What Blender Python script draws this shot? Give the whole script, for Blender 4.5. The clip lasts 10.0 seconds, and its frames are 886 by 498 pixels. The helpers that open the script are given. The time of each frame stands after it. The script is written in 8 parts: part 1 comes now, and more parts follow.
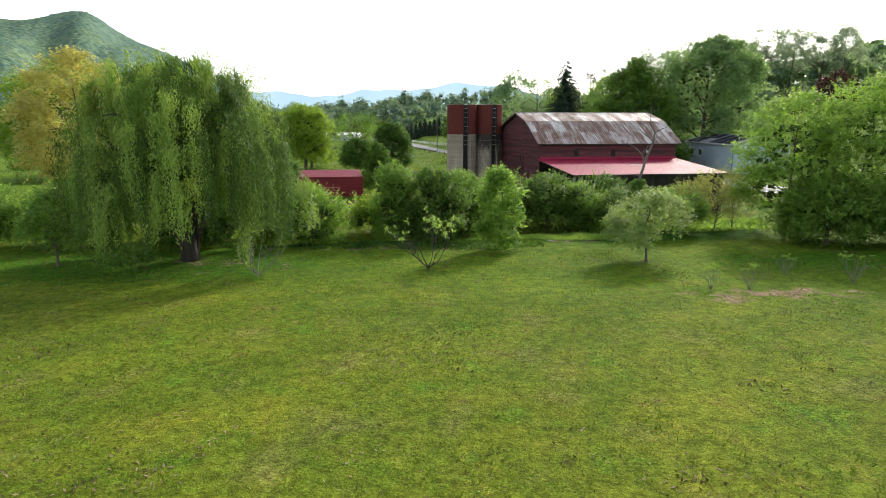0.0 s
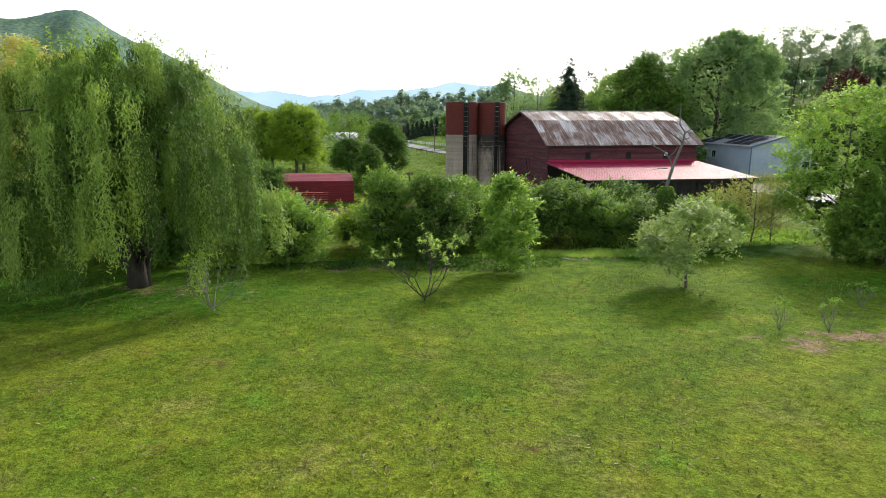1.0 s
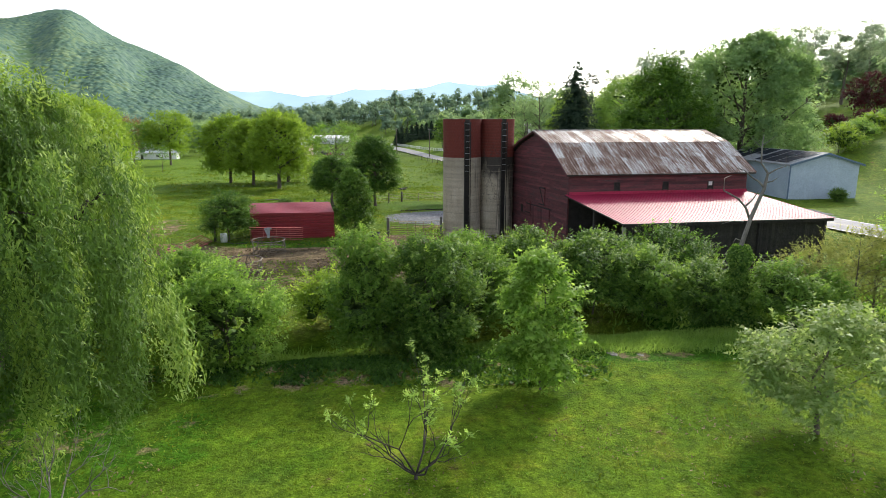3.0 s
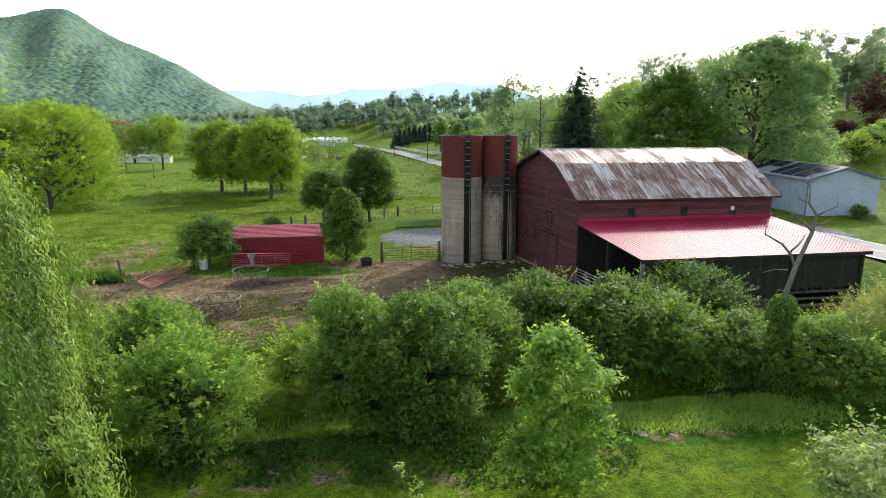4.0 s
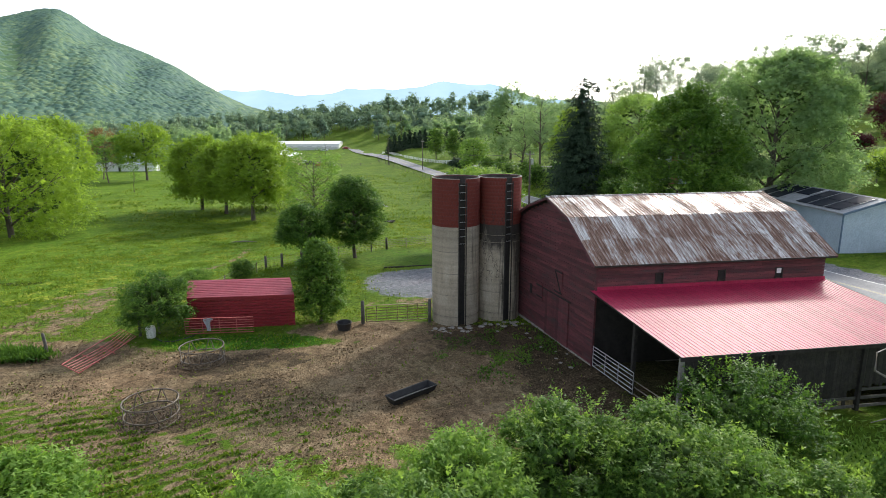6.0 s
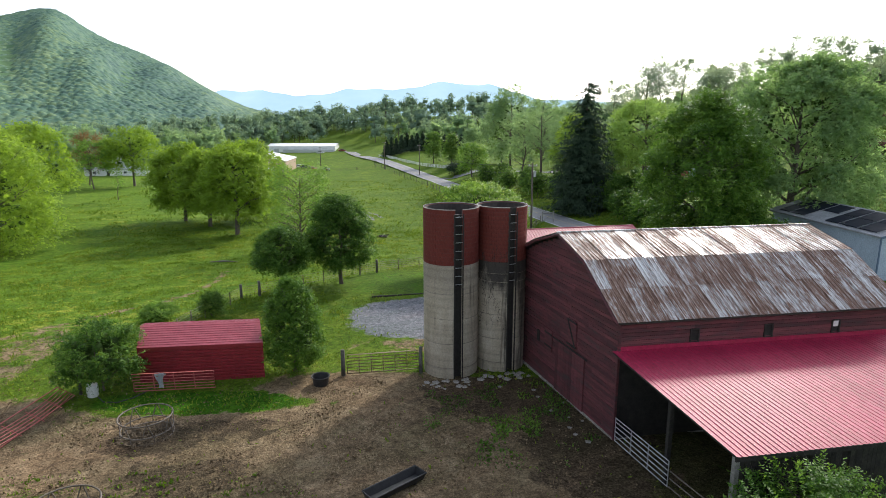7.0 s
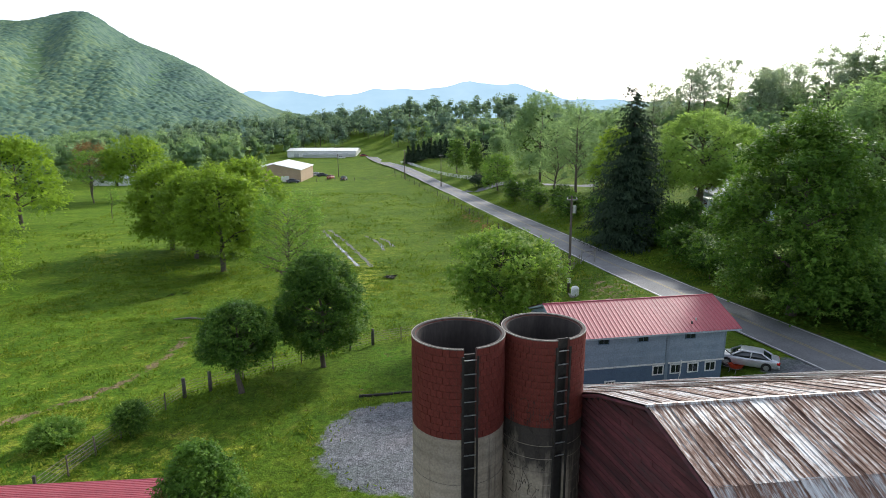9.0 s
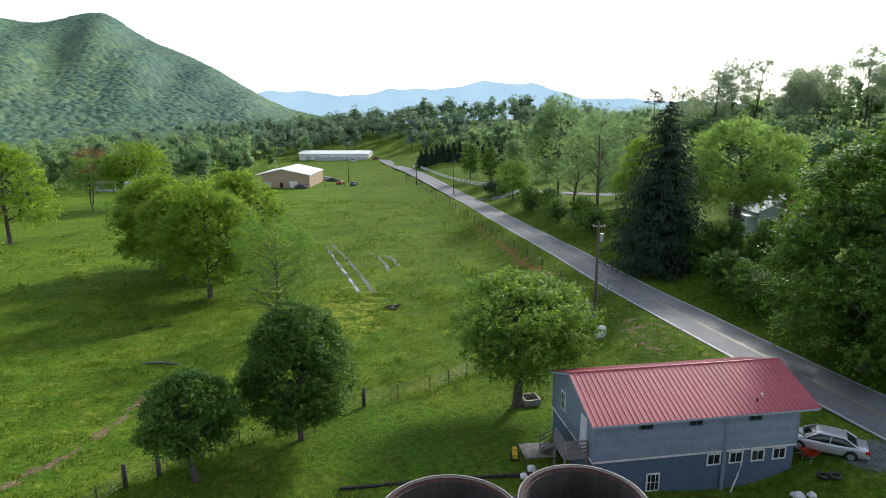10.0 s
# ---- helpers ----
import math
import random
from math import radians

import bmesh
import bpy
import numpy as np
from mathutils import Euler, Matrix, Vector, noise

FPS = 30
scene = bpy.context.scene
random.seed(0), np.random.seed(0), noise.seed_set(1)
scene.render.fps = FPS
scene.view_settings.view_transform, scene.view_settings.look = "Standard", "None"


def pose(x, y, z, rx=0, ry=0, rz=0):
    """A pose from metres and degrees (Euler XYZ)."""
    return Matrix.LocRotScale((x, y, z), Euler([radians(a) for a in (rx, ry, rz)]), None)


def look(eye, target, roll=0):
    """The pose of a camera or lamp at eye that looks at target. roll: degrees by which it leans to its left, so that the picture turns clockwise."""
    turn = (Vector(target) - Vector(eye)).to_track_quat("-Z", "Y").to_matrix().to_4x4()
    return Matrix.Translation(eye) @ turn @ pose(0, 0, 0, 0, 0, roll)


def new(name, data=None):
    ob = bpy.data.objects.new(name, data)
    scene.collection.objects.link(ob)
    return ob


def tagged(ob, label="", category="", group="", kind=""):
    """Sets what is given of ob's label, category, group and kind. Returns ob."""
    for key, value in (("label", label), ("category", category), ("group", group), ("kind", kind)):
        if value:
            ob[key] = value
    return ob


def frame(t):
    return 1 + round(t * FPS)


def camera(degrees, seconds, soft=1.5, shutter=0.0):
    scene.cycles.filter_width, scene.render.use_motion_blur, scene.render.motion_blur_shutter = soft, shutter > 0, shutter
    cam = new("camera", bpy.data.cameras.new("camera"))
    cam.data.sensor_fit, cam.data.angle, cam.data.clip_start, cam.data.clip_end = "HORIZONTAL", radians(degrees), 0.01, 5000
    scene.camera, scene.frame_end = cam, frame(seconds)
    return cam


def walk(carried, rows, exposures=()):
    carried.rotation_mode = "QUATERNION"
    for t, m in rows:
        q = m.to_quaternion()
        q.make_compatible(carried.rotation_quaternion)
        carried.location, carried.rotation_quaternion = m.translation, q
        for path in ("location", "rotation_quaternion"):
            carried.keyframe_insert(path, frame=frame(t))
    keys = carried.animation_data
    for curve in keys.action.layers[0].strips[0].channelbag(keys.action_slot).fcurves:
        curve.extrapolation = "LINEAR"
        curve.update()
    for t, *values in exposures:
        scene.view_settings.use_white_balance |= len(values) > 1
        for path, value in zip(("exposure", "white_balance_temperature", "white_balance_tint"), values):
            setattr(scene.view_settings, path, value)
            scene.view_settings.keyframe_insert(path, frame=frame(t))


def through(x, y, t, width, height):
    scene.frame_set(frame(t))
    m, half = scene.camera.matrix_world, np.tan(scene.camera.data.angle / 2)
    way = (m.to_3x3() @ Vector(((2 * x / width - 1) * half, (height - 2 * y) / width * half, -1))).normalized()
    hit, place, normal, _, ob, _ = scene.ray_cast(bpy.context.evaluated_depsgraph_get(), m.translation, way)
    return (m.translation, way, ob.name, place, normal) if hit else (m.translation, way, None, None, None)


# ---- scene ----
cam = camera(72.8, 10.0, soft=0.55)
METRES, EYE, TILT, LEAN, TURN = 62.0, 10.0, -12.0, 0.0, 0.0
ROWS = [
    (0.0, 0.0, 0.0, 0.0, -0.0, 0.0, 0.0),
    (0.5, -0.0008, 0.0489, 0.0088, -0.13, -0.01, 0.01),
    (1.0, -0.0016, 0.0959, 0.0191, -0.27, -0.01, 0.03),
    (1.5, -0.003, 0.1403, 0.0322, -0.4, -0.03, 0.1),
    (2.0, -0.0039, 0.1838, 0.0488, -0.52, -0.05, 0.13),
    (2.5, -0.004, 0.2254, 0.0665, -0.61, -0.05, 0.19),
    (3.0, -0.0038, 0.2636, 0.0849, -0.72, -0.05, 0.19),
    (4.5, -0.0014, 0.3559, 0.1403, -0.97, -0.13, 0.2),
    (5.0, 0.0009, 0.3809, 0.1583, -1.06, -0.15, 0.22),
    (5.5, 0.0035, 0.4097, 0.1754, -1.13, -0.15, 0.25),
    (7.0, 0.0141, 0.5454, 0.2337, -1.32, -0.15, 0.28),
    (7.5, 0.0192, 0.6012, 0.2569, -1.4, -0.16, 0.29),
    (8.0, 0.0238, 0.6604, 0.2791, -1.13, -0.18, 0.25),
    (8.5, 0.0287, 0.7218, 0.3015, -0.32, -0.17, 0.07),
    (9.0, 0.034, 0.7855, 0.326, 1.12, -0.19, -0.16),
    (9.5, 0.0384, 0.852, 0.3518, 2.07, -0.22, -0.31),
    (10.0, 0.0432, 0.919, 0.3774, 2.55, -0.23, -0.4),
]
walk(cam, [(t, pose(0, 0, EYE, TILT, LEAN, TURN) @ pose(METRES * x, METRES * y, METRES * z, 90 + pitch, roll, yaw)) for t, x, y, z, yaw, pitch, roll in ROWS],
     exposures=[(0, 1.10, 6450, 10), (2, 1.18, 6400, 10), (3, 1.22, 6350, 10), (4.5, 1.28, 6270, 10.5), (5.5, 1.22, 6230, 10.5),
                (7, 1.11, 6150, 11), (8.5, 1.01, 6120, 10.5), (9.5, 0.88, 6070, 10), (10, 0.82, 6040, 10)])

# ---- world and light ----
SUN_AZ, SUN_EL = radians(31), radians(30)
world = bpy.data.worlds.new("world")
scene.world = world
world.use_nodes = True
wn = world.node_tree.nodes
sky = wn.new("ShaderNodeTexSky")
sky.sky_type = "NISHITA"
sky.sun_disc = False
sky.sun_elevation, sky.sun_rotation = SUN_EL, SUN_AZ
sky.air_density, sky.dust_density, sky.ozone_density = 1.0, 1.5, 1.0
wn["Background"].inputs["Strength"].default_value = 0.145
haze = wn.new("ShaderNodeHueSaturation")
haze.inputs["Saturation"].default_value, haze.inputs["Value"].default_value = 0.42, 1.0
world.node_tree.links.new(sky.outputs[0], haze.inputs["Color"])
world.node_tree.links.new(haze.outputs[0], wn["Background"].inputs["Color"])
sun = new("sun", bpy.data.lights.new("sun", "SUN"))
sun.data.energy, sun.data.angle, sun.data.color = 2.2, radians(6.0), (1.0, 0.93, 0.8)
sun.matrix_world = look((0, 0, 50), (-math.sin(SUN_AZ) * math.cos(SUN_EL), -math.cos(SUN_AZ) * math.cos(SUN_EL), 50 - math.sin(SUN_EL)))


# ---- materials ----
def nodes_of(name):
    m = bpy.data.materials.new(name)
    m.use_nodes = True
    return m, m.node_tree.nodes, m.node_tree.links, m.node_tree.nodes["Principled BSDF"]


def noise_tex(n, l, scale, detail=4, space="Object", stretch=None, rough=0.55, turn=0.0):
    co = n.new("ShaderNodeNewGeometry" if space == "Position" else "ShaderNodeTexCoord")
    tex = n.new("ShaderNodeTexNoise")
    tex.inputs["Scale"].default_value, tex.inputs["Detail"].default_value = scale, detail
    tex.inputs["Roughness"].default_value = rough
    if stretch:
        mp = n.new("ShaderNodeMapping")
        mp.inputs["Scale"].default_value = stretch
        rot = n.new("ShaderNodeMapping")
        rot.inputs["Rotation"].default_value = (0, 0, radians(turn))
        l.new(co.outputs[space], rot.inputs[0])
        l.new(rot.outputs[0], mp.inputs[0])
        l.new(mp.outputs[0], tex.inputs["Vector"])
    else:
        l.new(co.outputs[space], tex.inputs["Vector"])
    return tex.outputs["Fac"]


def ramp(n, l, fac, stops):
    r = n.new("ShaderNodeValToRGB")
    while len(r.color_ramp.elements) < len(stops):
        r.color_ramp.elements.new(0.5)
    for e, (p, c) in zip(r.color_ramp.elements, stops):
        e.position, e.color = p, (*c, 1)
    l.new(fac, r.inputs[0])
    return r.outputs[0]


def mix(n, l, fac, a, b, kind="MIX"):
    m = n.new("ShaderNodeMix")
    m.data_type, m.blend_type = "RGBA", kind
    for sock, v in ((m.inputs[0], fac), (m.inputs[6], a), (m.inputs[7], b)):
        if isinstance(v, (int, float)):
            sock.default_value = v
        elif isinstance(v, tuple):
            sock.default_value = (*v, 1)
        else:
            l.new(v, sock)
    return m.outputs[2]


def math_node(n, l, op, a, b=0.0, clamp=False):
    m = n.new("ShaderNodeMath")
    m.operation, m.use_clamp = op, clamp
    for sock, v in zip(m.inputs, (a, b)):
        if isinstance(v, (int, float)):
            sock.default_value = v
        else:
            l.new(v, sock)
    return m.outputs[0]


def bump(n, l, bsdf, height, strength, distance):
    b = n.new("ShaderNodeBump")
    b.inputs["Strength"].default_value, b.inputs["Distance"].default_value = strength, distance
    l.new(height, b.inputs["Height"])
    l.new(b.outputs[0], bsdf.inputs["Normal"])


def surface(name, stops, scale=3.0, rough=0.7, metal=0.0, stretch=None, fine=25.0, relief=0.01, vary=0.0, spec=0.5):
    """A two-scale noise surface: a coarse ramp with fine grain on it and relief; vary: how far pieces differ in brightness."""
    m, n, l, b = nodes_of(name)
    coarse = noise_tex(n, l, scale, 6, stretch=stretch, rough=0.65)
    fine_n = noise_tex(n, l, fine, 3, stretch=stretch)
    c = ramp(n, l, coarse, stops)
    g = ramp(n, l, fine_n, [(0.3, (0.78,) * 3), (0.7, (1.15,) * 3)])
    c = mix(n, l, 1.0, c, g, "MULTIPLY")
    if vary:
        info = n.new("ShaderNodeObjectInfo")
        v = ramp(n, l, info.outputs["Random"], [(0.0, (1 - vary,) * 3), (1.0, (1 + vary,) * 3)])
        c = mix(n, l, 1.0, c, v, "MULTIPLY")
    l.new(c, b.inputs["Base Color"])
    b.inputs["Roughness"].default_value, b.inputs["Metallic"].default_value = rough, metal
    b.inputs["Specular IOR Level"].default_value = spec
    if relief:
        bump(n, l, b, fine_n, 0.6, relief)
    return m


def foliage(name, dark, mid, light, through=0.35, gloss=0.05):
    """Leaves: colour by each leaf's tint, with light coming through the blade."""
    m, n, l, b = nodes_of(name)
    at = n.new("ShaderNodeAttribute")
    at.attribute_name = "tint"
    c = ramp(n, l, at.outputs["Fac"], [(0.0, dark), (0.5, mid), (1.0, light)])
    l.new(c, b.inputs["Base Color"])
    b.inputs["Roughness"].default_value = 0.5 if gloss > 0.1 else 0.65
    b.inputs["Specular IOR Level"].default_value = gloss
    tr = n.new("ShaderNodeBsdfTranslucent")
    l.new(mix(n, l, 1.0, c, (1.25, 1.2, 0.75), "MULTIPLY"), tr.inputs[0])
    sh = n.new("ShaderNodeMixShader")
    sh.inputs[0].default_value = through
    l.new(b.outputs[0], sh.inputs[1])
    l.new(tr.outputs[0], sh.inputs[2])
    l.new(sh.outputs[0], n["Material Output"].inputs[0])
    return m


# dark green of the crowns' filler lumps: inner shade put into the colour
CORE_SHADE = surface("core_shade", [(0.3, (0.045, 0.08, 0.022)), (0.7, (0.085, 0.14, 0.035))], 1.5, 0.9, relief=0.0, spec=0.1)
LEAF_WILLOW = foliage("willow_leaf", (0.036, 0.078, 0.015), (0.14, 0.245, 0.042), (0.38, 0.5, 0.12), 0.42, 0.14)
LEAF_MID = foliage("leaf_mid", (0.075, 0.15, 0.025), (0.155, 0.28, 0.048), (0.29, 0.43, 0.095), 0.55, 0.14)
LEAF_DARK = foliage("leaf_dark", (0.026, 0.064, 0.012), (0.1, 0.195, 0.034), (0.29, 0.42, 0.085), 0.5, 0.14)
LEAF_BRIGHT = foliage("leaf_bright", (0.125, 0.2, 0.022), (0.205, 0.32, 0.036), (0.32, 0.45, 0.07), 0.6, 0.14)
LEAF_MAPLE = foliage("leaf_maple", (0.022, 0.058, 0.01), (0.07, 0.152, 0.024), (0.2, 0.33, 0.055), 0.45, 0.12)
LEAF_YELLOW = foliage("leaf_yellow", (0.3, 0.29, 0.08), (0.44, 0.42, 0.14), (0.58, 0.55, 0.24), 0.55)
LEAF_STRAW = foliage("leaf_straw", (0.2, 0.22, 0.07), (0.28, 0.31, 0.1), (0.38, 0.4, 0.15), 0.5)
LEAF_PALE = foliage("leaf_pale", (0.15, 0.235, 0.065), (0.235, 0.335, 0.11), (0.42, 0.49, 0.25), 0.55, 0.14)
# distance haze put into this leaf colour: paler and bluer
LEAF_HAZED_SOFT = foliage("hazed_leaf_soft", (0.125, 0.22, 0.105), (0.24, 0.365, 0.17), (0.39, 0.52, 0.26), 0.62)
LEAF_LIME = foliage("leaf_lime", (0.13, 0.23, 0.06), (0.24, 0.37, 0.1), (0.38, 0.52, 0.17), 0.62)
LEAF_SPRING = foliage("leaf_spring", (0.05, 0.115, 0.018), (0.16, 0.285, 0.042), (0.36, 0.5, 0.1), 0.55, 0.14)
LEAF_NEEDLE = foliage("needles", (0.016, 0.03, 0.019), (0.034, 0.056, 0.034), (0.066, 0.098, 0.055), 0.2)
# hill, far, valley and skyline leaves: haze painted in as pale blue-green
LEAF_HAZED_HILL = foliage("hazed_leaf_hill", (0.046, 0.092, 0.078), (0.078, 0.14, 0.092), (0.165, 0.225, 0.1), 0.0)
LEAF_HAZED_FAR = foliage("hazed_leaf_far", (0.15, 0.24, 0.145), (0.22, 0.33, 0.18), (0.32, 0.43, 0.22), 0.6)
LEAF_HAZED_VALLEY = foliage("hazed_leaf_valley", (0.15, 0.23, 0.16), (0.2, 0.285, 0.185), (0.255, 0.345, 0.2), 0.35)
LEAF_HAZED_SKY = foliage("hazed_leaf_thin", (0.25, 0.32, 0.26), (0.34, 0.42, 0.34), (0.44, 0.53, 0.4), 0.6)
LEAF_FRESH = foliage("leaf_fresh", (0.075, 0.155, 0.025), (0.2, 0.345, 0.06), (0.37, 0.52, 0.13), 0.6, 0.14)
LEAF_PEAR = foliage("leaf_pear", (0.034, 0.085, 0.012), (0.09, 0.185, 0.026), (0.22, 0.36, 0.055), 0.45, 0.12)
LEAF_RED = foliage("leaf_red", (0.03, 0.008, 0.01), (0.06, 0.015, 0.02), (0.1, 0.03, 0.03))
LEAF_RUSSET = foliage("leaf_russet", (0.14, 0.09, 0.05), (0.22, 0.14, 0.07), (0.3, 0.2, 0.1), 0.4)
GRASS = foliage("grass_blade", (0.07, 0.13, 0.014), (0.14, 0.21, 0.022), (0.27, 0.28, 0.055), 0.4)
SOIL = foliage("soil_crumbs", (0.08, 0.054, 0.03), (0.17, 0.122, 0.07), (0.34, 0.265, 0.165), 0.0)
BARK = surface("bark", [(0.3, (0.05, 0.04, 0.03)), (0.7, (0.14, 0.115, 0.09))], 4, 0.9, stretch=(1, 1, 0.25), relief=0.03)
BARK_DARK = surface("dark_bark", [(0.3, (0.022, 0.018, 0.014)), (0.7, (0.065, 0.052, 0.042))], 4, 0.9, stretch=(1, 1, 0.25), relief=0.03)
DEADWOOD = surface("dead_wood", [(0.3, (0.075, 0.064, 0.054)), (0.7, (0.25, 0.225, 0.2))], 5, 0.85, stretch=(1, 1, 0.2), relief=0.02)
BARN_RED = surface("barn_red_boards", [(0.28, (0.05, 0.036, 0.036)), (0.46, (0.09, 0.026, 0.03)), (0.74, (0.16, 0.04, 0.045))], 2.2, 0.8, stretch=(0.25, 0.25, 1.5), fine=14, relief=0.01, vary=0.3)
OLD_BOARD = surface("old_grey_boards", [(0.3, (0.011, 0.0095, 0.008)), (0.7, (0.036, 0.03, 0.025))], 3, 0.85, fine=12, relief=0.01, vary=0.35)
# near-black; where it fills an opening, the inside's shade is in its colour
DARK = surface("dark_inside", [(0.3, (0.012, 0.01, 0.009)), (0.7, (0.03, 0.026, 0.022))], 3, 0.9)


def stained_concrete(name, soot_amount, streak_from):
    """Cast concrete with pour bands, and black weather streaks that run down it."""
    m, n, l, b = nodes_of(name)
    coarse = noise_tex(n, l, 0.9, 6, stretch=(1, 1, 0.35), rough=0.65)
    band = noise_tex(n, l, 2.2, 2, stretch=(0.02, 0.02, 1))
    streak = noise_tex(n, l, 1.1, 6, stretch=(1, 1, 0.07), rough=0.7)
    fine_n = noise_tex(n, l, 11, 4)
    c = ramp(n, l, coarse, [(0.3, (0.27, 0.225, 0.165)), (0.5, (0.37, 0.315, 0.24)), (0.75, (0.47, 0.41, 0.33))])
    c = mix(n, l, 1.0, c, ramp(n, l, band, [(0.35, (0.8,) * 3), (0.65, (1.12,) * 3)]), "MULTIPLY")
    co = n.new("ShaderNodeTexCoord")
    sep = n.new("ShaderNodeSeparateXYZ")
    l.new(co.outputs["Object"], sep.inputs[0])
    soot = math_node(n, l, "ADD", math_node(n, l, "MULTIPLY", math_node(n, l, "SUBTRACT", sep.outputs[2], 5.0), 0.6), math_node(n, l, "MULTIPLY", math_node(n, l, "SUBTRACT", coarse, 0.5), 4.5), clamp=True)
    c = mix(n, l, math_node(n, l, "MULTIPLY", soot, soot_amount), c, (0.035, 0.03, 0.027))
    c = mix(n, l, ramp(n, l, streak, [(streak_from, (0, 0, 0)), (streak_from + 0.12, (0.85,) * 3)]), c, (0.03, 0.026, 0.022))
    c = mix(n, l, 1.0, c, ramp(n, l, fine_n, [(0.3, (0.8,) * 3), (0.7, (1.15,) * 3)]), "MULTIPLY")
    l.new(c, b.inputs["Base Color"])
    b.inputs["Roughness"].default_value = 0.9
    b.inputs["Specular IOR Level"].default_value = 0.3
    bump(n, l, b, fine_n, 0.6, 0.02)
    return m


CONCRETE = stained_concrete("silo_concrete", 0.3, 0.57)
SOOTY_CONCRETE = stained_concrete("sooty_silo_concrete", 0.95, 0.51)
STONE = surface("stone", [(0.3, (0.16, 0.14, 0.12)), (0.7, (0.4, 0.37, 0.33))], 3, 0.85, fine=14, relief=0.03)
SILO_RED = surface("silo_red_tile", [(0.32, (0.032, 0.012, 0.01)), (0.52, (0.125, 0.027, 0.02)), (0.85, (0.17, 0.044, 0.032))], 1.1, 0.75, fine=12, relief=0.008, vary=0.07, spec=0.2)
MORTAR = surface("mortar", [(0.3, (0.075, 0.024, 0.018)), (0.7, (0.15, 0.055, 0.042))], 3, 0.9)
RED_STEEL = surface("red_painted_steel", [(0.3, (0.27, 0.01, 0.042)), (0.7, (0.36, 0.018, 0.065))], 0.7, 0.56, fine=6, relief=0.0, vary=0.08, spec=0.36)
DARKRED_STEEL = surface("dark_red_steel", [(0.3, (0.19, 0.012, 0.018)), (0.7, (0.26, 0.018, 0.026))], 0.7, 0.5, fine=6, relief=0.0, vary=0.06)
PINK_STEEL = surface("faded_red_steel", [(0.3, (0.29, 0.045, 0.062)), (0.7, (0.37, 0.07, 0.09))], 0.8, 0.5, fine=8, relief=0.0, vary=0.06)
BLUE_SIDING = surface("blue_grey_siding", [(0.3, (0.185, 0.24, 0.295)), (0.7, (0.245, 0.3, 0.355))], 1.0, 0.65, fine=10, relief=0.003, vary=0.06)
BLUE_BLOCK = surface("blue_grey_masonry", [(0.3, (0.082, 0.128, 0.195)), (0.7, (0.115, 0.168, 0.238))], 1.2, 0.8, fine=12, relief=0.006)
PALE_SIDING = surface("pale_blue_siding", [(0.3, (0.33, 0.4, 0.47)), (0.7, (0.42, 0.49, 0.56))], 0.8, 0.6, fine=8, relief=0.002)
WHITE = surface("white_paint", [(0.3, (0.62, 0.62, 0.6)), (0.7, (0.8, 0.8, 0.78))], 2, 0.5, fine=10, relief=0.0)
POST_WOOD = surface("dark_post_wood", [(0.3, (0.05, 0.045, 0.04)), (0.7, (0.13, 0.12, 0.105))], 3, 0.85, fine=14, relief=0.01, vary=0.2)
GREY_WOOD = surface("weathered_wood", [(0.3, (0.13, 0.12, 0.11)), (0.7, (0.3, 0.28, 0.26))], 3, 0.85, fine=14, relief=0.01, vary=0.2)
STEEL = surface("galvanised_steel", [(0.3, (0.36, 0.37, 0.38)), (0.7, (0.55, 0.56, 0.57))], 4, 0.4, metal=0.7, relief=0.0)
RUST_PIPE = surface("rusty_pipe", [(0.3, (0.075, 0.06, 0.046)), (0.7, (0.22, 0.185, 0.15))], 6, 0.6, metal=0.3, relief=0.0)
RED_PIPE = surface("red_pipe", [(0.3, (0.34, 0.06, 0.055)), (0.7, (0.55, 0.17, 0.14))], 6, 0.55, relief=0.0)
YELLOW_PIPE = surface("tan_pipe", [(0.3, (0.1, 0.07, 0.035)), (0.7, (0.2, 0.145, 0.075))], 6, 0.6, relief=0.0)
BLACK = surface("black_rubber", [(0.3, (0.012, 0.012, 0.013)), (0.7, (0.03, 0.03, 0.032))], 4, 0.5, relief=0.0)
TAN_METAL = surface("tan_metal_wall", [(0.3, (0.36, 0.26, 0.17)), (0.7, (0.43, 0.31, 0.21))], 0.5, 0.6, relief=0.0)
BRICK = surface("red_brick", [(0.3, (0.2, 0.06, 0.04)), (0.7, (0.32, 0.11, 0.08))], 6, 0.85, relief=0.01)
ROOF_GREY = surface("grey_roof_sheet", [(0.3, (0.2, 0.21, 0.22)), (0.7, (0.32, 0.33, 0.34))], 0.8, 0.75, fine=6, relief=0.0, spec=0.15)
PANEL = surface("solar_panel", [(0.3, (0.01, 0.013, 0.022)), (0.7, (0.02, 0.025, 0.035))], 1, 0.6, relief=0.0, spec=0.05)
SILVER = surface("silver_car_paint", [(0.3, (0.56, 0.58, 0.6)), (0.7, (0.64, 0.66, 0.68))], 0.5, 0.3, metal=0.5, relief=0.0)
CAR_RED = surface("red_car_paint", [(0.3, (0.25, 0.03, 0.02)), (0.7, (0.3, 0.04, 0.03))], 0.5, 0.3, relief=0.0)
CAR_DARK = surface("dark_car_paint", [(0.3, (0.03, 0.035, 0.045)), (0.7, (0.05, 0.055, 0.07))], 0.5, 0.3, relief=0.0)
TAILLIGHT = surface("red_lens", [(0.3, (0.4, 0.01, 0.01)), (0.7, (0.5, 0.02, 0.02))], 2, 0.2, relief=0.0)
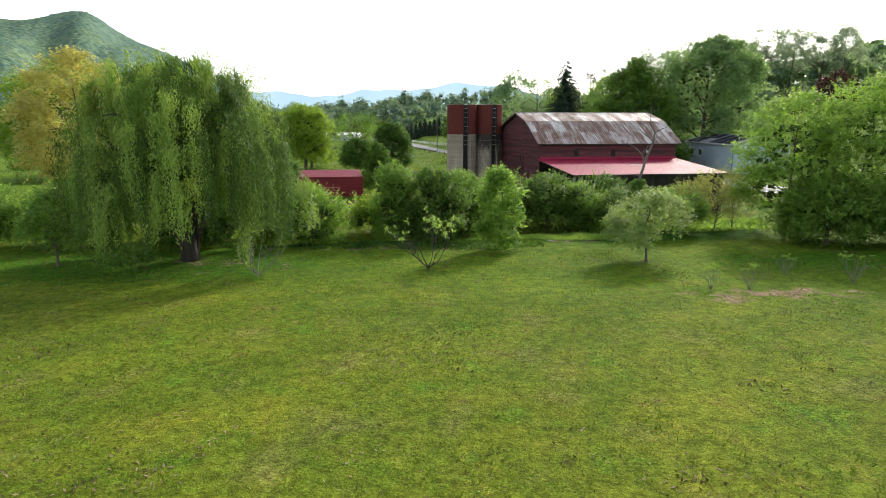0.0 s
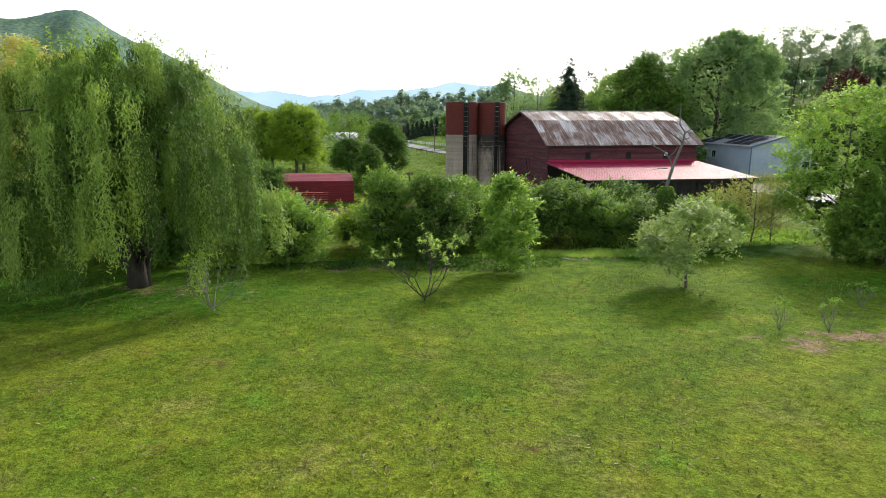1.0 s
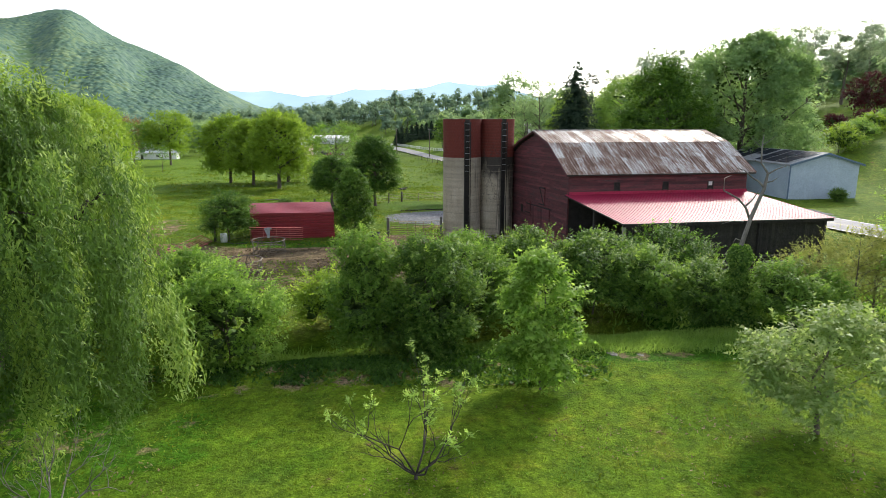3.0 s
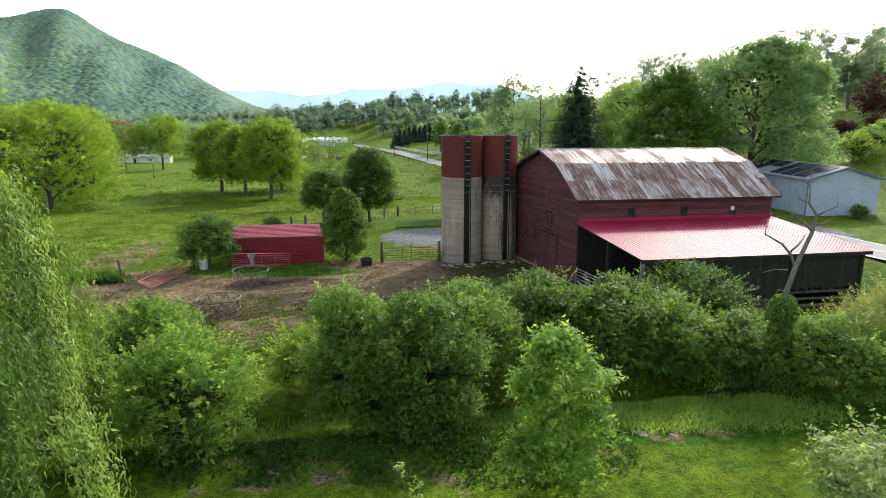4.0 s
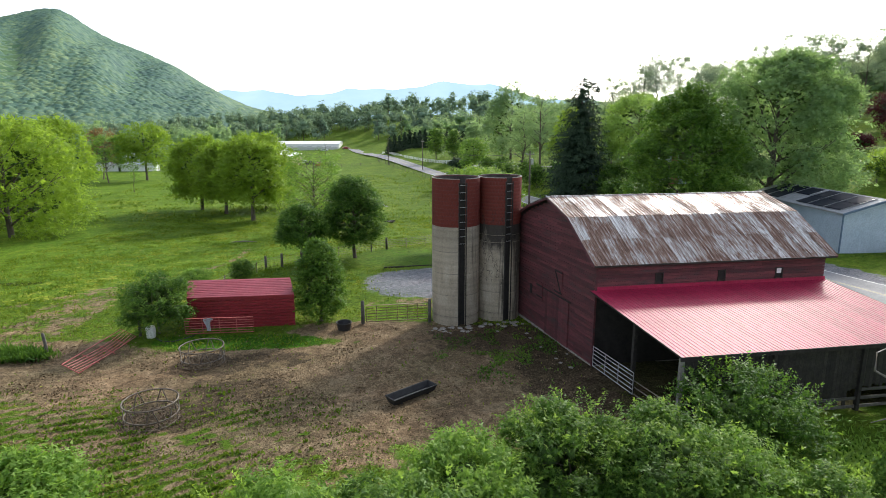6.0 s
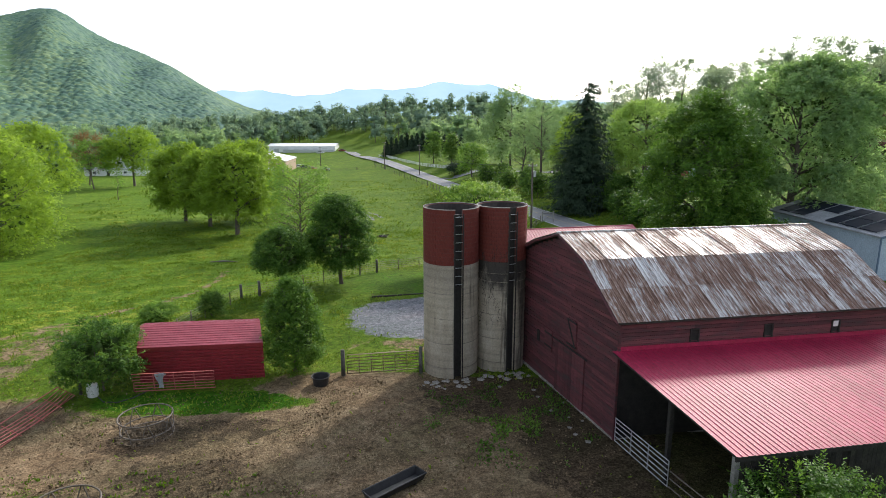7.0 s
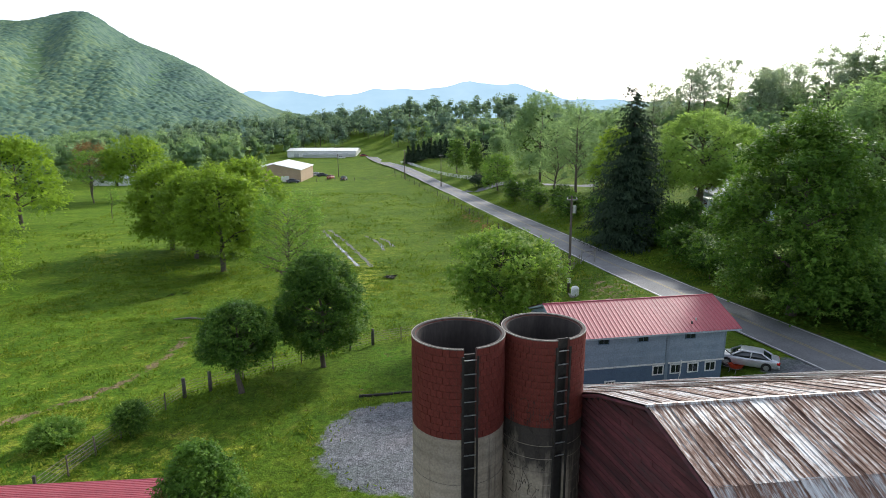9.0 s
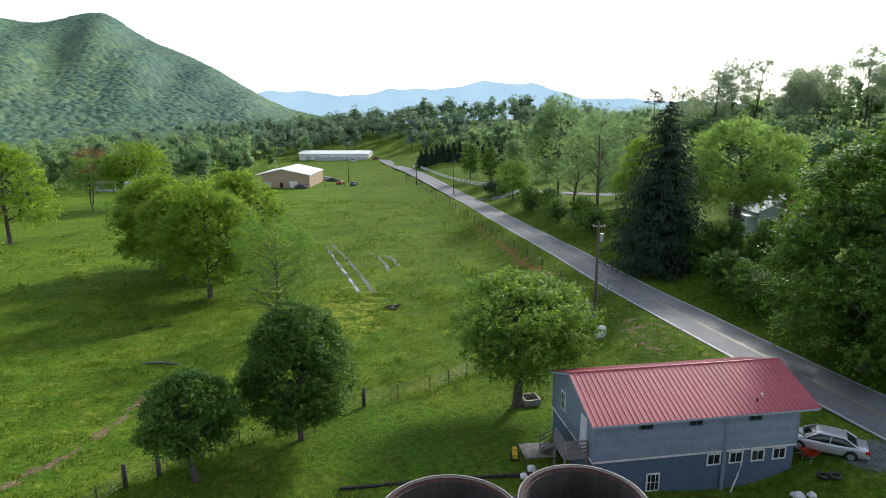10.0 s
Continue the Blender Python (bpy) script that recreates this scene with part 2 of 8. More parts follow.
ASPHALT = surface("asphalt", [(0.3, (0.15, 0.15, 0.155)), (0.7, (0.24, 0.24, 0.245))], 0.25, 0.8, fine=8, relief=0.006, spec=0.25)
PAINT_LINE = surface("road_paint", [(0.3, (0.5, 0.5, 0.48)), (0.7, (0.7, 0.7, 0.67))], 2, 0.6, relief=0.0)
YELLOW_LINE = surface("yellow_road_paint", [(0.3, (0.24, 0.2, 0.11)), (0.7, (0.34, 0.27, 0.12))], 2, 0.6, relief=0.0)
ORANGE = surface("orange_plastic", [(0.3, (0.6, 0.08, 0.03)), (0.7, (0.7, 0.11, 0.04))], 2, 0.45, relief=0.0)
YELLOW = surface("yellow_plastic", [(0.3, (0.6, 0.42, 0.03)), (0.7, (0.7, 0.5, 0.05))], 2, 0.45, relief=0.0)


def glass_material():
    m, n, l, b = nodes_of("window_glass")
    b.inputs["Base Color"].default_value = (0.02, 0.025, 0.03, 1)
    b.inputs["Roughness"].default_value = 0.06
    b.inputs["Specular IOR Level"].default_value = 0.8
    return m


GLASS = glass_material()


def rusty_roof_material(name, zinc):
    """Old galvanised sheets: pale zinc with rust run down the slope."""
    m, n, l, b = nodes_of(name)
    streak = noise_tex(n, l, 1.6, 9, "Position", (6.2, 0.42, 0.42), 0.8, -16.1)
    fine_n = noise_tex(n, l, 9, 4, "Position", (2.0, 0.4, 0.4), turn=-16.1)
    info = n.new("ShaderNodeObjectInfo")
    f = math_node(n, l, "ADD", streak, math_node(n, l, "MULTIPLY", math_node(n, l, "SUBTRACT", info.outputs["Random"], 0.5), 0.15))
    f = math_node(n, l, "ADD", f, zinc)
    f = math_node(n, l, "ADD", f, math_node(n, l, "MULTIPLY", math_node(n, l, "SUBTRACT", fine_n, 0.5), 0.36))
    patch = noise_tex(n, l, 0.8, 5, "Position", rough=0.6)
    f = math_node(n, l, "ADD", f, math_node(n, l, "MULTIPLY", math_node(n, l, "SUBTRACT", patch, 0.5), 0.3))
    c = ramp(n, l, f, [(0.34, (0.085, 0.042, 0.028)), (0.47, (0.175, 0.095, 0.064)), (0.54, (0.27, 0.235, 0.22)), (0.61, (0.46, 0.45, 0.44)), (0.78, (0.52, 0.55, 0.57))])
    l.new(c, b.inputs["Base Color"])
    l.new(ramp(n, l, f, [(0.5, (0.1,) * 3), (0.62, (0.5,) * 3)]), b.inputs["Metallic"])
    l.new(ramp(n, l, f, [(0.45, (0.75,) * 3), (0.6, (0.4,) * 3)]), b.inputs["Roughness"])
    bump(n, l, b, fine_n, 0.4, 0.01)
    return m


RUST_ROOF = rusty_roof_material("rusty_roof_metal", 0.0)
PALE_ROOF = rusty_roof_material("pale_rusty_roof_metal", 0.07)


def ground_material():
    """Grass, worn lawn, dirt and gravel, told apart by the sheet's own masks."""
    m, n, l, b = nodes_of("ground")

    def mask(name):
        at = n.new("ShaderNodeAttribute")
        at.attribute_name = name
        return at.outputs["Fac"]

    big = noise_tex(n, l, 0.09, 5, rough=0.6)
    mid = noise_tex(n, l, 0.8, 6, rough=0.65)
    fine_n = noise_tex(n, l, 9.0, 4, rough=0.7)
    lawn = mix(n, l, 0.5, ramp(n, l, big, [(0.35, (0.084, 0.136, 0.011)), (0.65, (0.16, 0.176, 0.015))]),
               ramp(n, l, mid, [(0.3, (0.055, 0.118, 0.01)), (0.55, (0.136, 0.176, 0.014)), (0.75, (0.23, 0.2, 0.034))]))
    field = mix(n, l, 0.5, ramp(n, l, big, [(0.35, (0.06, 0.116, 0.011)), (0.65, (0.11, 0.168, 0.014))]),
                ramp(n, l, mid, [(0.32, (0.042, 0.095, 0.009)), (0.52, (0.094, 0.152, 0.013)), (0.7, (0.2, 0.215, 0.03))]))
    patch = noise_tex(n, l, 0.45, 5, rough=0.6)
    lawn = mix(n, l, ramp(n, l, patch, [(0.54, (0, 0, 0)), (0.68, (0.5,) * 3)]), lawn, ramp(n, l, fine_n, [(0.35, (0.12, 0.11, 0.039)), (0.7, (0.23, 0.22, 0.06))]))
    lawn = mix(n, l, ramp(n, l, patch, [(0.3, (0.8,) * 3), (0.42, (0, 0, 0))]), lawn, ramp(n, l, fine_n, [(0.35, (0.058, 0.145, 0.012)), (0.7, (0.14, 0.235, 0.018))]))
    c = mix(n, l, mask("field"), lawn, field)
    # deep green of rank grass; below trees it also paints their shade
    lush_shade = ramp(n, l, mid, [(0.3, (0.024, 0.085, 0.005)), (0.7, (0.062, 0.15, 0.008))])

    def edge(name, spread=1.3):
        a = math_node(n, l, "MULTIPLY", math_node(n, l, "SUBTRACT", mid, 0.5), spread)
        a = math_node(n, l, "ADD", mask(name), a)
        return math_node(n, l, "MULTIPLY", math_node(n, l, "SUBTRACT", a, 0.4), 5.0, clamp=True)

    fresh = ramp(n, l, mid, [(0.3, (0.05, 0.118, 0.007)), (0.55, (0.1, 0.175, 0.009)), (0.75, (0.18, 0.21, 0.018))])
    c = mix(n, l, mask("fresh"), c, fresh)
    c = mix(n, l, mask("meadow"), c, mix(n, l, 1.0, c, (1.12, 1.18, 1.1), "MULTIPLY"))
    c = mix(n, l, edge("lush_shade"), c, lush_shade)
    yellow = ramp(n, l, fine_n, [(0.4, (0.13, 0.19, 0.025)), (0.6, (0.26, 0.28, 0.03))])
    c = mix(n, l, edge("bloom", 2.2), c, yellow)
    dirt = mix(n, l, 0.5, ramp(n, l, mid, [(0.32, (0.09, 0.062, 0.034)), (0.5, (0.19, 0.136, 0.076)), (0.68, (0.34, 0.262, 0.16))]),
               ramp(n, l, fine_n, [(0.3, (0.09, 0.066, 0.04)), (0.7, (0.23, 0.17, 0.105))]))
    c = mix(n, l, edge("dirt", 2.0), c, dirt)
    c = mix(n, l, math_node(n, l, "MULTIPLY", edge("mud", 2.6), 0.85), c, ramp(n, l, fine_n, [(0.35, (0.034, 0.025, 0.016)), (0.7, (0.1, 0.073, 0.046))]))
    gravel = ramp(n, l, fine_n, [(0.3, (0.14, 0.145, 0.155)), (0.7, (0.2, 0.205, 0.22))])
    c = mix(n, l, edge("gravel", 1.5), c, gravel)
    clay = ramp(n, l, fine_n, [(0.3, (0.16, 0.07, 0.035)), (0.7, (0.3, 0.14, 0.07))])
    c = mix(n, l, edge("clay", 2.0), c, clay)
    c = mix(n, l, 1.0, c, ramp(n, l, fine_n, [(0.25, (0.52,) * 3), (0.75, (1.38,) * 3)]), "MULTIPLY")
    sweep = noise_tex(n, l, 0.3, 4, stretch=(0.3, 1.0, 1.0), rough=0.6, turn=-28)
    c = mix(n, l, 1.0, c, ramp(n, l, sweep, [(0.36, (0.8, 0.86, 0.8)), (0.5, (1.0,) * 3), (0.64, (1.2, 1.13, 1.1))]), "MULTIPLY")
    clump = noise_tex(n, l, 2.6, 6, rough=0.72)
    c = mix(n, l, 1.0, c, ramp(n, l, clump, [(0.36, (0.62,) * 3), (0.5, (1.0,) * 3), (0.64, (1.34,) * 3)]), "MULTIPLY")
    grain = noise_tex(n, l, 26.0, 3, rough=0.7)
    c = mix(n, l, 1.0, c, ramp(n, l, grain, [(0.3, (0.66,) * 3), (0.7, (1.34,) * 3)]), "MULTIPLY")
    l.new(c, b.inputs["Base Color"])
    b.inputs["Roughness"].default_value = 0.9
    b.inputs["Specular IOR Level"].default_value = 0.05
    h = math_node(n, l, "ADD", fine_n, mid)
    bump(n, l, b, h, 0.8, 0.14)
    return m


GROUND = ground_material()


# ---- builders ----
def part(name, bm, material, parent, label="", smooth=False):
    me = bpy.data.meshes.new(name)
    bm.normal_update()
    bm.to_mesh(me)
    bm.free()
    me.materials.append(material)
    if smooth:
        me.shade_smooth()
    ob = new(name, me)
    ob.parent = parent
    return tagged(ob, label) if label else ob


def thing(name, loc, label, category, group="", kind="", turn=0.0):
    ob = new(name)
    ob.location = loc
    ob.rotation_euler[2] = radians(turn)
    ob.empty_display_size = 0.2
    return tagged(ob, label, category, group, kind)


def add_box(bm, x0, x1, y0, y1, z0, z1, m=None):
    vs = [bm.verts.new(v) for v in ((x0, y0, z0), (x1, y0, z0), (x1, y1, z0), (x0, y1, z0), (x0, y0, z1), (x1, y0, z1), (x1, y1, z1), (x0, y1, z1))]
    if m is not None:
        for v in vs:
            v.co = m @ v.co
    for f in ((3, 2, 1, 0), (4, 5, 6, 7), (0, 1, 5, 4), (1, 2, 6, 5), (2, 3, 7, 6), (3, 0, 4, 7)):
        bm.faces.new([vs[i] for i in f])


def boxes(*bs, m=None):
    bm = bmesh.new()
    for b in bs:
        add_box(bm, *b, m=m)
    return bm


def prism(poly, a, b, axis="x", m=None):
    """A closed polygon drawn in the two other axes, pushed from a to b along axis."""
    bm = bmesh.new()
    put = {"x": lambda p, t: (t, p[0], p[1]), "y": lambda p, t: (p[0], t, p[1]), "z": lambda p, t: (p[0], p[1], t)}[axis]
    lo = [bm.verts.new(put(p, a)) for p in poly]
    hi = [bm.verts.new(put(p, b)) for p in poly]
    bm.faces.new(lo)
    bm.faces.new(hi[::-1])
    for i in range(len(poly)):
        j = (i + 1) % len(poly)
        bm.faces.new((lo[j], lo[i], hi[i], hi[j]))
    if m is not None:
        for v in bm.verts:
            v.co = m @ v.co
    bmesh.ops.recalc_face_normals(bm, faces=bm.faces)
    return bm


def add_tube(bm, pts, radii, sides=6, cap=True):
    pts = [Vector(p) for p in pts]
    rings = []
    for i, p in enumerate(pts):
        d = (pts[min(i + 1, len(pts) - 1)] - pts[max(i - 1, 0)]).normalized()
        side = d.cross(Vector((0, 0, 1)) if abs(d.z) < 0.95 else Vector((1, 0, 0))).normalized()
        up = side.cross(d)
        r = radii[i] if isinstance(radii, (list, tuple)) else radii
        rings.append([bm.verts.new(p + r * (math.cos(a) * side + math.sin(a) * up)) for a in (2 * math.pi * k / sides for k in range(sides))])
    for a, b in zip(rings, rings[1:]):
        for k in range(sides):
            bm.faces.new((a[k], b[k], b[(k + 1) % sides], a[(k + 1) % sides]))
    if cap:
        bm.faces.new(rings[0])
        bm.faces.new(rings[-1][::-1])


def tubes(paths, r, sides=6):
    bm = bmesh.new()
    for p in paths:
        add_tube(bm, p, r, sides)
    bmesh.ops.recalc_face_normals(bm, faces=bm.faces)
    return bm


def quads_mesh(name, verts, faces, material, tint=None, smooth=False, rest=None):
    """A mesh from an array of corners and one or more arrays of three- or four-cornered faces; rest: a material for the last faces and their count."""
    faces = [np.asarray(f, np.int32) for f in (faces if isinstance(faces, list) else [faces])]
    sizes = np.concatenate([np.full(len(f), f.shape[1], np.int32) for f in faces])
    me = bpy.data.meshes.new(name)
    me.vertices.add(len(verts))
    me.vertices.foreach_set("co", np.asarray(verts, np.float32).ravel())
    me.loops.add(int(sizes.sum()))
    me.loops.foreach_set("vertex_index", np.concatenate([f.ravel() for f in faces]))
    me.polygons.add(len(sizes))
    me.polygons.foreach_set("loop_start", np.concatenate([[0], np.cumsum(sizes)[:-1]]).astype(np.int32))
    me.update(calc_edges=True)
    if tint is not None:
        me.attributes.new("tint", "FLOAT", "POINT").data.foreach_set("value", np.asarray(tint, np.float32))
    me.materials.append(material)
    if rest:
        me.materials.append(rest[0])
        me.polygons.foreach_set("material_index", (np.arange(len(sizes)) >= len(sizes) - rest[1]).astype(np.int32))
    if smooth:
        me.shade_smooth()
    return me


# ---- lie of the land ----
def road_x(y):
    return np.interp(y, [-60, 40, 60, 75, 95, 107, 130, 152, 170, 220, 255, 300, 360, 420, 520, 700], [64, 48, 40, 36, 30, 26.8, 21.6, 18, 14.5, 4.5, -5, -17, -33, -50, -66, -80])


def road_z(y):
    return np.interp(y, [-60, 60, 95, 107, 130, 152, 170, 220, 300, 420, 700], [2.8, 2.4, 2.3, 2.1, 1.4, 0.6, 0.0, -1.6, -3.2, -4.2, -6.5])


def step(a, b, x):
    t = np.clip((x - a) / (b - a), 0, 1)
    return t * t * (3 - 2 * t)


def ditch_y(x):
    return 45.0 + 1.2 * np.sin(x * 0.17) + 0.05 * x


def land(x, y):
    """Height of the ground."""
    x, y = np.asarray(x, float), np.asarray(y, float)
    z = np.interp(y, [-300, 10, 25, 36, 44, 55, 70, 80, 92, 105, 133, 200, 333, 450, 800, 5000], [2.6, 2.35, 2.25, 1.8, 1.6, 1.5, 1.25, 1.2, 0.9, 0.5, -1.0, -2.6, -4.6, -5.2, -7.0, -7.0])
    z = z - 0.9 * np.exp(-((y - ditch_y(x)) / 1.7) ** 2) * step(15, 9, x) * step(-60, -40, x)
    z = z - 0.5 * step(-14, -24, x) * step(80, 95, y) * step(135, 115, y)
    z = z - 0.6 * np.exp(-((x - 17) / 4.5) ** 2 - ((y - 90.3) / 2.6) ** 2)
    d = x - road_x(y)
    onto = step(-13, -4, d) * step(40, 75, y)
    z = z + onto * (road_z(y) - z)
    z = z + 2.6 * step(5, 16, d) * step(104, 124, y)
    z = z + np.minimum(0.19 * np.maximum(d - 35, 0), 38) * step(60, 130, y) * step(520, 280, y)
    z = z + 17 * np.exp(-((x + 70) / 170) ** 2 - ((y - 570) / 95) ** 2) + 15 * np.exp(-((x - 70) / 110) ** 2 - ((y - 560) / 100) ** 2)
    z = z + 3.5 * np.exp(-((x - 8) ** 2 + ((y - 330) * 0.6) ** 2) / 38 ** 2)
    z = z + 0.06 * np.sin(x * 0.5 + 1.3) * np.sin(y * 0.43) * step(300, 60, np.abs(x) + np.abs(y - 60))
    return z


def grid_mesh(name, xs, ys, material, height, masks=None):
    gx, gy = np.meshgrid(xs, ys)
    gz = height(gx, gy)
    nx, ny = len(xs), len(ys)
    i = (np.arange(ny - 1)[:, None] * nx + np.arange(nx - 1)[None]).ravel()
    me = quads_mesh(name, np.stack([gx, gy, gz], -1).reshape(-1, 3), np.stack([i, i + 1, i + nx + 1, i + nx], -1), material, smooth=True)
    for key, fn in (masks or {}).items():
        me.attributes.new(key, "FLOAT", "POINT").data.foreach_set("value", np.asarray(fn(gx, gy), np.float32).ravel())
    return me


def blot(x, y, cx, cy, rx, ry, soft=0.35):
    return step(1 + soft, 1 - soft, np.hypot((x - cx) / rx, (y - cy) / ry))


FURROW = 0.5


def dirt_mask(x, y):
    a = np.maximum.reduce([blot(x, y, -10, 59.5, 13, 9), blot(x, y, 2, 63, 10, 8.5), blot(x, y, -24, 64, 7, 5) * 0.9, blot(x, y, -3, 70, 7, 2.5), blot(x, y, -28, 74, 3, 9) * 0.52])
    furrow = 0.5 + 0.5 * np.sin((y * 0.97 - x * FURROW + 0.3 * np.sin(x * 0.35)) * 7.5)
    a = np.maximum(a, 0.75 * blot(x, y, -20, 54, 12, 6.5))
    a = a - 0.8 * furrow * blot(x, y, -18, 53.5, 14, 6)
    a = a - 0.9 * blot(x, y, -12.5, 68.3, 6, 1.5)
    # third blot: leaf litter at the hedge foot, and hedge shade put into colour
    worn = np.maximum.reduce([blot(x, y, 15.5, 26.8, 4.5, 1.8, 0.8) * 0.5, blot(x, y, 9.5, 41.8, 2.2, 0.8, 0.6) * 0.42, blot(x, y, -4, 40.2, 10, 2.4, 0.8) * 0.4, blot(x, y, -13, 34, 5, 3, 0.8) * 0.34])
    way = np.interp(y, [74, 80, 87.8, 90.1, 94.2, 98.3, 103.2, 108], [-36, -30, -25.5, -23.6, -22.3, -22.0, -22.4, -21])
    trail = step(1.1, 0.2, np.abs(x - way)) * step(73, 78, y) * step(109, 103, y) * 0.52
    trail = np.maximum(trail, blot(x, y, 19, 114, 3, 9, 0.8) * 0.42)
    return np.clip(np.maximum.reduce([a, worn, trail, blot(x, y, 3.5, 77.2, 8.5, 1.6, 0.6) * 0.6]), 0, 1)


def gravel_mask(x, y):
    return np.maximum.reduce([step(1.2, 0.85, (np.abs((x - 4.6) / 9.9) ** 3 + np.abs((y - 84) / 5.6) ** 3) ** (1 / 3)), blot(x, y, 36.5, 80, 4.0, 7, 0.3) * 0.9, blot(x, y, 26.5, 92.5, 2.6, 1.8, 0.5) * 0.8])


def mud_mask(x, y):
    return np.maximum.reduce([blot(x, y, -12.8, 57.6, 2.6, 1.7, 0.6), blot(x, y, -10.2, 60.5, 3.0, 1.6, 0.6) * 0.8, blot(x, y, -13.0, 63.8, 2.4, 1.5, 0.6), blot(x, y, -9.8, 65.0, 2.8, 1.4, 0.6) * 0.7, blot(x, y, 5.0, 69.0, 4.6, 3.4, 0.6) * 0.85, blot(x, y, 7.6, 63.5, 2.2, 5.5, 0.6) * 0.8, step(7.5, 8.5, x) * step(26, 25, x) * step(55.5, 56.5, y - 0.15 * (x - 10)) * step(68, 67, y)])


MASKS = {
    "mud": mud_mask,
    "dirt": dirt_mask,
    "gravel": gravel_mask,
    "field": lambda x, y: step(46, 52, y),
    # ditch and shed: rank growth; willow and house lawn: tree shade in the colour
    "lush_shade": lambda x, y: np.maximum.reduce([blot(x, y, 8, 43.5, 9, 2.6) * 0.9, blot(x, y, -17, 34, 12, 6, 0.8) * 0.72, blot(x, y, 24, 35, 11, 4, 0.8) * 0.6, blot(x, y, 18, 48, 7, 6) * 0.9, blot(x, y, -12.5, 68.3, 6, 1.6), blot(x, y, 2, 96, 15, 6.5, 0.3) * 0.42]),
    "bloom": lambda x, y: np.maximum.reduce([blot(x, y, -24, 82, 16, 7) * 0.42, blot(x, y, -12, 127, 6, 16) * 0.5, step(4.5, 1.0, np.abs(x + 66 + (y - 160) * 0.75)) * step(125, 140, y) * step(190, 176, y) * 0.6, blot(x, y, -30, 95, 12, 10) * 0.3]),
    "fresh": lambda x, y: step(22, 32, y + 0.12 * x) * step(47, 44, y) * 0.75,
    "meadow": lambda x, y: np.maximum(step(-26, -46, x) * step(70, 95, y) * step(330, 230, y) * 0.85, step(-8, -15, x - 0.4 * (y - 95)) * step(76, 82, y) * step(125, 108, y) * 0.9),
    "clay": lambda x, y: step(2.0, 0.6, np.abs(x - road_x(y) + 7.5)) * step(125, 140, y) * step(205, 180, y) * 0.55,
}


def spread(a, b, near_a, near_b, fine, coarse):
    """Steps that are fine between near_a and near_b and grow outside."""
    mid = list(np.arange(near_a, near_b + 1e-6, fine))
    out, s, v = [], fine, near_b
    while v < b:
        s = min(s * 1.18, coarse)
        v = v + s
        out.append(min(v, b))
    low, s, v = [], fine, near_a
    while v > a:
        s = min(s * 1.18, coarse)
        v = v - s
        low.append(max(v, a))
    return np.array(low[::-1] + mid + out)


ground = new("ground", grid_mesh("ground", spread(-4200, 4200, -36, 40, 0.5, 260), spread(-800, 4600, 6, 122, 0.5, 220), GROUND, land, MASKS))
tagged(ground, "mown lawn, muddy farmyard and rolling green pasture down a valley", "ground", kind="structure")


# ---- road ----
def ribbon(name, ys, off_a, off_b, lift, material, parent=None):
    ys = np.asarray(ys, float)
    cx = road_x(ys)
    dx, dy = np.gradient(cx), np.gradient(ys)
    n = np.hypot(dx, dy)
    nx, ny = dy / n, -dx / n
    rows = []
    for o in np.linspace(off_a, off_b, 3):
        px, py = cx + nx * o, ys + ny * o
        rows.append(np.stack([px, py, np.maximum(road_z(py), land(px, py)) + lift + 0.3 * step(190, 260, py)], -1))
    v = np.stack(rows, 1).reshape(-1, 3)
    i = np.arange(len(ys) - 1) * 3
    f = np.concatenate([np.stack([i + k, i + k + 1, i + k + 4, i + k + 3], -1) for k in (0, 1)])
    ob = new(name, quads_mesh(name, v, f, material, smooth=True))
    ob.parent = parent
    return ob


ROAD_YS = np.concatenate([np.arange(10, 240, 3.0), np.arange(240, 425, 8.0)])
road = ribbon("road", ROAD_YS, -2.9, 2.9, 0.05, ASPHALT)
tagged(road, "two-lane grey asphalt country road with worn markings", "road", kind="structure")
ribbon("edge_line", ROAD_YS, -2.72, -2.6, 0.056, PAINT_LINE, road)
ribbon("edge_line", ROAD_YS, 2.6, 2.72, 0.056, PAINT_LINE, road)
ribbon("centre_line", ROAD_YS, -0.16, -0.06, 0.056, YELLOW_LINE, road)
ribbon("centre_line", ROAD_YS, 0.06, 0.16, 0.056, YELLOW_LINE, road)


def side_lane(points, half):
    """A narrow paved lane that leaves the road and follows the ground."""
    path = [Vector(p) for p in points]
    fine = [a.lerp(b, k / 6) for a, b in zip(path, path[1:]) for k in range(6)] + [path[-1]]
    xy = np.array([tuple(p) for p in fine])
    d = np.gradient(xy, axis=0)
    d /= np.linalg.norm(d, axis=1, keepdims=True)
    rows = [xy + np.stack([d[:, 1], -d[:, 0]], -1) * o for o in np.linspace(-half, half, 5)]
    v = np.stack([np.stack([r[:, 0], r[:, 1], land(r[:, 0], r[:, 1]) + 0.2], -1) for r in rows], 1).reshape(-1, 3)
    i = np.arange(len(xy) - 1) * 5
    return new("lane", quads_mesh("lane", v, np.concatenate([np.stack([i + k, i + k + 5, i + k + 6, i + k + 1], -1) for k in range(4)]), ASPHALT, smooth=True))


tagged(side_lane([(5.5, 231), (9.5, 230.5), (14, 230.2), (20, 228.5), (30, 225), (44, 219)], 2.4), "grey paved side lane leaving the road", "lane", kind="structure")


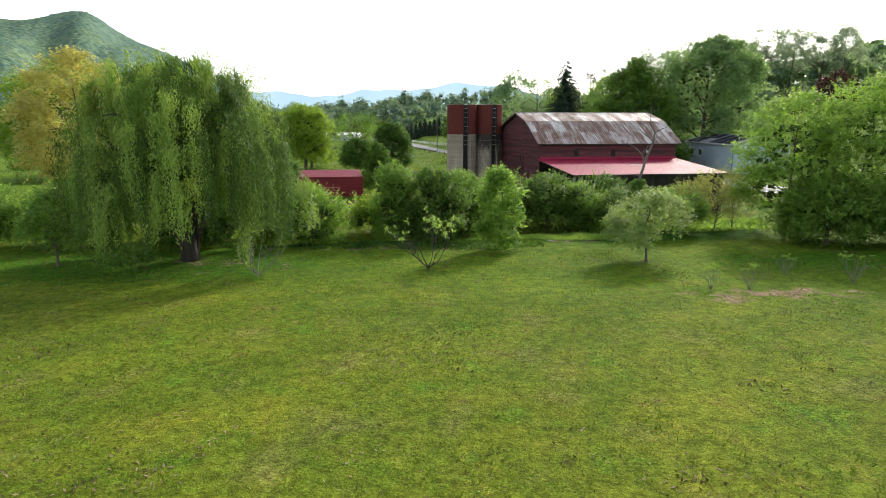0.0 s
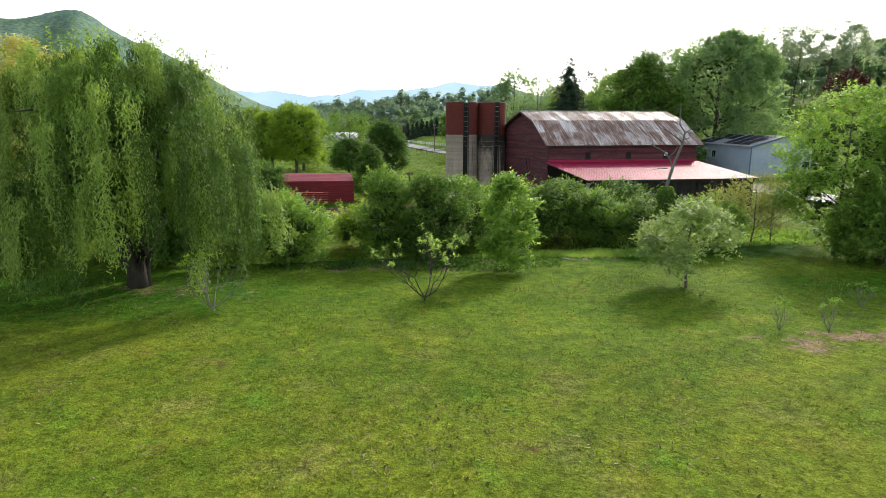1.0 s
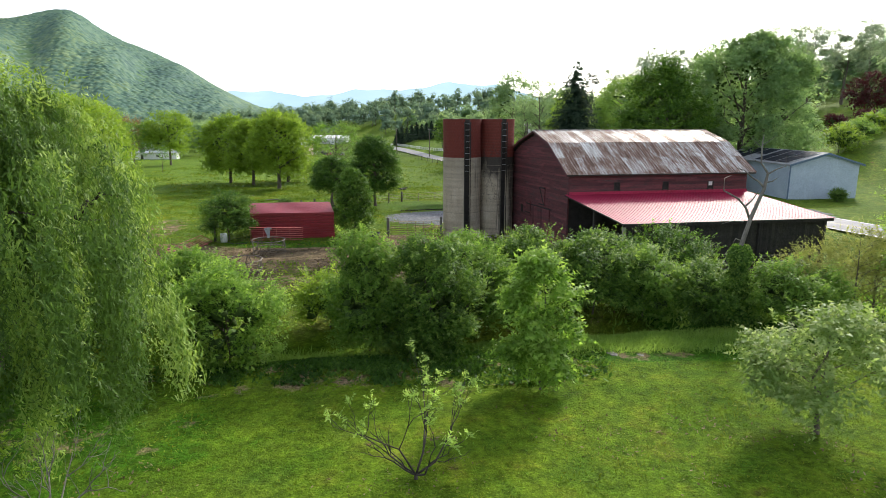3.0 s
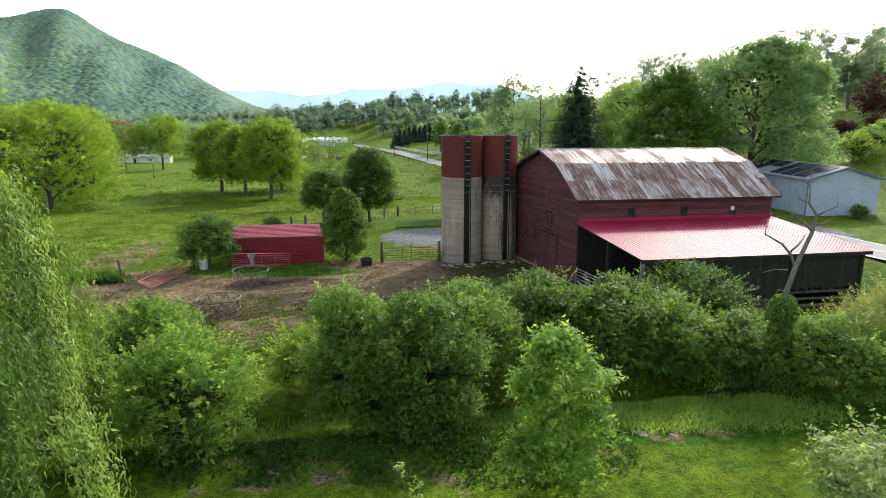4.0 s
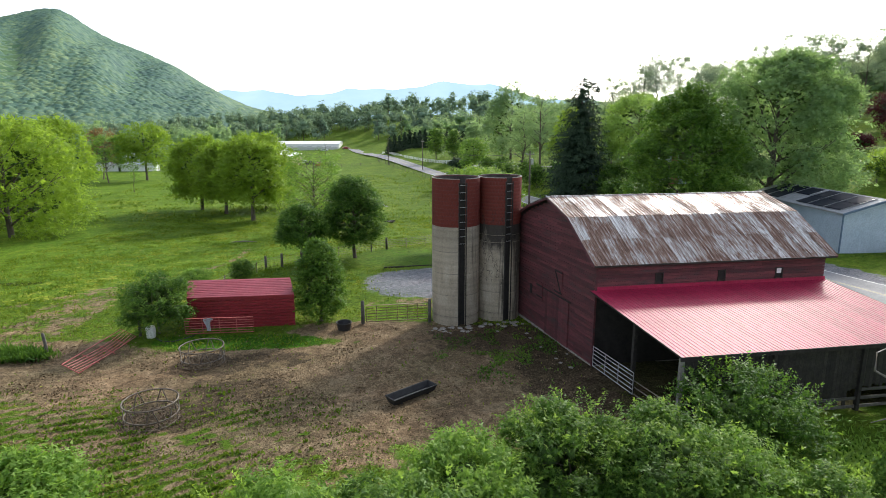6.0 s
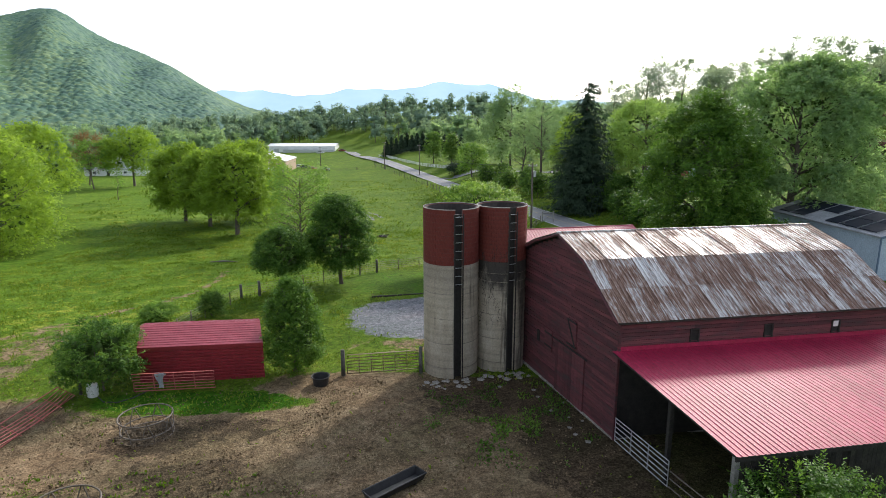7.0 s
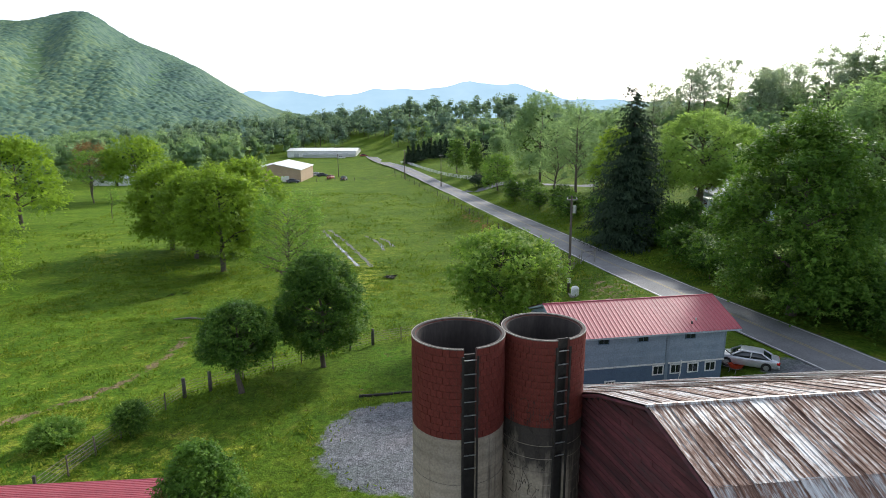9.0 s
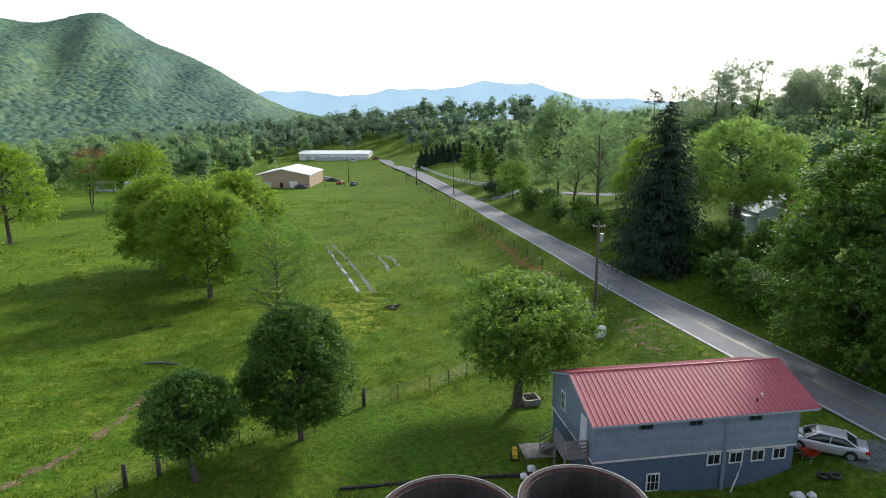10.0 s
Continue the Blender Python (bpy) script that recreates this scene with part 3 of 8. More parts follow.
def corrugated(length, width, ribs, height, m, rise=(0, 0, 0), seam=0.0):
    """A ribbed metal sheet: width along x, its length along the vector rise, with a folded thickness at the ends."""
    bm = bmesh.new()
    prof = []
    pitch = width / ribs
    for k in range(ribs):
        prof += [(k * pitch, height + seam * (k == 0)), (k * pitch + pitch * 0.18, height + seam * (k == 0)), (k * pitch + pitch * 0.32, 0.0), (k * pitch + pitch * 0.86, 0.0)]
    prof.append((width, height))
    r = Vector(rise)
    up = Vector((1, 0, 0)).cross(r).normalized()
    if up.z < 0:
        up = -up
    a = [bm.verts.new(m @ (Vector((x, 0, 0)) + up * h)) for x, h in prof]
    b = [bm.verts.new(m @ (Vector((x, 0, 0)) + up * h + r)) for x, h in prof]
    for i in range(len(prof) - 1):
        bm.faces.new((a[i], a[i + 1], b[i + 1], b[i]))
    bmesh.ops.recalc_face_normals(bm, faces=bm.faces)
    return bm


def sheets(name, parent, m, material, start, width, count, rise, ribs, height, rng, seam=0.0, loose=0.0):
    """A row of sheets along x, sharing three meshes."""
    kinds = []
    for k in range(3 if loose else 1):
        r = Vector(rise) * (1 + loose * rng.uniform(-1, 0.6) * 0.02)
        bm = corrugated(1, width + 0.03, ribs, height, m, r, seam)
        me = bpy.data.meshes.new(name)
        bm.to_mesh(me)
        bm.free()
        me.materials.append(material)
        kinds.append(me)
    for i in range(count):
        ob = new(name, kinds[rng.randrange(len(kinds))])
        ob.parent = parent
        ob.location = m @ (Vector(start) + Vector((i * width, 0, loose * rng.uniform(0, 0.02))))


def framed_window(parent, m, u0, u1, v, z0, z1, frame_w, bars=(0, 0), material=None, facing=-1, name="window"):
    """A window in a wall along x at depth v: frame proud of the wall, glass set back, glazing bars."""
    w = frame_w
    a, b = sorted((v + facing * 0.05, v - facing * 0.02))
    fr = part(name, boxes((u0, u1, a, b, z0, z0 + w), (u0, u1, a, b, z1 - w, z1), (u0, u0 + w, a, b, z0 + w, z1 - w), (u1 - w, u1, a, b, z0 + w, z1 - w), m=m), material or WHITE, parent)
    part("pane", boxes((u0 + w, u1 - w, v + facing * 0.02 - 0.004, v + facing * 0.02 + 0.004, z0 + w, z1 - w), m=m), GLASS, fr)
    bs = []
    for k in range(bars[0]):
        x = u0 + (u1 - u0) * (k + 1) / (bars[0] + 1)
        bs.append((x - 0.015, x + 0.015, v + facing * 0.035 - 0.008, v + facing * 0.035 + 0.008, z0 + w, z1 - w))
    for k in range(bars[1]):
        z = z0 + (z1 - z0) * (k + 1) / (bars[1] + 1)
        bs.append((u0 + w, u1 - w, v + facing * 0.035 - 0.006, v + facing * 0.035 + 0.006, z - 0.015, z + 0.015))
    if bs:
        part("glazing_bar", boxes(*bs, m=m), material or WHITE, fr)
    return fr


# ---- barn ----
def basis(u, v):
    return Matrix(((u[0], v[0], 0, 0), (u[1], v[1], 0, 0), (0, 0, 1, 0), (0, 0, 0, 1)))


def build_barn():
    rng = random.Random(5)
    m = basis((0.989, 0.148), (-0.277, 0.961))
    barn = thing("barn", (9.83, 63.1, 1.3), "weathered red wooden gambrel barn with a rusty metal roof and lean-to", "barn")
    prof = [(0.0, 6.4), (3.4, 8.7), (6.3, 9.62), (9.2, 8.7), (13.0, 7.0)]
    L = 16.0

    def width_at(z):
        if z <= 6.3:
            return 0.35, 12.25
        z += 0.12
        if z <= 8.7:
            t = (z - 6.4) / 2.3
            return max(0.35, 3.4 * t + 0.12), min(12.25, 9.1 + (8.7 - z) * 2.235)
        t = (z - 8.7) / 0.92
        return 3.4 + 2.9 * t + 0.1, 9.2 - 2.9 * t - 0.1

    inner = [(0.45, -0.6), (0.45, 6.35), (3.5, 8.55), (6.3, 9.45), (9.1, 8.55), (12.15, 7.2), (12.15, -0.6)]
    gable = part("gable_wall", prism(inner, 0.42, 0.5, "x", m), DARK, barn)
    part("gable_wall", prism(inner, L - 0.6, L - 0.5, "x", m), BARN_RED, barn)
    holes = [(4.25, 5.15, 3.45, 5.0)]
    z = -0.1
    while z < 9.3:
        a, b = width_at(z + 0.19)
        cuts = [a, b]
        if b - a > 3:
            cuts = [a] + sorted(rng.uniform(a + 1, b - 1) for _ in range(2)) + [b]
        for p, q in zip(cuts, cuts[1:]):
            if q - p < 0.05:
                continue
            o = rng.uniform(-0.012, 0.012)
            t = rng.uniform(-0.01, 0.01)
            part("board", boxes((0.36 + o, 0.4 + o, p + 0.004, q - 0.004, z + t, z + 0.185 + t), m=m), BARN_RED, gable)
        z += 0.2
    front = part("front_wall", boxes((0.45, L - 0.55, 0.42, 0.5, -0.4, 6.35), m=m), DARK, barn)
    wins = [(4.1, 4.6), (8.2, 8.7), (12.1, 12.6)]
    z = 4.7
    while z < 6.25:
        cuts = [0.36] + sorted(rng.uniform(1, 15) for _ in range(3)) + [L - 0.45]
        if 5.0 < z + 0.1 < 5.75:
            cuts = [0.36, 4.1, 4.6, 8.2, 8.7, 12.1, 12.6, L - 0.45]
        for i, (p, q) in enumerate(zip(cuts, cuts[1:])):
            if 5.0 < z + 0.1 < 5.75 and i % 2:
                continue
            o = rng.uniform(-0.01, 0.01)
            part("board", boxes((p + 0.004, q - 0.004, 0.36 + o, 0.4 + o, z, z + 0.185), m=m), BARN_RED, front)
        z += 0.2
    for i, (a, b) in enumerate(wins):
        fr = part("window", boxes((a, b, 0.3, 0.44, 5.0, 5.05), (a, b, 0.3, 0.44, 5.68, 5.73), (a, a + 0.05, 0.3, 0.44, 5.05, 5.68), (b - 0.05, b, 0.3, 0.44, 5.05, 5.68), m=m), OLD_BOARD, barn)
        # dark sheet painted as the unlit inside behind the frame
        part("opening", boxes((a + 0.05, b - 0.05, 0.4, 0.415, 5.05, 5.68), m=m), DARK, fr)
        if i == 2:
            # white panel stands for daylight behind the opening
            part("pane", boxes((a + 0.08, b - 0.08, 0.36, 0.37, 5.35, 5.66), m=m), WHITE, fr, "white panel painted as light showing through the opening")
    part("back_wall", boxes((0.45, L - 0.55, 12.1, 12.2, -0.4, 6.35), m=m), BARN_RED, barn)
    part("corner_board", boxes((0.3, 0.42, 0.28, 0.36, -0.2, 6.3), m=m), BARN_RED, barn)
    part("foundation", boxes((0.3, L - 0.5, 0.3, 0.5, -0.7, 0.08), (0.3, 0.5, 0.5, 12.2, -0.7, 0.12), m=m), STONE, barn, "pale stone foundation")
    # doors in the gable end
    door = part("door", boxes((0.3, 0.34, 3.3, 6.5, 0.15, 3.2), m=m), BARN_RED, barn, "closed red plank sliding door")
    for k in range(10):
        part("plank", boxes((0.265, 0.3, 3.3 + k * 0.32, 3.3 + k * 0.32 + 0.3, 0.15, 3.2), m=m), BARN_RED, door)
    part("rail", boxes((0.24, 0.27, 3.0, 6.8, 3.2, 3.3), m=m), OLD_BOARD, door)
    loft = part("loft_door", boxes((0.27, 0.32, 4.25, 5.13, 3.45, 5.0), m=m), BARN_RED, barn)
    bm = boxes((0.23, 0.27, 4.2, 5.2, 4.85, 4.95), (0.23, 0.27, 4.2, 5.2, 3.45, 3.55), m=m)
    add_tube(bm, [m @ Vector((0.24, 4.3, 3.55)), m @ Vector((0.24, 5.1, 4.85))], 0.045, 4)
    part("brace", bm, OLD_BOARD, loft)
    hatch = part("hatch", boxes((0.28, 0.33, 7.0, 7.9, 2.2, 3.5), m=m), BARN_RED, barn)
    part("strap", boxes((0.25, 0.28, 7.0, 7.9, 2.4, 2.5), (0.25, 0.28, 7.0, 7.9, 3.2, 3.3), m=m), OLD_BOARD, hatch)
    # dark sheet painted as an unlit gap in the wall
    part("opening", boxes((0.3, 0.345, 8.7, 9.0, 2.3, 3.0), m=m), DARK, barn)
    # roof
    roof = part("roof", prism([(v, z - 0.06) for v, z in prof] + [(v, z - 0.14) for v, z in prof[::-1]], 0.06, L - 0.06, "x", m), OLD_BOARD, barn)
    laps = [(0.0, 6.4), (1.75, 7.584)] + prof[1:]
    for (v0, z0), (v1, z1) in zip(laps, laps[1:]):
        if v1 > 6.4:
            v0, z0, v1, z1 = v1, z1, v0, z0
        k = 0.06 / math.hypot(v1 - v0, z1 - z0)
        lap = 0.012 if v0 in (1.75, 3.4, 9.2) else 0.0
        sheets("roof_sheet", roof, m, RUST_ROOF, (0, v0 - (v1 - v0) * k, z0 - (z1 - z0) * k + lap), L / 24, 24, (0, (v1 - v0) * (1 + k), (z1 - z0) * (1 + k)), 3, 0.018, rng, 0.014, 1.0)
    bm = bmesh.new()
    add_tube(bm, [m @ Vector((-0.03, 6.3, 9.64)), m @ Vector((L + 0.03, 6.3, 9.64))], 0.07, 6)
    part("ridge_cap", bm, RUST_ROOF, roof)
    for a, b in zip(prof, prof[1:]):
        for u in (0.02, L - 0.02):
            bm = bmesh.new()
            add_tube(bm, [m @ Vector((u, a[0], a[1] - 0.1)), m @ Vector((u, b[0], b[1] - 0.1))], 0.07, 4)
            part("rake_board", bm, BARN_RED, roof)
    # long roof at the back, carried on over a second lean-to
    back = part("back_roof", prism([(12.98, 6.93), (17.6, 4.97), (17.6, 4.89), (12.98, 6.85)], 0.06, 17.6, "x", m), OLD_BOARD, barn)
    sheets("roof_sheet", back, m, PALE_ROOF, (0, 17.75, 4.93), 17.6 / 26, 26, (0, -4.85, 2.06), 3, 0.018, rng, 0.014, 2.5)
    sheets("roof_sheet", back, m, PALE_ROOF, (L, 13.0, 7.0), 0.55, 3, (0, -1.4, 0.62), 2, 0.018, rng, 0.014, 1.0)
    part("back_wall", boxes((0.45, 17.3, 17.1, 17.2, -1.0, 5.0), m=m), BARN_RED, barn)
    for u in (0.5, 17.2):
        part("end_wall", prism([(12.2, -0.8), (17.1, -0.8), (17.1, 5.0), (13.0, 6.8), (12.2, 6.9)], u, u + 0.08, "x", m), BARN_RED, barn)
    # lean-to
    lean = part("lean_to_roof", prism([(-7.75, 3.82), (0.35, 4.77), (0.35, 4.69), (-7.75, 3.74)], 0.06, 15.55, "x", m), OLD_BOARD, barn)
    sheets("roof_sheet", lean, m, RED_STEEL, (0, -7.85, 3.85), 15.6 / 17, 17, (0, 8.2, 0.965), 4, 0.022, rng)
    part("fascia", boxes((0.03, 15.6, -7.8, -7.74, 3.62, 3.83), m=m), OLD_BOARD, lean)
    part("flashing", boxes((0.3, 15.6, 0.29, 0.345, 4.78, 5.02), m=m), RED_STEEL, lean)
    for u in (0.3, 5.2, 10.2, 15.2):
        for v in (-7.5, -3.8):
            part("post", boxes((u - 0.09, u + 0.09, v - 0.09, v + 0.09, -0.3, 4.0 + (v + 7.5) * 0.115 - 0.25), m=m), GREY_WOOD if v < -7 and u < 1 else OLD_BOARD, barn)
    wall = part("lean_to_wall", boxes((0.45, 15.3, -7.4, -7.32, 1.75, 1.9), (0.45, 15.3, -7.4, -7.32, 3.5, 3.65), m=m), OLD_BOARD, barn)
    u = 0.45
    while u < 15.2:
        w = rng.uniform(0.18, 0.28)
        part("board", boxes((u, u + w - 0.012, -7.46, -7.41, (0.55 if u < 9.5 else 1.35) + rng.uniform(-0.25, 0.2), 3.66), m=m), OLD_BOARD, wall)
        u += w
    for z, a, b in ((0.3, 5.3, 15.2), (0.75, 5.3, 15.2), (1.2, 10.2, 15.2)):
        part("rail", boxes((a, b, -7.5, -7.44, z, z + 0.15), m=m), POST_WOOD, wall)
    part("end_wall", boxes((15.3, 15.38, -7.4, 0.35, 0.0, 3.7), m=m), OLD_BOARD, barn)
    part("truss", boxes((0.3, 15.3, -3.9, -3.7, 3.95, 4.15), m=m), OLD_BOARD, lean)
    # steel tube gate across the open end
    bm = bmesh.new()
    for z in (0.35, 0.6, 0.85, 1.1, 1.35, 1.55):
        add_tube(bm, [m @ Vector((0.1, -0.2, z)), m @ Vector((0.1, -4.2, z))], 0.024, 6)
    for v in (-0.2, -1.5, -2.8, -4.2):
        add_tube(bm, [m @ Vector((0.1, v, 0.33)), m @ Vector((0.1, v, 1.57))], 0.024, 6)
    gate = thing("tube_gate", (9.83, 63.1, 1.3), "grey galvanised steel tube gate across the barn lean-to", "gate")
    part("gate_frame", bm, STEEL, gate)
    bm = bmesh.new()
    for z in (0.4, 0.8, 1.15):
        add_tube(bm, [m @ Vector((0.1, -4.3, z)), m @ Vector((0.3, -7.4, z - 0.1))], 0.03, 5)
    part("gate_rail", bm, RUST_PIPE, gate)


# ---- silos ----
SOOT = surface("dark_lining", [(0.3, (0.02, 0.016, 0.014)), (0.7, (0.075, 0.062, 0.055))], 0.8, 0.9, stretch=(1, 1, 0.3), fine=9, relief=0.01)


def build_silo(cx, cy, ground_z, top, r, face, seed):
    """A tall open-topped silo: concrete below, red tile above, a chute with ladder facing the angle face."""
    rng = random.Random(seed)
    silo = thing("silo", (cx, cy, ground_z), "tall open-topped silo of stained concrete with red tile above", "silo", "twin silos")
    n, half = 64, 0.24 / r
    tile0 = top - 3.45

    def shell(r0, r1, z0, z1, a0, a1, material, name, parent):
        bm = bmesh.new()
        k = max(3, int(n * (a1 - a0) / (2 * math.pi)))
        rows = []
        for i in range(k + 1):
            a = a0 + (a1 - a0) * i / k
            c, s = math.cos(a), math.sin(a)
            rows.append([bm.verts.new((rr * c, rr * s, z)) for rr, z in ((r1, z0), (r1, z1), (r0, z1), (r0, z0))])
        for p, q in zip(rows, rows[1:]):
            for j in range(4):
                bm.faces.new((p[j], q[j], q[(j + 1) % 4], p[(j + 1) % 4]))
        bm.faces.new(rows[0][::-1])
        bm.faces.new(rows[-1])
        bmesh.ops.recalc_face_normals(bm, faces=bm.faces)
        return part(name, bm, material, parent)

    a0, a1 = face + half, face + 2 * math.pi - half
    shell(r - 0.15, r, -0.6, tile0, a0, a1, SOOTY_CONCRETE if seed == 2 else CONCRETE, "concrete_wall", silo)
    tiles = shell(r - 0.15, r - 0.02, tile0 + 0.003, top - 0.06, a0, a1, MORTAR, "tile_wall", silo)
    shell(r - 0.13, r - 0.032, top - 0.06, top - 0.03, a0, a1, SOOT, "rim", silo)
    shell(r - 0.028, r + 0.006, top - 0.06, top - 0.02, a0, a1, STONE, "rim_edge", silo)
    shell(r - 0.2, r - 0.155, 0.4, top - 0.1, a0, a1, SOOT, "lining", silo)
    courses, per = 13, 42
    h = (top - 0.06 - tile0) / courses
    me = None
    stuff_v, stuff_f = [], []
    wa = (a1 - a0) / per
    for c in range(courses):
        for i in range(per):
            a = a0 + wa * (i + 0.5)
            if c % 2:
                a = a0 + wa * (i + (0.98 if i < per - 1 else 0.5))
                if i == per - 1:
                    continue
            z = tile0 + h * c
            out = rng.uniform(-0.006, 0.006)
            near = math.cos(a - face) > -0.12
            if me is None:
                bm = boxes((r - 0.04, r + 0.0, -r * wa / 2 + 0.008, r * wa / 2 - 0.008, 0.009, h - 0.009))
                me = bpy.data.meshes.new("tile")
                bm.to_mesh(me)
                bm.free()
                me.materials.append(SILO_RED)
            if near:
                ob = new("tile", me)
                ob.parent = tiles
                ob.matrix_basis = Matrix.Rotation(a, 4, "Z") @ Matrix.Translation((out, 0, z))
            else:
                mm = Matrix.Rotation(a, 4, "Z") @ Matrix.Translation((out, 0, z))
                o = len(stuff_v)
                stuff_v += [mm @ v.co for v in me.vertices]
                stuff_f += [[o + k for k in p.vertices] for p in me.polygons]
    rest = bpy.data.meshes.new("tile_rest")
    rest.from_pydata([tuple(v) for v in stuff_v], [], stuff_f)
    rest.materials.append(SILO_RED)
    ob = new("tile_rest", rest)
    ob.parent = tiles
    tagged(ob, kind="stuff")
    # chute: dark doors set back, jambs and rungs
    rot = Matrix.Rotation(face, 4, "Z")
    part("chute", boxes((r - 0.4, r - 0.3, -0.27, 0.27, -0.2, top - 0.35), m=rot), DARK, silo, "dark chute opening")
    part("jamb", boxes((r - 0.3, r + 0.05, -0.31, -0.235, -0.3, top - 0.3), m=rot), OLD_BOARD, silo)
    part("jamb", boxes((r - 0.3, r + 0.03, 0.235, 0.29, -0.3, top - 0.3), m=rot), OLD_BOARD, silo)
    z = tile0 - 1.2
    while z < top - 0.35:
        part("rung", boxes((r - 0.1, r - 0.06, -0.235, 0.235, z, z + 0.028), m=rot), STEEL, silo)
        if rng.random() < 0.35:
            part("door_panel", boxes((r - 0.2, r - 0.15, -0.235, 0.235, z + 0.1, z + 0.46), m=rot), OLD_BOARD, silo)
        z += 0.52
    for k in range(12):
        z = 0.7 + k * (tile0 - 0.9) / 12
        bm = bmesh.new()
        pts = [((r + 0.008) * math.cos(a), (r + 0.008) * math.sin(a), z) for a in np.linspace(a0, a1, 48)]
        add_tube(bm, pts, 0.011, 4)
        part("hoop", bm, CONCRETE if k % 3 else RUST_PIPE, silo)
    if seed == 2:
        # dry creeper on the wall under the tiles
        bm = bmesh.new()
        for k in range(46):
            a, z = face + rng.uniform(-1.5, -0.25), rng.uniform(2.5, tile0 + 0.4)
            pts = []
            for q in range(9):
                pts.append(((r + 0.02) * math.cos(a), (r + 0.02) * math.sin(a), z))
                a += rng.uniform(-0.09, 0.09)
                z += rng.uniform(-0.12, 0.26)
                z = min(z, top - 1.2)
            add_tube(bm, pts, 0.009, 3)
        part("creeper", bm, OLD_BOARD, silo, "dry leafless creeper on the wall")
    return silo


# ---- red storage shed ----
def build_red_shed():
    rng = random.Random(2)
    ang = radians(6)
    m = Matrix.Rotation(ang, 4, "Z")
    shed = thing("metal_shed", (-16.95, 71.0, 1.2), "long low dark red ribbed metal storage shed", "shed")
    L, W, E, R = 7.45, 4.6, 2.35, 3.0
    sk = -0.22
    ms = m @ Matrix(((1, sk, 0, 0), (0, 1, 0, 0), (0, 0, 1, 0), (0, 0, 0, 1)))
    part("wall", boxes((0.06, L - 0.06, 0.06, 0.1, -0.2, E), (0.06, L - 0.06, W - 0.1, W - 0.06, -0.2, E), m=ms), DARKRED_STEEL, shed)
    for u in (0.06, L - 0.1):
        part("end_wall", prism([(0.1, -0.2), (W - 0.1, -0.2), (W - 0.1, E), (W / 2, R - 0.06), (0.1, E)], u, u + 0.04, "x", ms), DARKRED_STEEL, shed)
    n = 11
    for k in range(n):
        z = -0.05 + k * (E - 0.02) / n
        part("wall_sheet", prism([(0.0, z), (0.0, z + 0.1), (0.055, z + 0.13), (0.055, z - 0.03)], 0.03, L - 0.03, "x", ms), DARKRED_STEEL, shed)
    roof = part("roof", prism([(-0.05, E), (W / 2, R), (W + 0.05, E), (W + 0.05, E - 0.05), (W / 2, R - 0.05), (-0.05, E - 0.05)], 0.02, L - 0.02, "x", ms), DARKRED_STEEL, shed)
    n = 10
    for side in (0, 1):
        for k in range(n):
            a, b = -0.08 + k * (W / 2 + 0.08) / n, -0.08 + (k + 1) * (W / 2 + 0.08) / n
            za, zb = (E + 0.01 + (R - E) * (q + 0.08) / (W / 2 + 0.08) for q in (a, b))
            c = a + (b - a) * 0.3
            zc = za + (zb - za) * 0.3
            prof = [(a, za), (a, za + 0.028), (c, zc + 0.028), (c + 0.03, zc + 0.008), (b, zb + 0.006), (b, zb)]
            part("roof_sheet", prism([(W - v if side else v, z) for v, z in prof], 0.0, L, "x", ms), PINK_STEEL, roof)
    part("eave_trim", boxes((0.0, L, -0.1, -0.055, E - 0.16, E + 0.02), m=ms), DARKRED_STEEL, roof)
    for u in (0.0, L - 0.05):
        part("corner_trim", boxes((u, u + 0.05, -0.02, 0.05, -0.2, E + 0.02), m=ms), DARKRED_STEEL, shed)


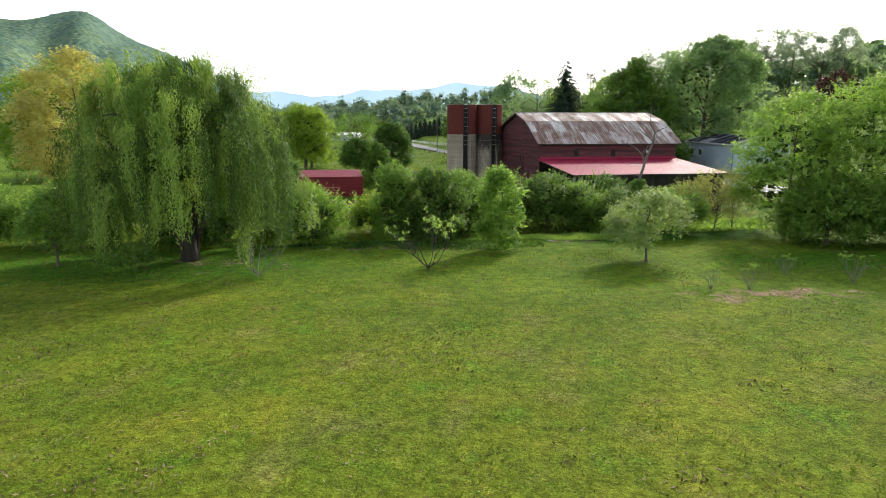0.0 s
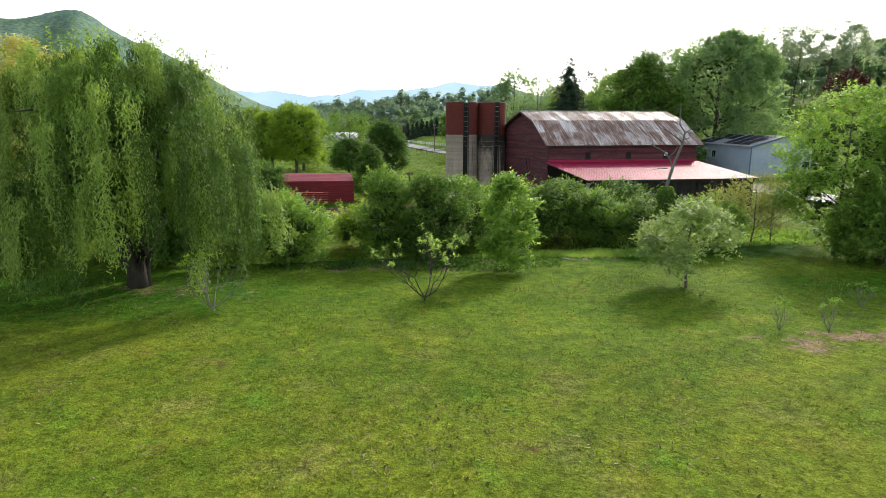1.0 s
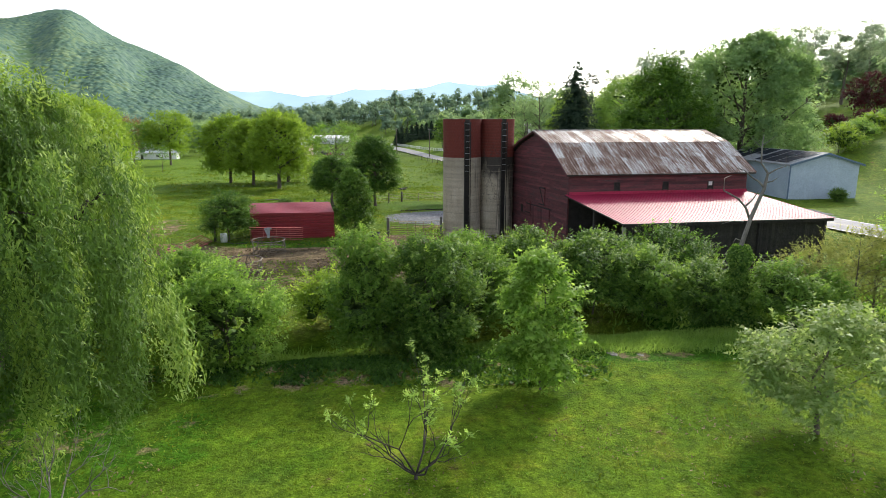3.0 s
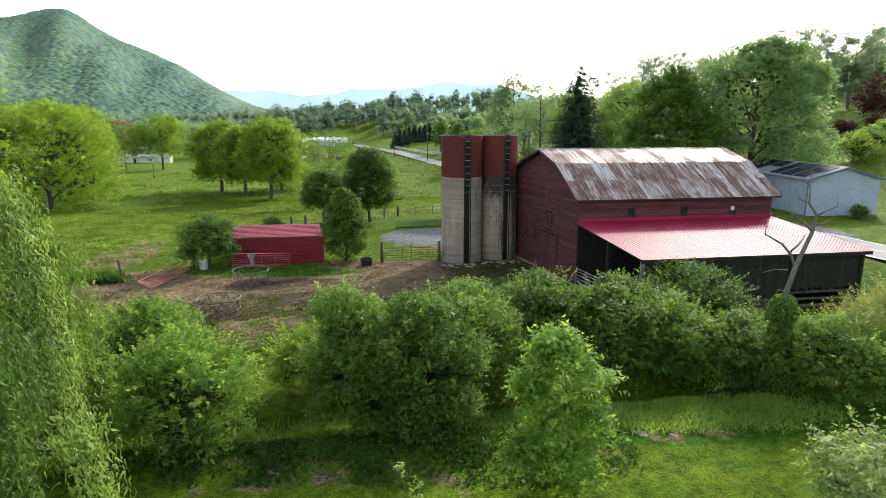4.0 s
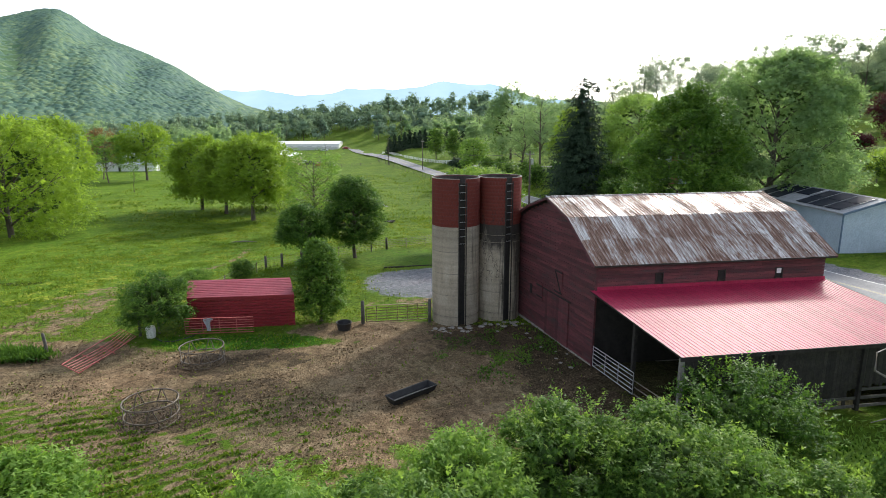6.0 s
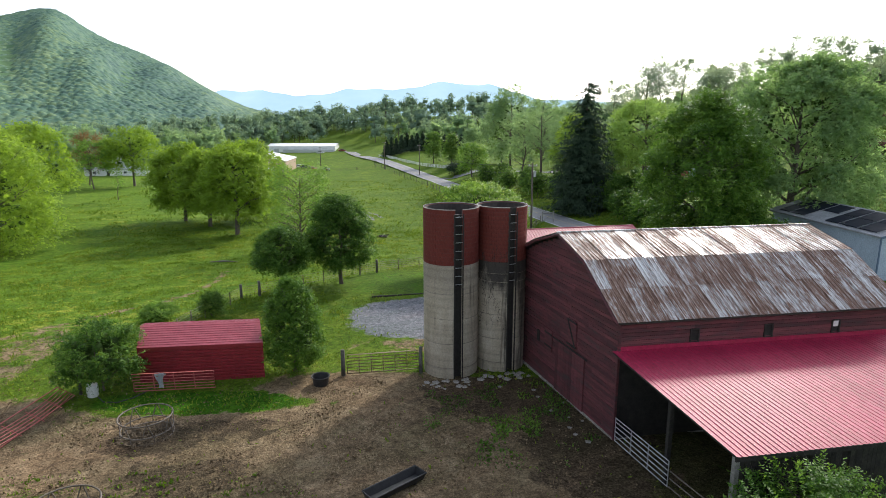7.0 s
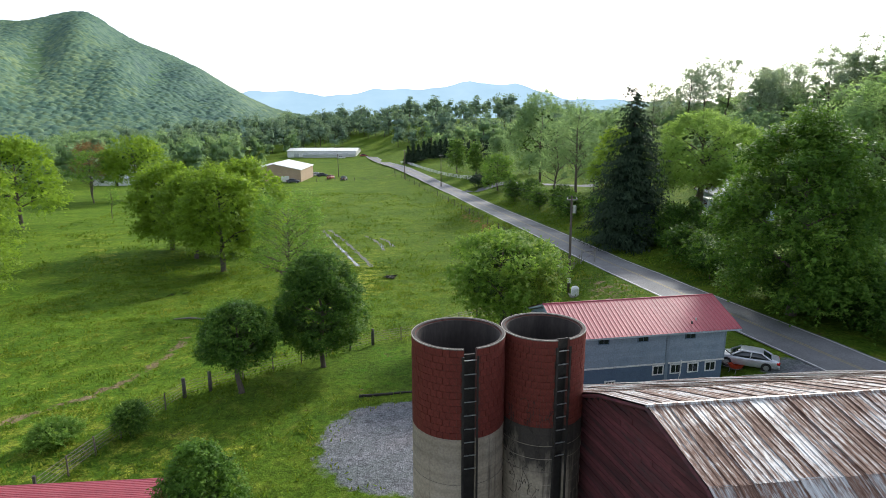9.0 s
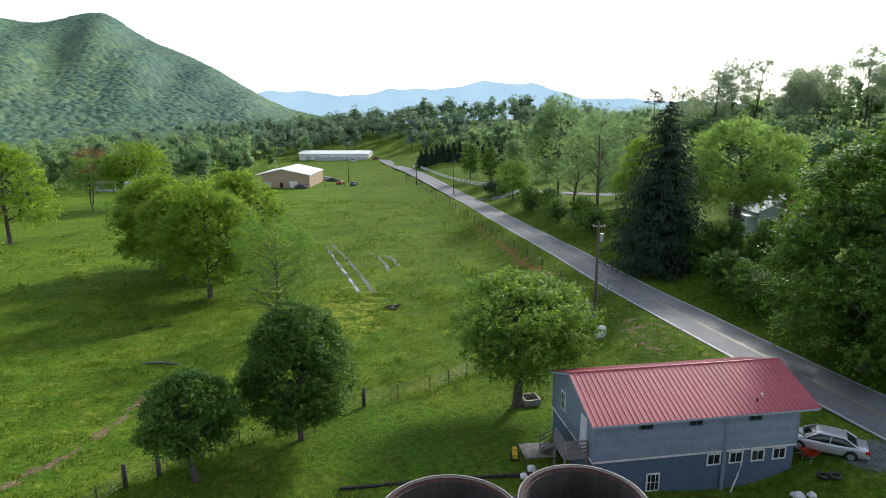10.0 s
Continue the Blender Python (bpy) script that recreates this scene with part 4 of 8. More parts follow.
# ---- blue house ----
def build_house():
    rng = random.Random(3)
    m = Matrix.Rotation(radians(11.5), 4, "Z")
    house = thing("house", (9.17, 89.8, 0.9), "two-storey blue-grey house with lap siding and a red metal roof", "house")
    L, W, E, R = 13.46, 7.3, 4.3, 5.72
    u0, u1, v0, v1, mid_z = 0.3, 12.5, 0.35, W - 0.35, 2.0
    for box in ((u0 + 0.05, u1 - 0.05, v0 + 0.06, v0 + 0.3), (u0 + 0.05, u1 - 0.05, v1 - 0.3, v1 - 0.06), (u0 + 0.05, u0 + 0.3, v0 + 0.3, v1 - 0.3), (u1 - 0.3, u1 - 0.05, v0 + 0.3, v1 - 0.3)):
        part("lower_wall", boxes((*box, -1.4, mid_z), m=m), BLUE_BLOCK, house, "painted masonry lower storey")
    part("upper_wall", boxes((u0 + 0.08, u1 - 0.08, v0 + 0.08, v1 - 0.08, mid_z, E - 0.05), m=m), BLUE_SIDING, house)
    front = part("front_siding", boxes((u0 + 0.03, u1 - 0.03, v0 + 0.03, v0 + 0.08, mid_z, E - 0.06), m=m), BLUE_SIDING, house)
    n = 12
    h = (E - 0.1 - mid_z) / n
    for k in range(n):
        z = mid_z + 0.02 + k * h
        part("lap_board", prism([(v0 - 0.03, z), (v0 + 0.028, z), (v0 + 0.028, z + h), (v0 + 0.016, z + h)], u0, u1, "x", m), BLUE_SIDING, front)
    for u, f in ((u0, 1), (u1, -1)):
        g = part("gable_wall", prism([(v0 + 0.05, mid_z), (v1 - 0.05, mid_z), (v1 - 0.05, E - 0.05), (W / 2, R - 0.15), (v0 + 0.05, E - 0.05)], u + 0.03 * f, u + 0.08 * f, "x", m), BLUE_SIDING, house)
        for k in range(18):
            z = mid_z + 0.02 + k * h
            a, b = v0, v1
            if z + h > E - 0.1:
                t = (z + h - E + 0.1) / (R - E)
                a, b = v0 + (W / 2 - v0) * t, v1 - (v1 - W / 2) * t
            if b - a < 0.3:
                break
            lo, hi = sorted((u - 0.012 * f, u + 0.028 * f))
            part("lap_board", boxes((lo, hi, a, b, z, z + h - 0.015), m=m), BLUE_SIDING, g)
    part("trim", boxes((u0 - 0.03, u1 + 0.03, v0 - 0.035, v0 + 0.05, mid_z - 0.11, mid_z), (u0 - 0.035, u0 + 0.05, v0 + 0.05, v1, mid_z - 0.11, mid_z), m=m), WHITE, house, "white band between the storeys")
    part("trim", boxes((7.95, 8.17, v0 - 0.05, v0 - 0.013, -1.0, E - 0.1), m=m), BLUE_SIDING, house)
    for u in (u0, u1):
        part("corner_trim", boxes((u - 0.04, u + 0.04, v0 - 0.04, v0 + 0.06, mid_z, E - 0.1), m=m), BLUE_SIDING, house)
    roof = part("roof", prism([(-0.02, E), (W / 2, R), (W + 0.02, E), (W + 0.02, E - 0.14), (W / 2, R - 0.14), (-0.02, E - 0.14)], 0.02, L - 0.02, "x", m), PALE_SIDING, house)
    c = 15
    sheets("roof_sheet", roof, m, PINK_STEEL, (0, -0.06, E - 0.005), L / c, c, (0, W / 2 + 0.06, R - E + 0.03), 3, 0.025, rng)
    sheets("roof_sheet", roof, m, PINK_STEEL, (0, W + 0.06, E - 0.005), L / c, c, (0, -W / 2 - 0.06, R - E + 0.03), 3, 0.025, rng)
    bm = bmesh.new()
    add_tube(bm, [m @ Vector((-0.02, W / 2, R + 0.03)), m @ Vector((L + 0.02, W / 2, R + 0.03))], 0.06, 6)
    part("ridge_cap", bm, PINK_STEEL, roof)
    for u in (10.05, 10.55):
        bm = bmesh.new()
        v = 0.75 if u < 10.3 else 1.05
        z = E + (R - E) * v / (W / 2)
        add_tube(bm, [m @ Vector((u, v, z)), m @ Vector((u, v, z + 0.2))], 0.06, 8)
        part("vent_pipe", bm, WHITE if u > 10.3 else BLACK, roof)
    for u in (2.85, 5.75, 9.35):
        framed_window(house, m, u, u + 0.8, v0 - 0.02, E - 0.62, E - 0.16, 0.05, (1, 0), BLUE_BLOCK)
    for u in (7.05, 8.4, 9.75, 11.1):
        framed_window(house, m, u, u + 0.85, v0 + 0.05, 1.1, 1.83, 0.08, (1, 0))
    framed_window(house, m, 3.5, 4.3, v0 + 0.05, -0.15, 0.95, 0.08, (2, 1))
    # white drain pipe
    bm = bmesh.new()
    add_tube(bm, [m @ Vector(p) for p in ((9.15, v0 - 0.1, 2.15), (9.12, v0 - 0.1, 1.1), (8.95, v0 - 0.12, 0.4), (8.3, v0 - 0.35, -0.9))], 0.045, 8)
    part("drain_pipe", bm, WHITE, house)
    # gable window, door and stair landing
    mg = m @ Matrix(((0, 1, 0, u0), (1, 0, 0, 0), (0, 0, 1, 0), (0, 0, 0, 1)))
    framed_window(house, mg, 4.6, 5.3, -0.02, 2.75, 3.95, 0.08, (1, 1))
    part("door", boxes((u0 - 0.06, u0 + 0.0, 1.3, 2.15, 2.05, 4.0), m=m), WHITE, house, "closed white door at the stair landing")
    stair = part("stair", boxes((-1.1, 0.28, 0.9, 2.6, 1.9, 2.0), *[(-1.1, -0.15, 2.65 + k * 0.28, 2.95 + k * 0.28, 1.72 - k * 0.2, 1.77 - k * 0.2) for k in range(9)], m=m), GREY_WOOD, house, "grey wooden outside stair")
    for u, v in ((-1.05, 0.95), (-1.05, 2.55), (0.2, 0.95)):
        part("post", boxes((u - 0.05, u + 0.05, v - 0.05, v + 0.05, -1.0, 2.95), m=m), GREY_WOOD, stair)
    for z in (2.25, 2.45, 2.65, 2.9):
        part("rail", boxes((-1.07, 0.22, 0.92, 0.96, z, z + 0.09), (-1.09, -1.05, 0.95, 2.55, z, z + 0.09), m=m), GREY_WOOD, stair)
    bm = bmesh.new()
    for u in (-1.08, -0.17):
        for dz in (0.35, 0.65, 0.95):
            add_tube(bm, [m @ Vector((u, 2.6, 1.95 + dz)), m @ Vector((u, 5.2, 0.0 + dz))], 0.04, 4)
        add_tube(bm, [m @ Vector((u, 5.15, -0.6)), m @ Vector((u, 5.15, 1.05))], 0.045, 4)
        add_tube(bm, [m @ Vector((u, 2.6, 1.8)), m @ Vector((u, 5.2, -0.1))], 0.07, 4)
    part("handrail", bm, GREY_WOOD, stair)
    # steps and rail at the other end
    st = part("stair", boxes(*[(12.55 + k * 0.28, 12.85 + k * 0.28, 0.9, 2.0, 1.75 - k * 0.2, 1.8 - k * 0.2) for k in range(8)], m=m), GREY_WOOD, house)
    bm = bmesh.new()
    for v in (0.9, 2.0):
        add_tube(bm, [m @ Vector((12.6, v, 2.7)), m @ Vector((14.8, v, 1.1))], 0.04, 4)
        add_tube(bm, [m @ Vector((12.6, v, 1.7)), m @ Vector((14.8, v, 0.1))], 0.07, 4)
        for u, z in ((12.62, 2.7), (13.7, 1.9), (14.75, 1.12)):
            add_tube(bm, [m @ Vector((u, v, z - 1.9)), m @ Vector((u, v, z))], 0.045, 4)
    part("handrail", bm, GREY_WOOD, st)


# ---- pale building with solar panels ----
def build_office():
    m = Matrix.Rotation(radians(2), 4, "Z")
    b = thing("outbuilding", (43.0, 90.0, 2.2), "pale blue metal building with solar panels on its grey roof", "building")
    W, L, E, R = 8.6, 17.0, 4.4, 5.75
    part("wall", boxes((0, 0.15, 0, L, -1.5, E), (W - 0.15, W, 0, L, -1.5, E), (0.15, W - 0.15, L - 0.15, L, -1.5, E), m=m), PALE_SIDING, b)
    g = part("gable_wall", prism([(0.15, -1.5), (W - 0.15, -1.5), (W - 0.15, E), (W / 2, R - 0.1), (0.15, E)], 0.0, 0.15, "y", m), PALE_SIDING, b)
    part("seam", boxes(*[(0.3 + k * 0.3, 0.325 + k * 0.3, -0.015, 0.0, -1.5, E - 0.02 + 0.9 * min(k * 0.3, W - k * 0.3) / W) for k in range(1, 27)], m=m), PALE_SIDING, g)
    roof = part("roof", prism([(-0.4, E - 0.05), (W / 2, R), (W + 0.4, E - 0.05), (W + 0.4, E - 0.22), (W / 2, R - 0.17), (-0.4, E - 0.22)], -0.4, L + 0.4, "y", m), ROOF_GREY, b)
    part("fascia", prism([(-0.42, E - 0.06), (W / 2, R - 0.01), (W + 0.42, E - 0.06), (W + 0.42, E - 0.3), (W / 2, R - 0.25), (-0.42, E - 0.3)], -0.44, -0.4, "y", m), BLUE_BLOCK, b)
    part("downpipe", boxes((-0.12, -0.0, -0.1, 0.0, -1.4, E - 0.1), m=m), BLUE_BLOCK, b)
    slope = math.atan2(R - E + 0.05, W / 2 + 0.4)
    for k in range(6):
        for r_ in range(2):
            if k == 3 and r_ == 0:
                continue
            mm = m @ Matrix.Translation((-0.4, 0.6 + k * 2.65, E - 0.05)) @ Matrix.Rotation(-slope, 4, "Y")
            p = part("solar_panel", boxes((0.45 + r_ * 2.05, 2.4 + r_ * 2.05, 0, 2.5 - (k % 3 == 2) * 0.5, 0.06, 0.11), m=mm), PANEL, roof)
            part("frame", boxes((0.43 + r_ * 2.05, 2.42 + r_ * 2.05, -0.02, 0.0, 0.05, 0.115), m=mm), STEEL, p)
    ms = m @ Matrix(((0, 1, 0, 0), (1, 0, 0, 0), (0, 0, 1, 0), (0, 0, 0, 1)))
    for v in (10.0, 13.0):
        framed_window(b, ms, v, v + 1.4, -0.0, 2.2, 3.4, 0.1, (1, 0))


build_barn()
build_silo(2.25, 73.0, 1.2, 10.75, 1.74, radians(-76), 1)
build_silo(5.5, 73.75, 1.2, 10.75, 1.6, radians(-70), 2)
build_red_shed()
build_house()
build_office()


# ---- plants ----
def leaf_arrays(p, normal, size, g, slim=0.55, along=None, tri=False, stray=0.25):
    """Pointed leaves at p that face normal: kites, or three-cornered blades."""
    n = len(p)
    normal = normal / (np.linalg.norm(normal, axis=1, keepdims=True) + 1e-9)
    ref = g.normal(size=(n, 3)) if along is None else along + stray * g.normal(size=(n, 3))
    a = ref - (ref * normal).sum(1, keepdims=True) * normal
    a /= np.linalg.norm(a, axis=1, keepdims=True) + 1e-9
    b = np.cross(normal, a)
    s = (size * g.uniform(0.6, 1.35, n))[:, None]
    if tri:
        v = np.stack([p - a * s * 0.4 + b * s * 0.5 * slim, p - a * s * 0.4 - b * s * 0.5 * slim, p + a * s * 0.6], 1).reshape(-1, 3)
        return v, np.arange(3 * n).reshape(n, 3)
    v = np.stack([p - a * s * 0.5, p + b * s * 0.5 * slim + a * s * 0.05, p + a * s * 0.5, p - b * s * 0.5 * slim + a * s * 0.05], 1).reshape(-1, 3)
    return v, np.arange(4 * n).reshape(n, 4)


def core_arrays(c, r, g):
    """Six-sided filler lumps added inside leaf clumps to close the view through a crown; dark ones paint its inner
    shade.
    """
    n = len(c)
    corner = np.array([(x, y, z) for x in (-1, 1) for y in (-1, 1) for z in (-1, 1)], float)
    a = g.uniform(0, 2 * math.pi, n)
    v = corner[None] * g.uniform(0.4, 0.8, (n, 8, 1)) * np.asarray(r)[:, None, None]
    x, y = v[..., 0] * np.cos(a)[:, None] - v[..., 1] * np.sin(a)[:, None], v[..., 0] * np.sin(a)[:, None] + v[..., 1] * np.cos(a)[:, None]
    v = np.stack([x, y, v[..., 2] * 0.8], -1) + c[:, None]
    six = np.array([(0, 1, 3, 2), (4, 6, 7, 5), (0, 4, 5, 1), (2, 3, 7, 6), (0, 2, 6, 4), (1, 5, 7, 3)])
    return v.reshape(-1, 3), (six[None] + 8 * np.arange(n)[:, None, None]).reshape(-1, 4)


def crown_cloud(g, n, centre, radii, clumps, clump_r, fill=0.35, egg=0.0, under=0.2, skirt=2.8):
    """Places, outward directions and tints over a crown made of many clumps in an egg-shaped room."""
    h = g.uniform(-0.96, 1.0, clumps)
    a = g.uniform(0, 2 * math.pi, clumps)
    w = np.sqrt(np.clip(1 - np.abs(h) ** np.where(h > 0, 2.1, skirt), 0, 1)) * (1 - egg * h)
    rr = fill + (1 - fill) * g.uniform(0, 1, clumps) ** 0.45
    c = np.stack([np.cos(a) * w * rr, np.sin(a) * w * rr, h * (0.55 + 0.45 * rr)], -1)
    c = c * (np.asarray(radii) - clump_r * 0.55) + np.asarray(centre)
    cr = clump_r * g.uniform(0.55, 1.35, clumps)
    w = cr ** 2
    k = g.choice(clumps, n, p=w / w.sum())
    o = g.normal(size=(n, 3))
    o /= np.linalg.norm(o, axis=1, keepdims=True)
    flip = (o[:, 2] < -0.2) & (g.uniform(size=n) > under)
    o[flip, 2] *= -1
    sh = cr[k] * g.uniform(0.35, 1.0, n) ** 0.6
    p = c[k] + o * sh[:, None] * np.array((1.0, 1.0, 0.75))
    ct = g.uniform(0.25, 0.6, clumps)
    # inner leaves darker, outer lighter: shade between leaves put into the tint
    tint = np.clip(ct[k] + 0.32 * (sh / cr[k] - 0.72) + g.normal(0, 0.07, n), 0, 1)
    return p, o, tint, c, cr


def sprig_arrays(g, base, way, face, tint, per, length, leaf, slim):
    """Short leafy twigs: leaves to both sides of a line that runs from base along way, lighter at the young tip, which
    also paints sunlit ends.
    """
    n = len(base)
    way = way / (np.linalg.norm(way, axis=1, keepdims=True) + 1e-9)
    side = np.cross(way, face)
    side /= np.linalg.norm(side, axis=1, keepdims=True) + 1e-9
    t = np.linspace(0.05, 1.0, per)[None, :, None]
    ln = (length * g.uniform(0.55, 1.35, n))[:, None, None]
    p = base[:, None] + way[:, None] * t * ln
    p[..., 2] -= (t[..., 0] ** 2) * ln[..., 0] * 0.22
    flip = np.where(np.arange(per) % 2, 1.0, -1.0)[None, :, None] * np.where(np.arange(per) == per - 1, 0.1, 1.0)[None, :, None]
    p = p + side[:, None] * flip * leaf * 0.4 + g.normal(size=p.shape) * leaf * 0.12
    along = (way[:, None] * 0.7 + side[:, None] * flip).reshape(-1, 3)
    nr = np.repeat(face, per, 0) + g.normal(size=(n * per, 3)) * 0.33
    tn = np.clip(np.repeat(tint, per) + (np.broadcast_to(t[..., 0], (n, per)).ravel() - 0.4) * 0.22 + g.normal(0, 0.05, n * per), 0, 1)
    v, f = leaf_arrays(p.reshape(-1, 3), nr, leaf, g, slim, along, True, 0.3)
    return v, f, np.repeat(tn, 3)


def joined(name, pieces, material, rest=None):
    """One mesh out of (corners, faces, tints) pieces; rest: a second material for the last piece."""
    vs, fs, ts, n0 = [], [], [], 0
    for v, f, t in pieces:
        vs.append(v)
        fs.append(f + n0)
        ts.append(t)
        n0 += len(v)
    return quads_mesh(name, np.concatenate(vs), fs, material, np.concatenate(ts), rest=(rest, len(fs[-1])) if rest else None)


def limbs_mesh(bm, g, height, r0, spread_r, base_h, count, lean=(0, 0), bend=0.15):
    """A tapered trunk with limbs; gives the ends of its limbs and twigs."""
    top = Vector((lean[0], lean[1], height))
    ends = [top]
    pts = [Vector((0, 0, -0.25)), Vector((lean[0] * 0.1, lean[1] * 0.1, 0.15))]
    for t in (0.25, 0.5, 0.75, 1.0):
        pts.append(top * t + Vector((g.normal() * bend, g.normal() * bend, 0)) * (0 if t == 1 else 1))
    add_tube(bm, pts, [r0 * 1.5, r0 * 1.05, r0 * 0.85, r0 * 0.6, r0 * 0.35, r0 * 0.1], 8)
    for k in range(count):
        t = base_h / height + (0.88 - base_h / height) * (k + 0.5) / count
        s = top * t
        a = k * 2.399 + g.uniform(-0.4, 0.4)
        reach = spread_r * g.uniform(0.6, 0.95) * (1.1 - 0.5 * t)
        rise = reach * g.uniform(0.35, 0.9)
        e = s + Vector((math.cos(a) * reach, math.sin(a) * reach, rise))
        mid = s + (e - s) * 0.5 + Vector((g.normal() * bend, g.normal() * bend, reach * 0.06))
        rb = r0 * 0.45 * (1.15 - t)
        add_tube(bm, [s, mid, e], [rb, rb * 0.6, rb * 0.15], 5)
        ends.append(e)
        for q in range(2):
            f = s + (e - s) * g.uniform(0.35, 0.7)
            b2 = a + g.choice([-1, 1]) * g.uniform(0.5, 1.0)
            e2 = f + Vector((math.cos(b2), math.sin(b2), g.uniform(0.3, 1.1))) * reach * 0.4
            add_tube(bm, [f, e2], [rb * 0.45, rb * 0.1], 4)
            ends.append(e2)
    return ends


def plant(name, x, y, label, category, radii, centre_h, leaves, leaf, material, seed, clumps=60, clump_r=0.9, trunk_r=0.15, limb_count=9, base_h=None,
          bark=None, egg=0.0, fill=0.35, slim=0.62, group="", lean=(0, 0), under=0.35, trunk_h=None, shoot=(0, 0), skirt=2.8, core=1.0, per=6, rise=0.35):
    """A tree or bush: trunk and limbs, and a crown of clumps that are set with leafy sprigs; shoot: tall young shoots
    on top, tinted as if sunlit.
    """
    g = np.random.default_rng(seed)
    ob = thing(name, (x, y, float(land(x, y))), label, category, group)
    bm = bmesh.new()
    limbs_mesh(bm, g, trunk_h or centre_h + radii[2] * 0.7, trunk_r, radii[0], base_h or centre_h - radii[2] * 0.7, limb_count, lean)
    part("trunk", bm, bark or BARK, ob, smooth=True)
    mid = np.array((lean[0], lean[1], centre_h))
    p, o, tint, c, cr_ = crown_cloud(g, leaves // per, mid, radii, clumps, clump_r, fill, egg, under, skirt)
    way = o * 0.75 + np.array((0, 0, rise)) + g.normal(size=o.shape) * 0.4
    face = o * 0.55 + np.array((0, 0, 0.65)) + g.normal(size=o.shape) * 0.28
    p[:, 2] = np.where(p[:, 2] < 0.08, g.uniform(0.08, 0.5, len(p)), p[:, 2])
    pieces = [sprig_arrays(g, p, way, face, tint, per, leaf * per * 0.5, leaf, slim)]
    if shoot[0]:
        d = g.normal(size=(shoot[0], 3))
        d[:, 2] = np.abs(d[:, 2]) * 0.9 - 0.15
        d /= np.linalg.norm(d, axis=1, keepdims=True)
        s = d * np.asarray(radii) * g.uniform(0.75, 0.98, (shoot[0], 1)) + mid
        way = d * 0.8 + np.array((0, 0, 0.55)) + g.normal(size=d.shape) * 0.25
        # lighter tint on the shoots paints the crown's sunlit top
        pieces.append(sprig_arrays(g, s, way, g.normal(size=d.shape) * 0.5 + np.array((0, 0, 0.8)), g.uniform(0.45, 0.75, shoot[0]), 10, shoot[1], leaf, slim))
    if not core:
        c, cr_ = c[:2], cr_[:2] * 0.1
    # filler lumps inside the clumps, darker than the leaves to paint inner shade
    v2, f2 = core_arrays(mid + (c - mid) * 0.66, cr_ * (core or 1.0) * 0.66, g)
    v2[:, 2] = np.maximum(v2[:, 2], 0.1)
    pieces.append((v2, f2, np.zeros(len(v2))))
    cr = new("crown", joined("crown", pieces, material, CORE_SHADE))
    cr.parent = ob
    return ob


def open_tree(name, x, y, label, height, reach, leaves, leaf, material, seed, bare=0.35, limbs=16, puff=0.07, trunk_r=None, bark=None, slim=0.6, base_z=None):
    """A tall thin-crowned tree: limbs that show, with loose puffs of leaves at their ends."""
    g = np.random.default_rng(seed)
    ob = thing(name, (x, y, float(land(x, y)) if base_z is None else base_z), label, "tree")
    bm = bmesh.new()
    lean = (g.normal() * height * 0.03, g.normal() * height * 0.03)
    ends = np.array([tuple(e) for e in limbs_mesh(bm, g, height * 0.95, trunk_r or height * 0.014, reach, height * bare, limbs, lean, height * 0.02)])
    part("trunk", bm, bark or BARK, ob, smooth=True)
    n = leaves // 5
    k = g.integers(0, len(ends), n)
    o = g.normal(size=(n, 3))
    o /= np.linalg.norm(o, axis=1, keepdims=True)
    size = (height * puff * g.uniform(0.5, 1.35, len(ends)))[k]
    p = ends[k] + o * (size * g.uniform(0.2, 1.0, n))[:, None] * np.array((1.0, 1.0, 0.6)) + np.array((0, 0, 0.02 * height))
    tint = np.clip(g.uniform(0.25, 0.65, len(ends))[k] + g.normal(0, 0.08, n), 0, 1)
    cr = new("crown", joined("crown", [sprig_arrays(g, p, o * 0.6 + np.array((0, 0, 0.3)), o * 0.4 + np.array((0, 0, 0.7)), tint, 5, leaf * 2.2, leaf, slim)], material))
    cr.parent = ob
    return ob


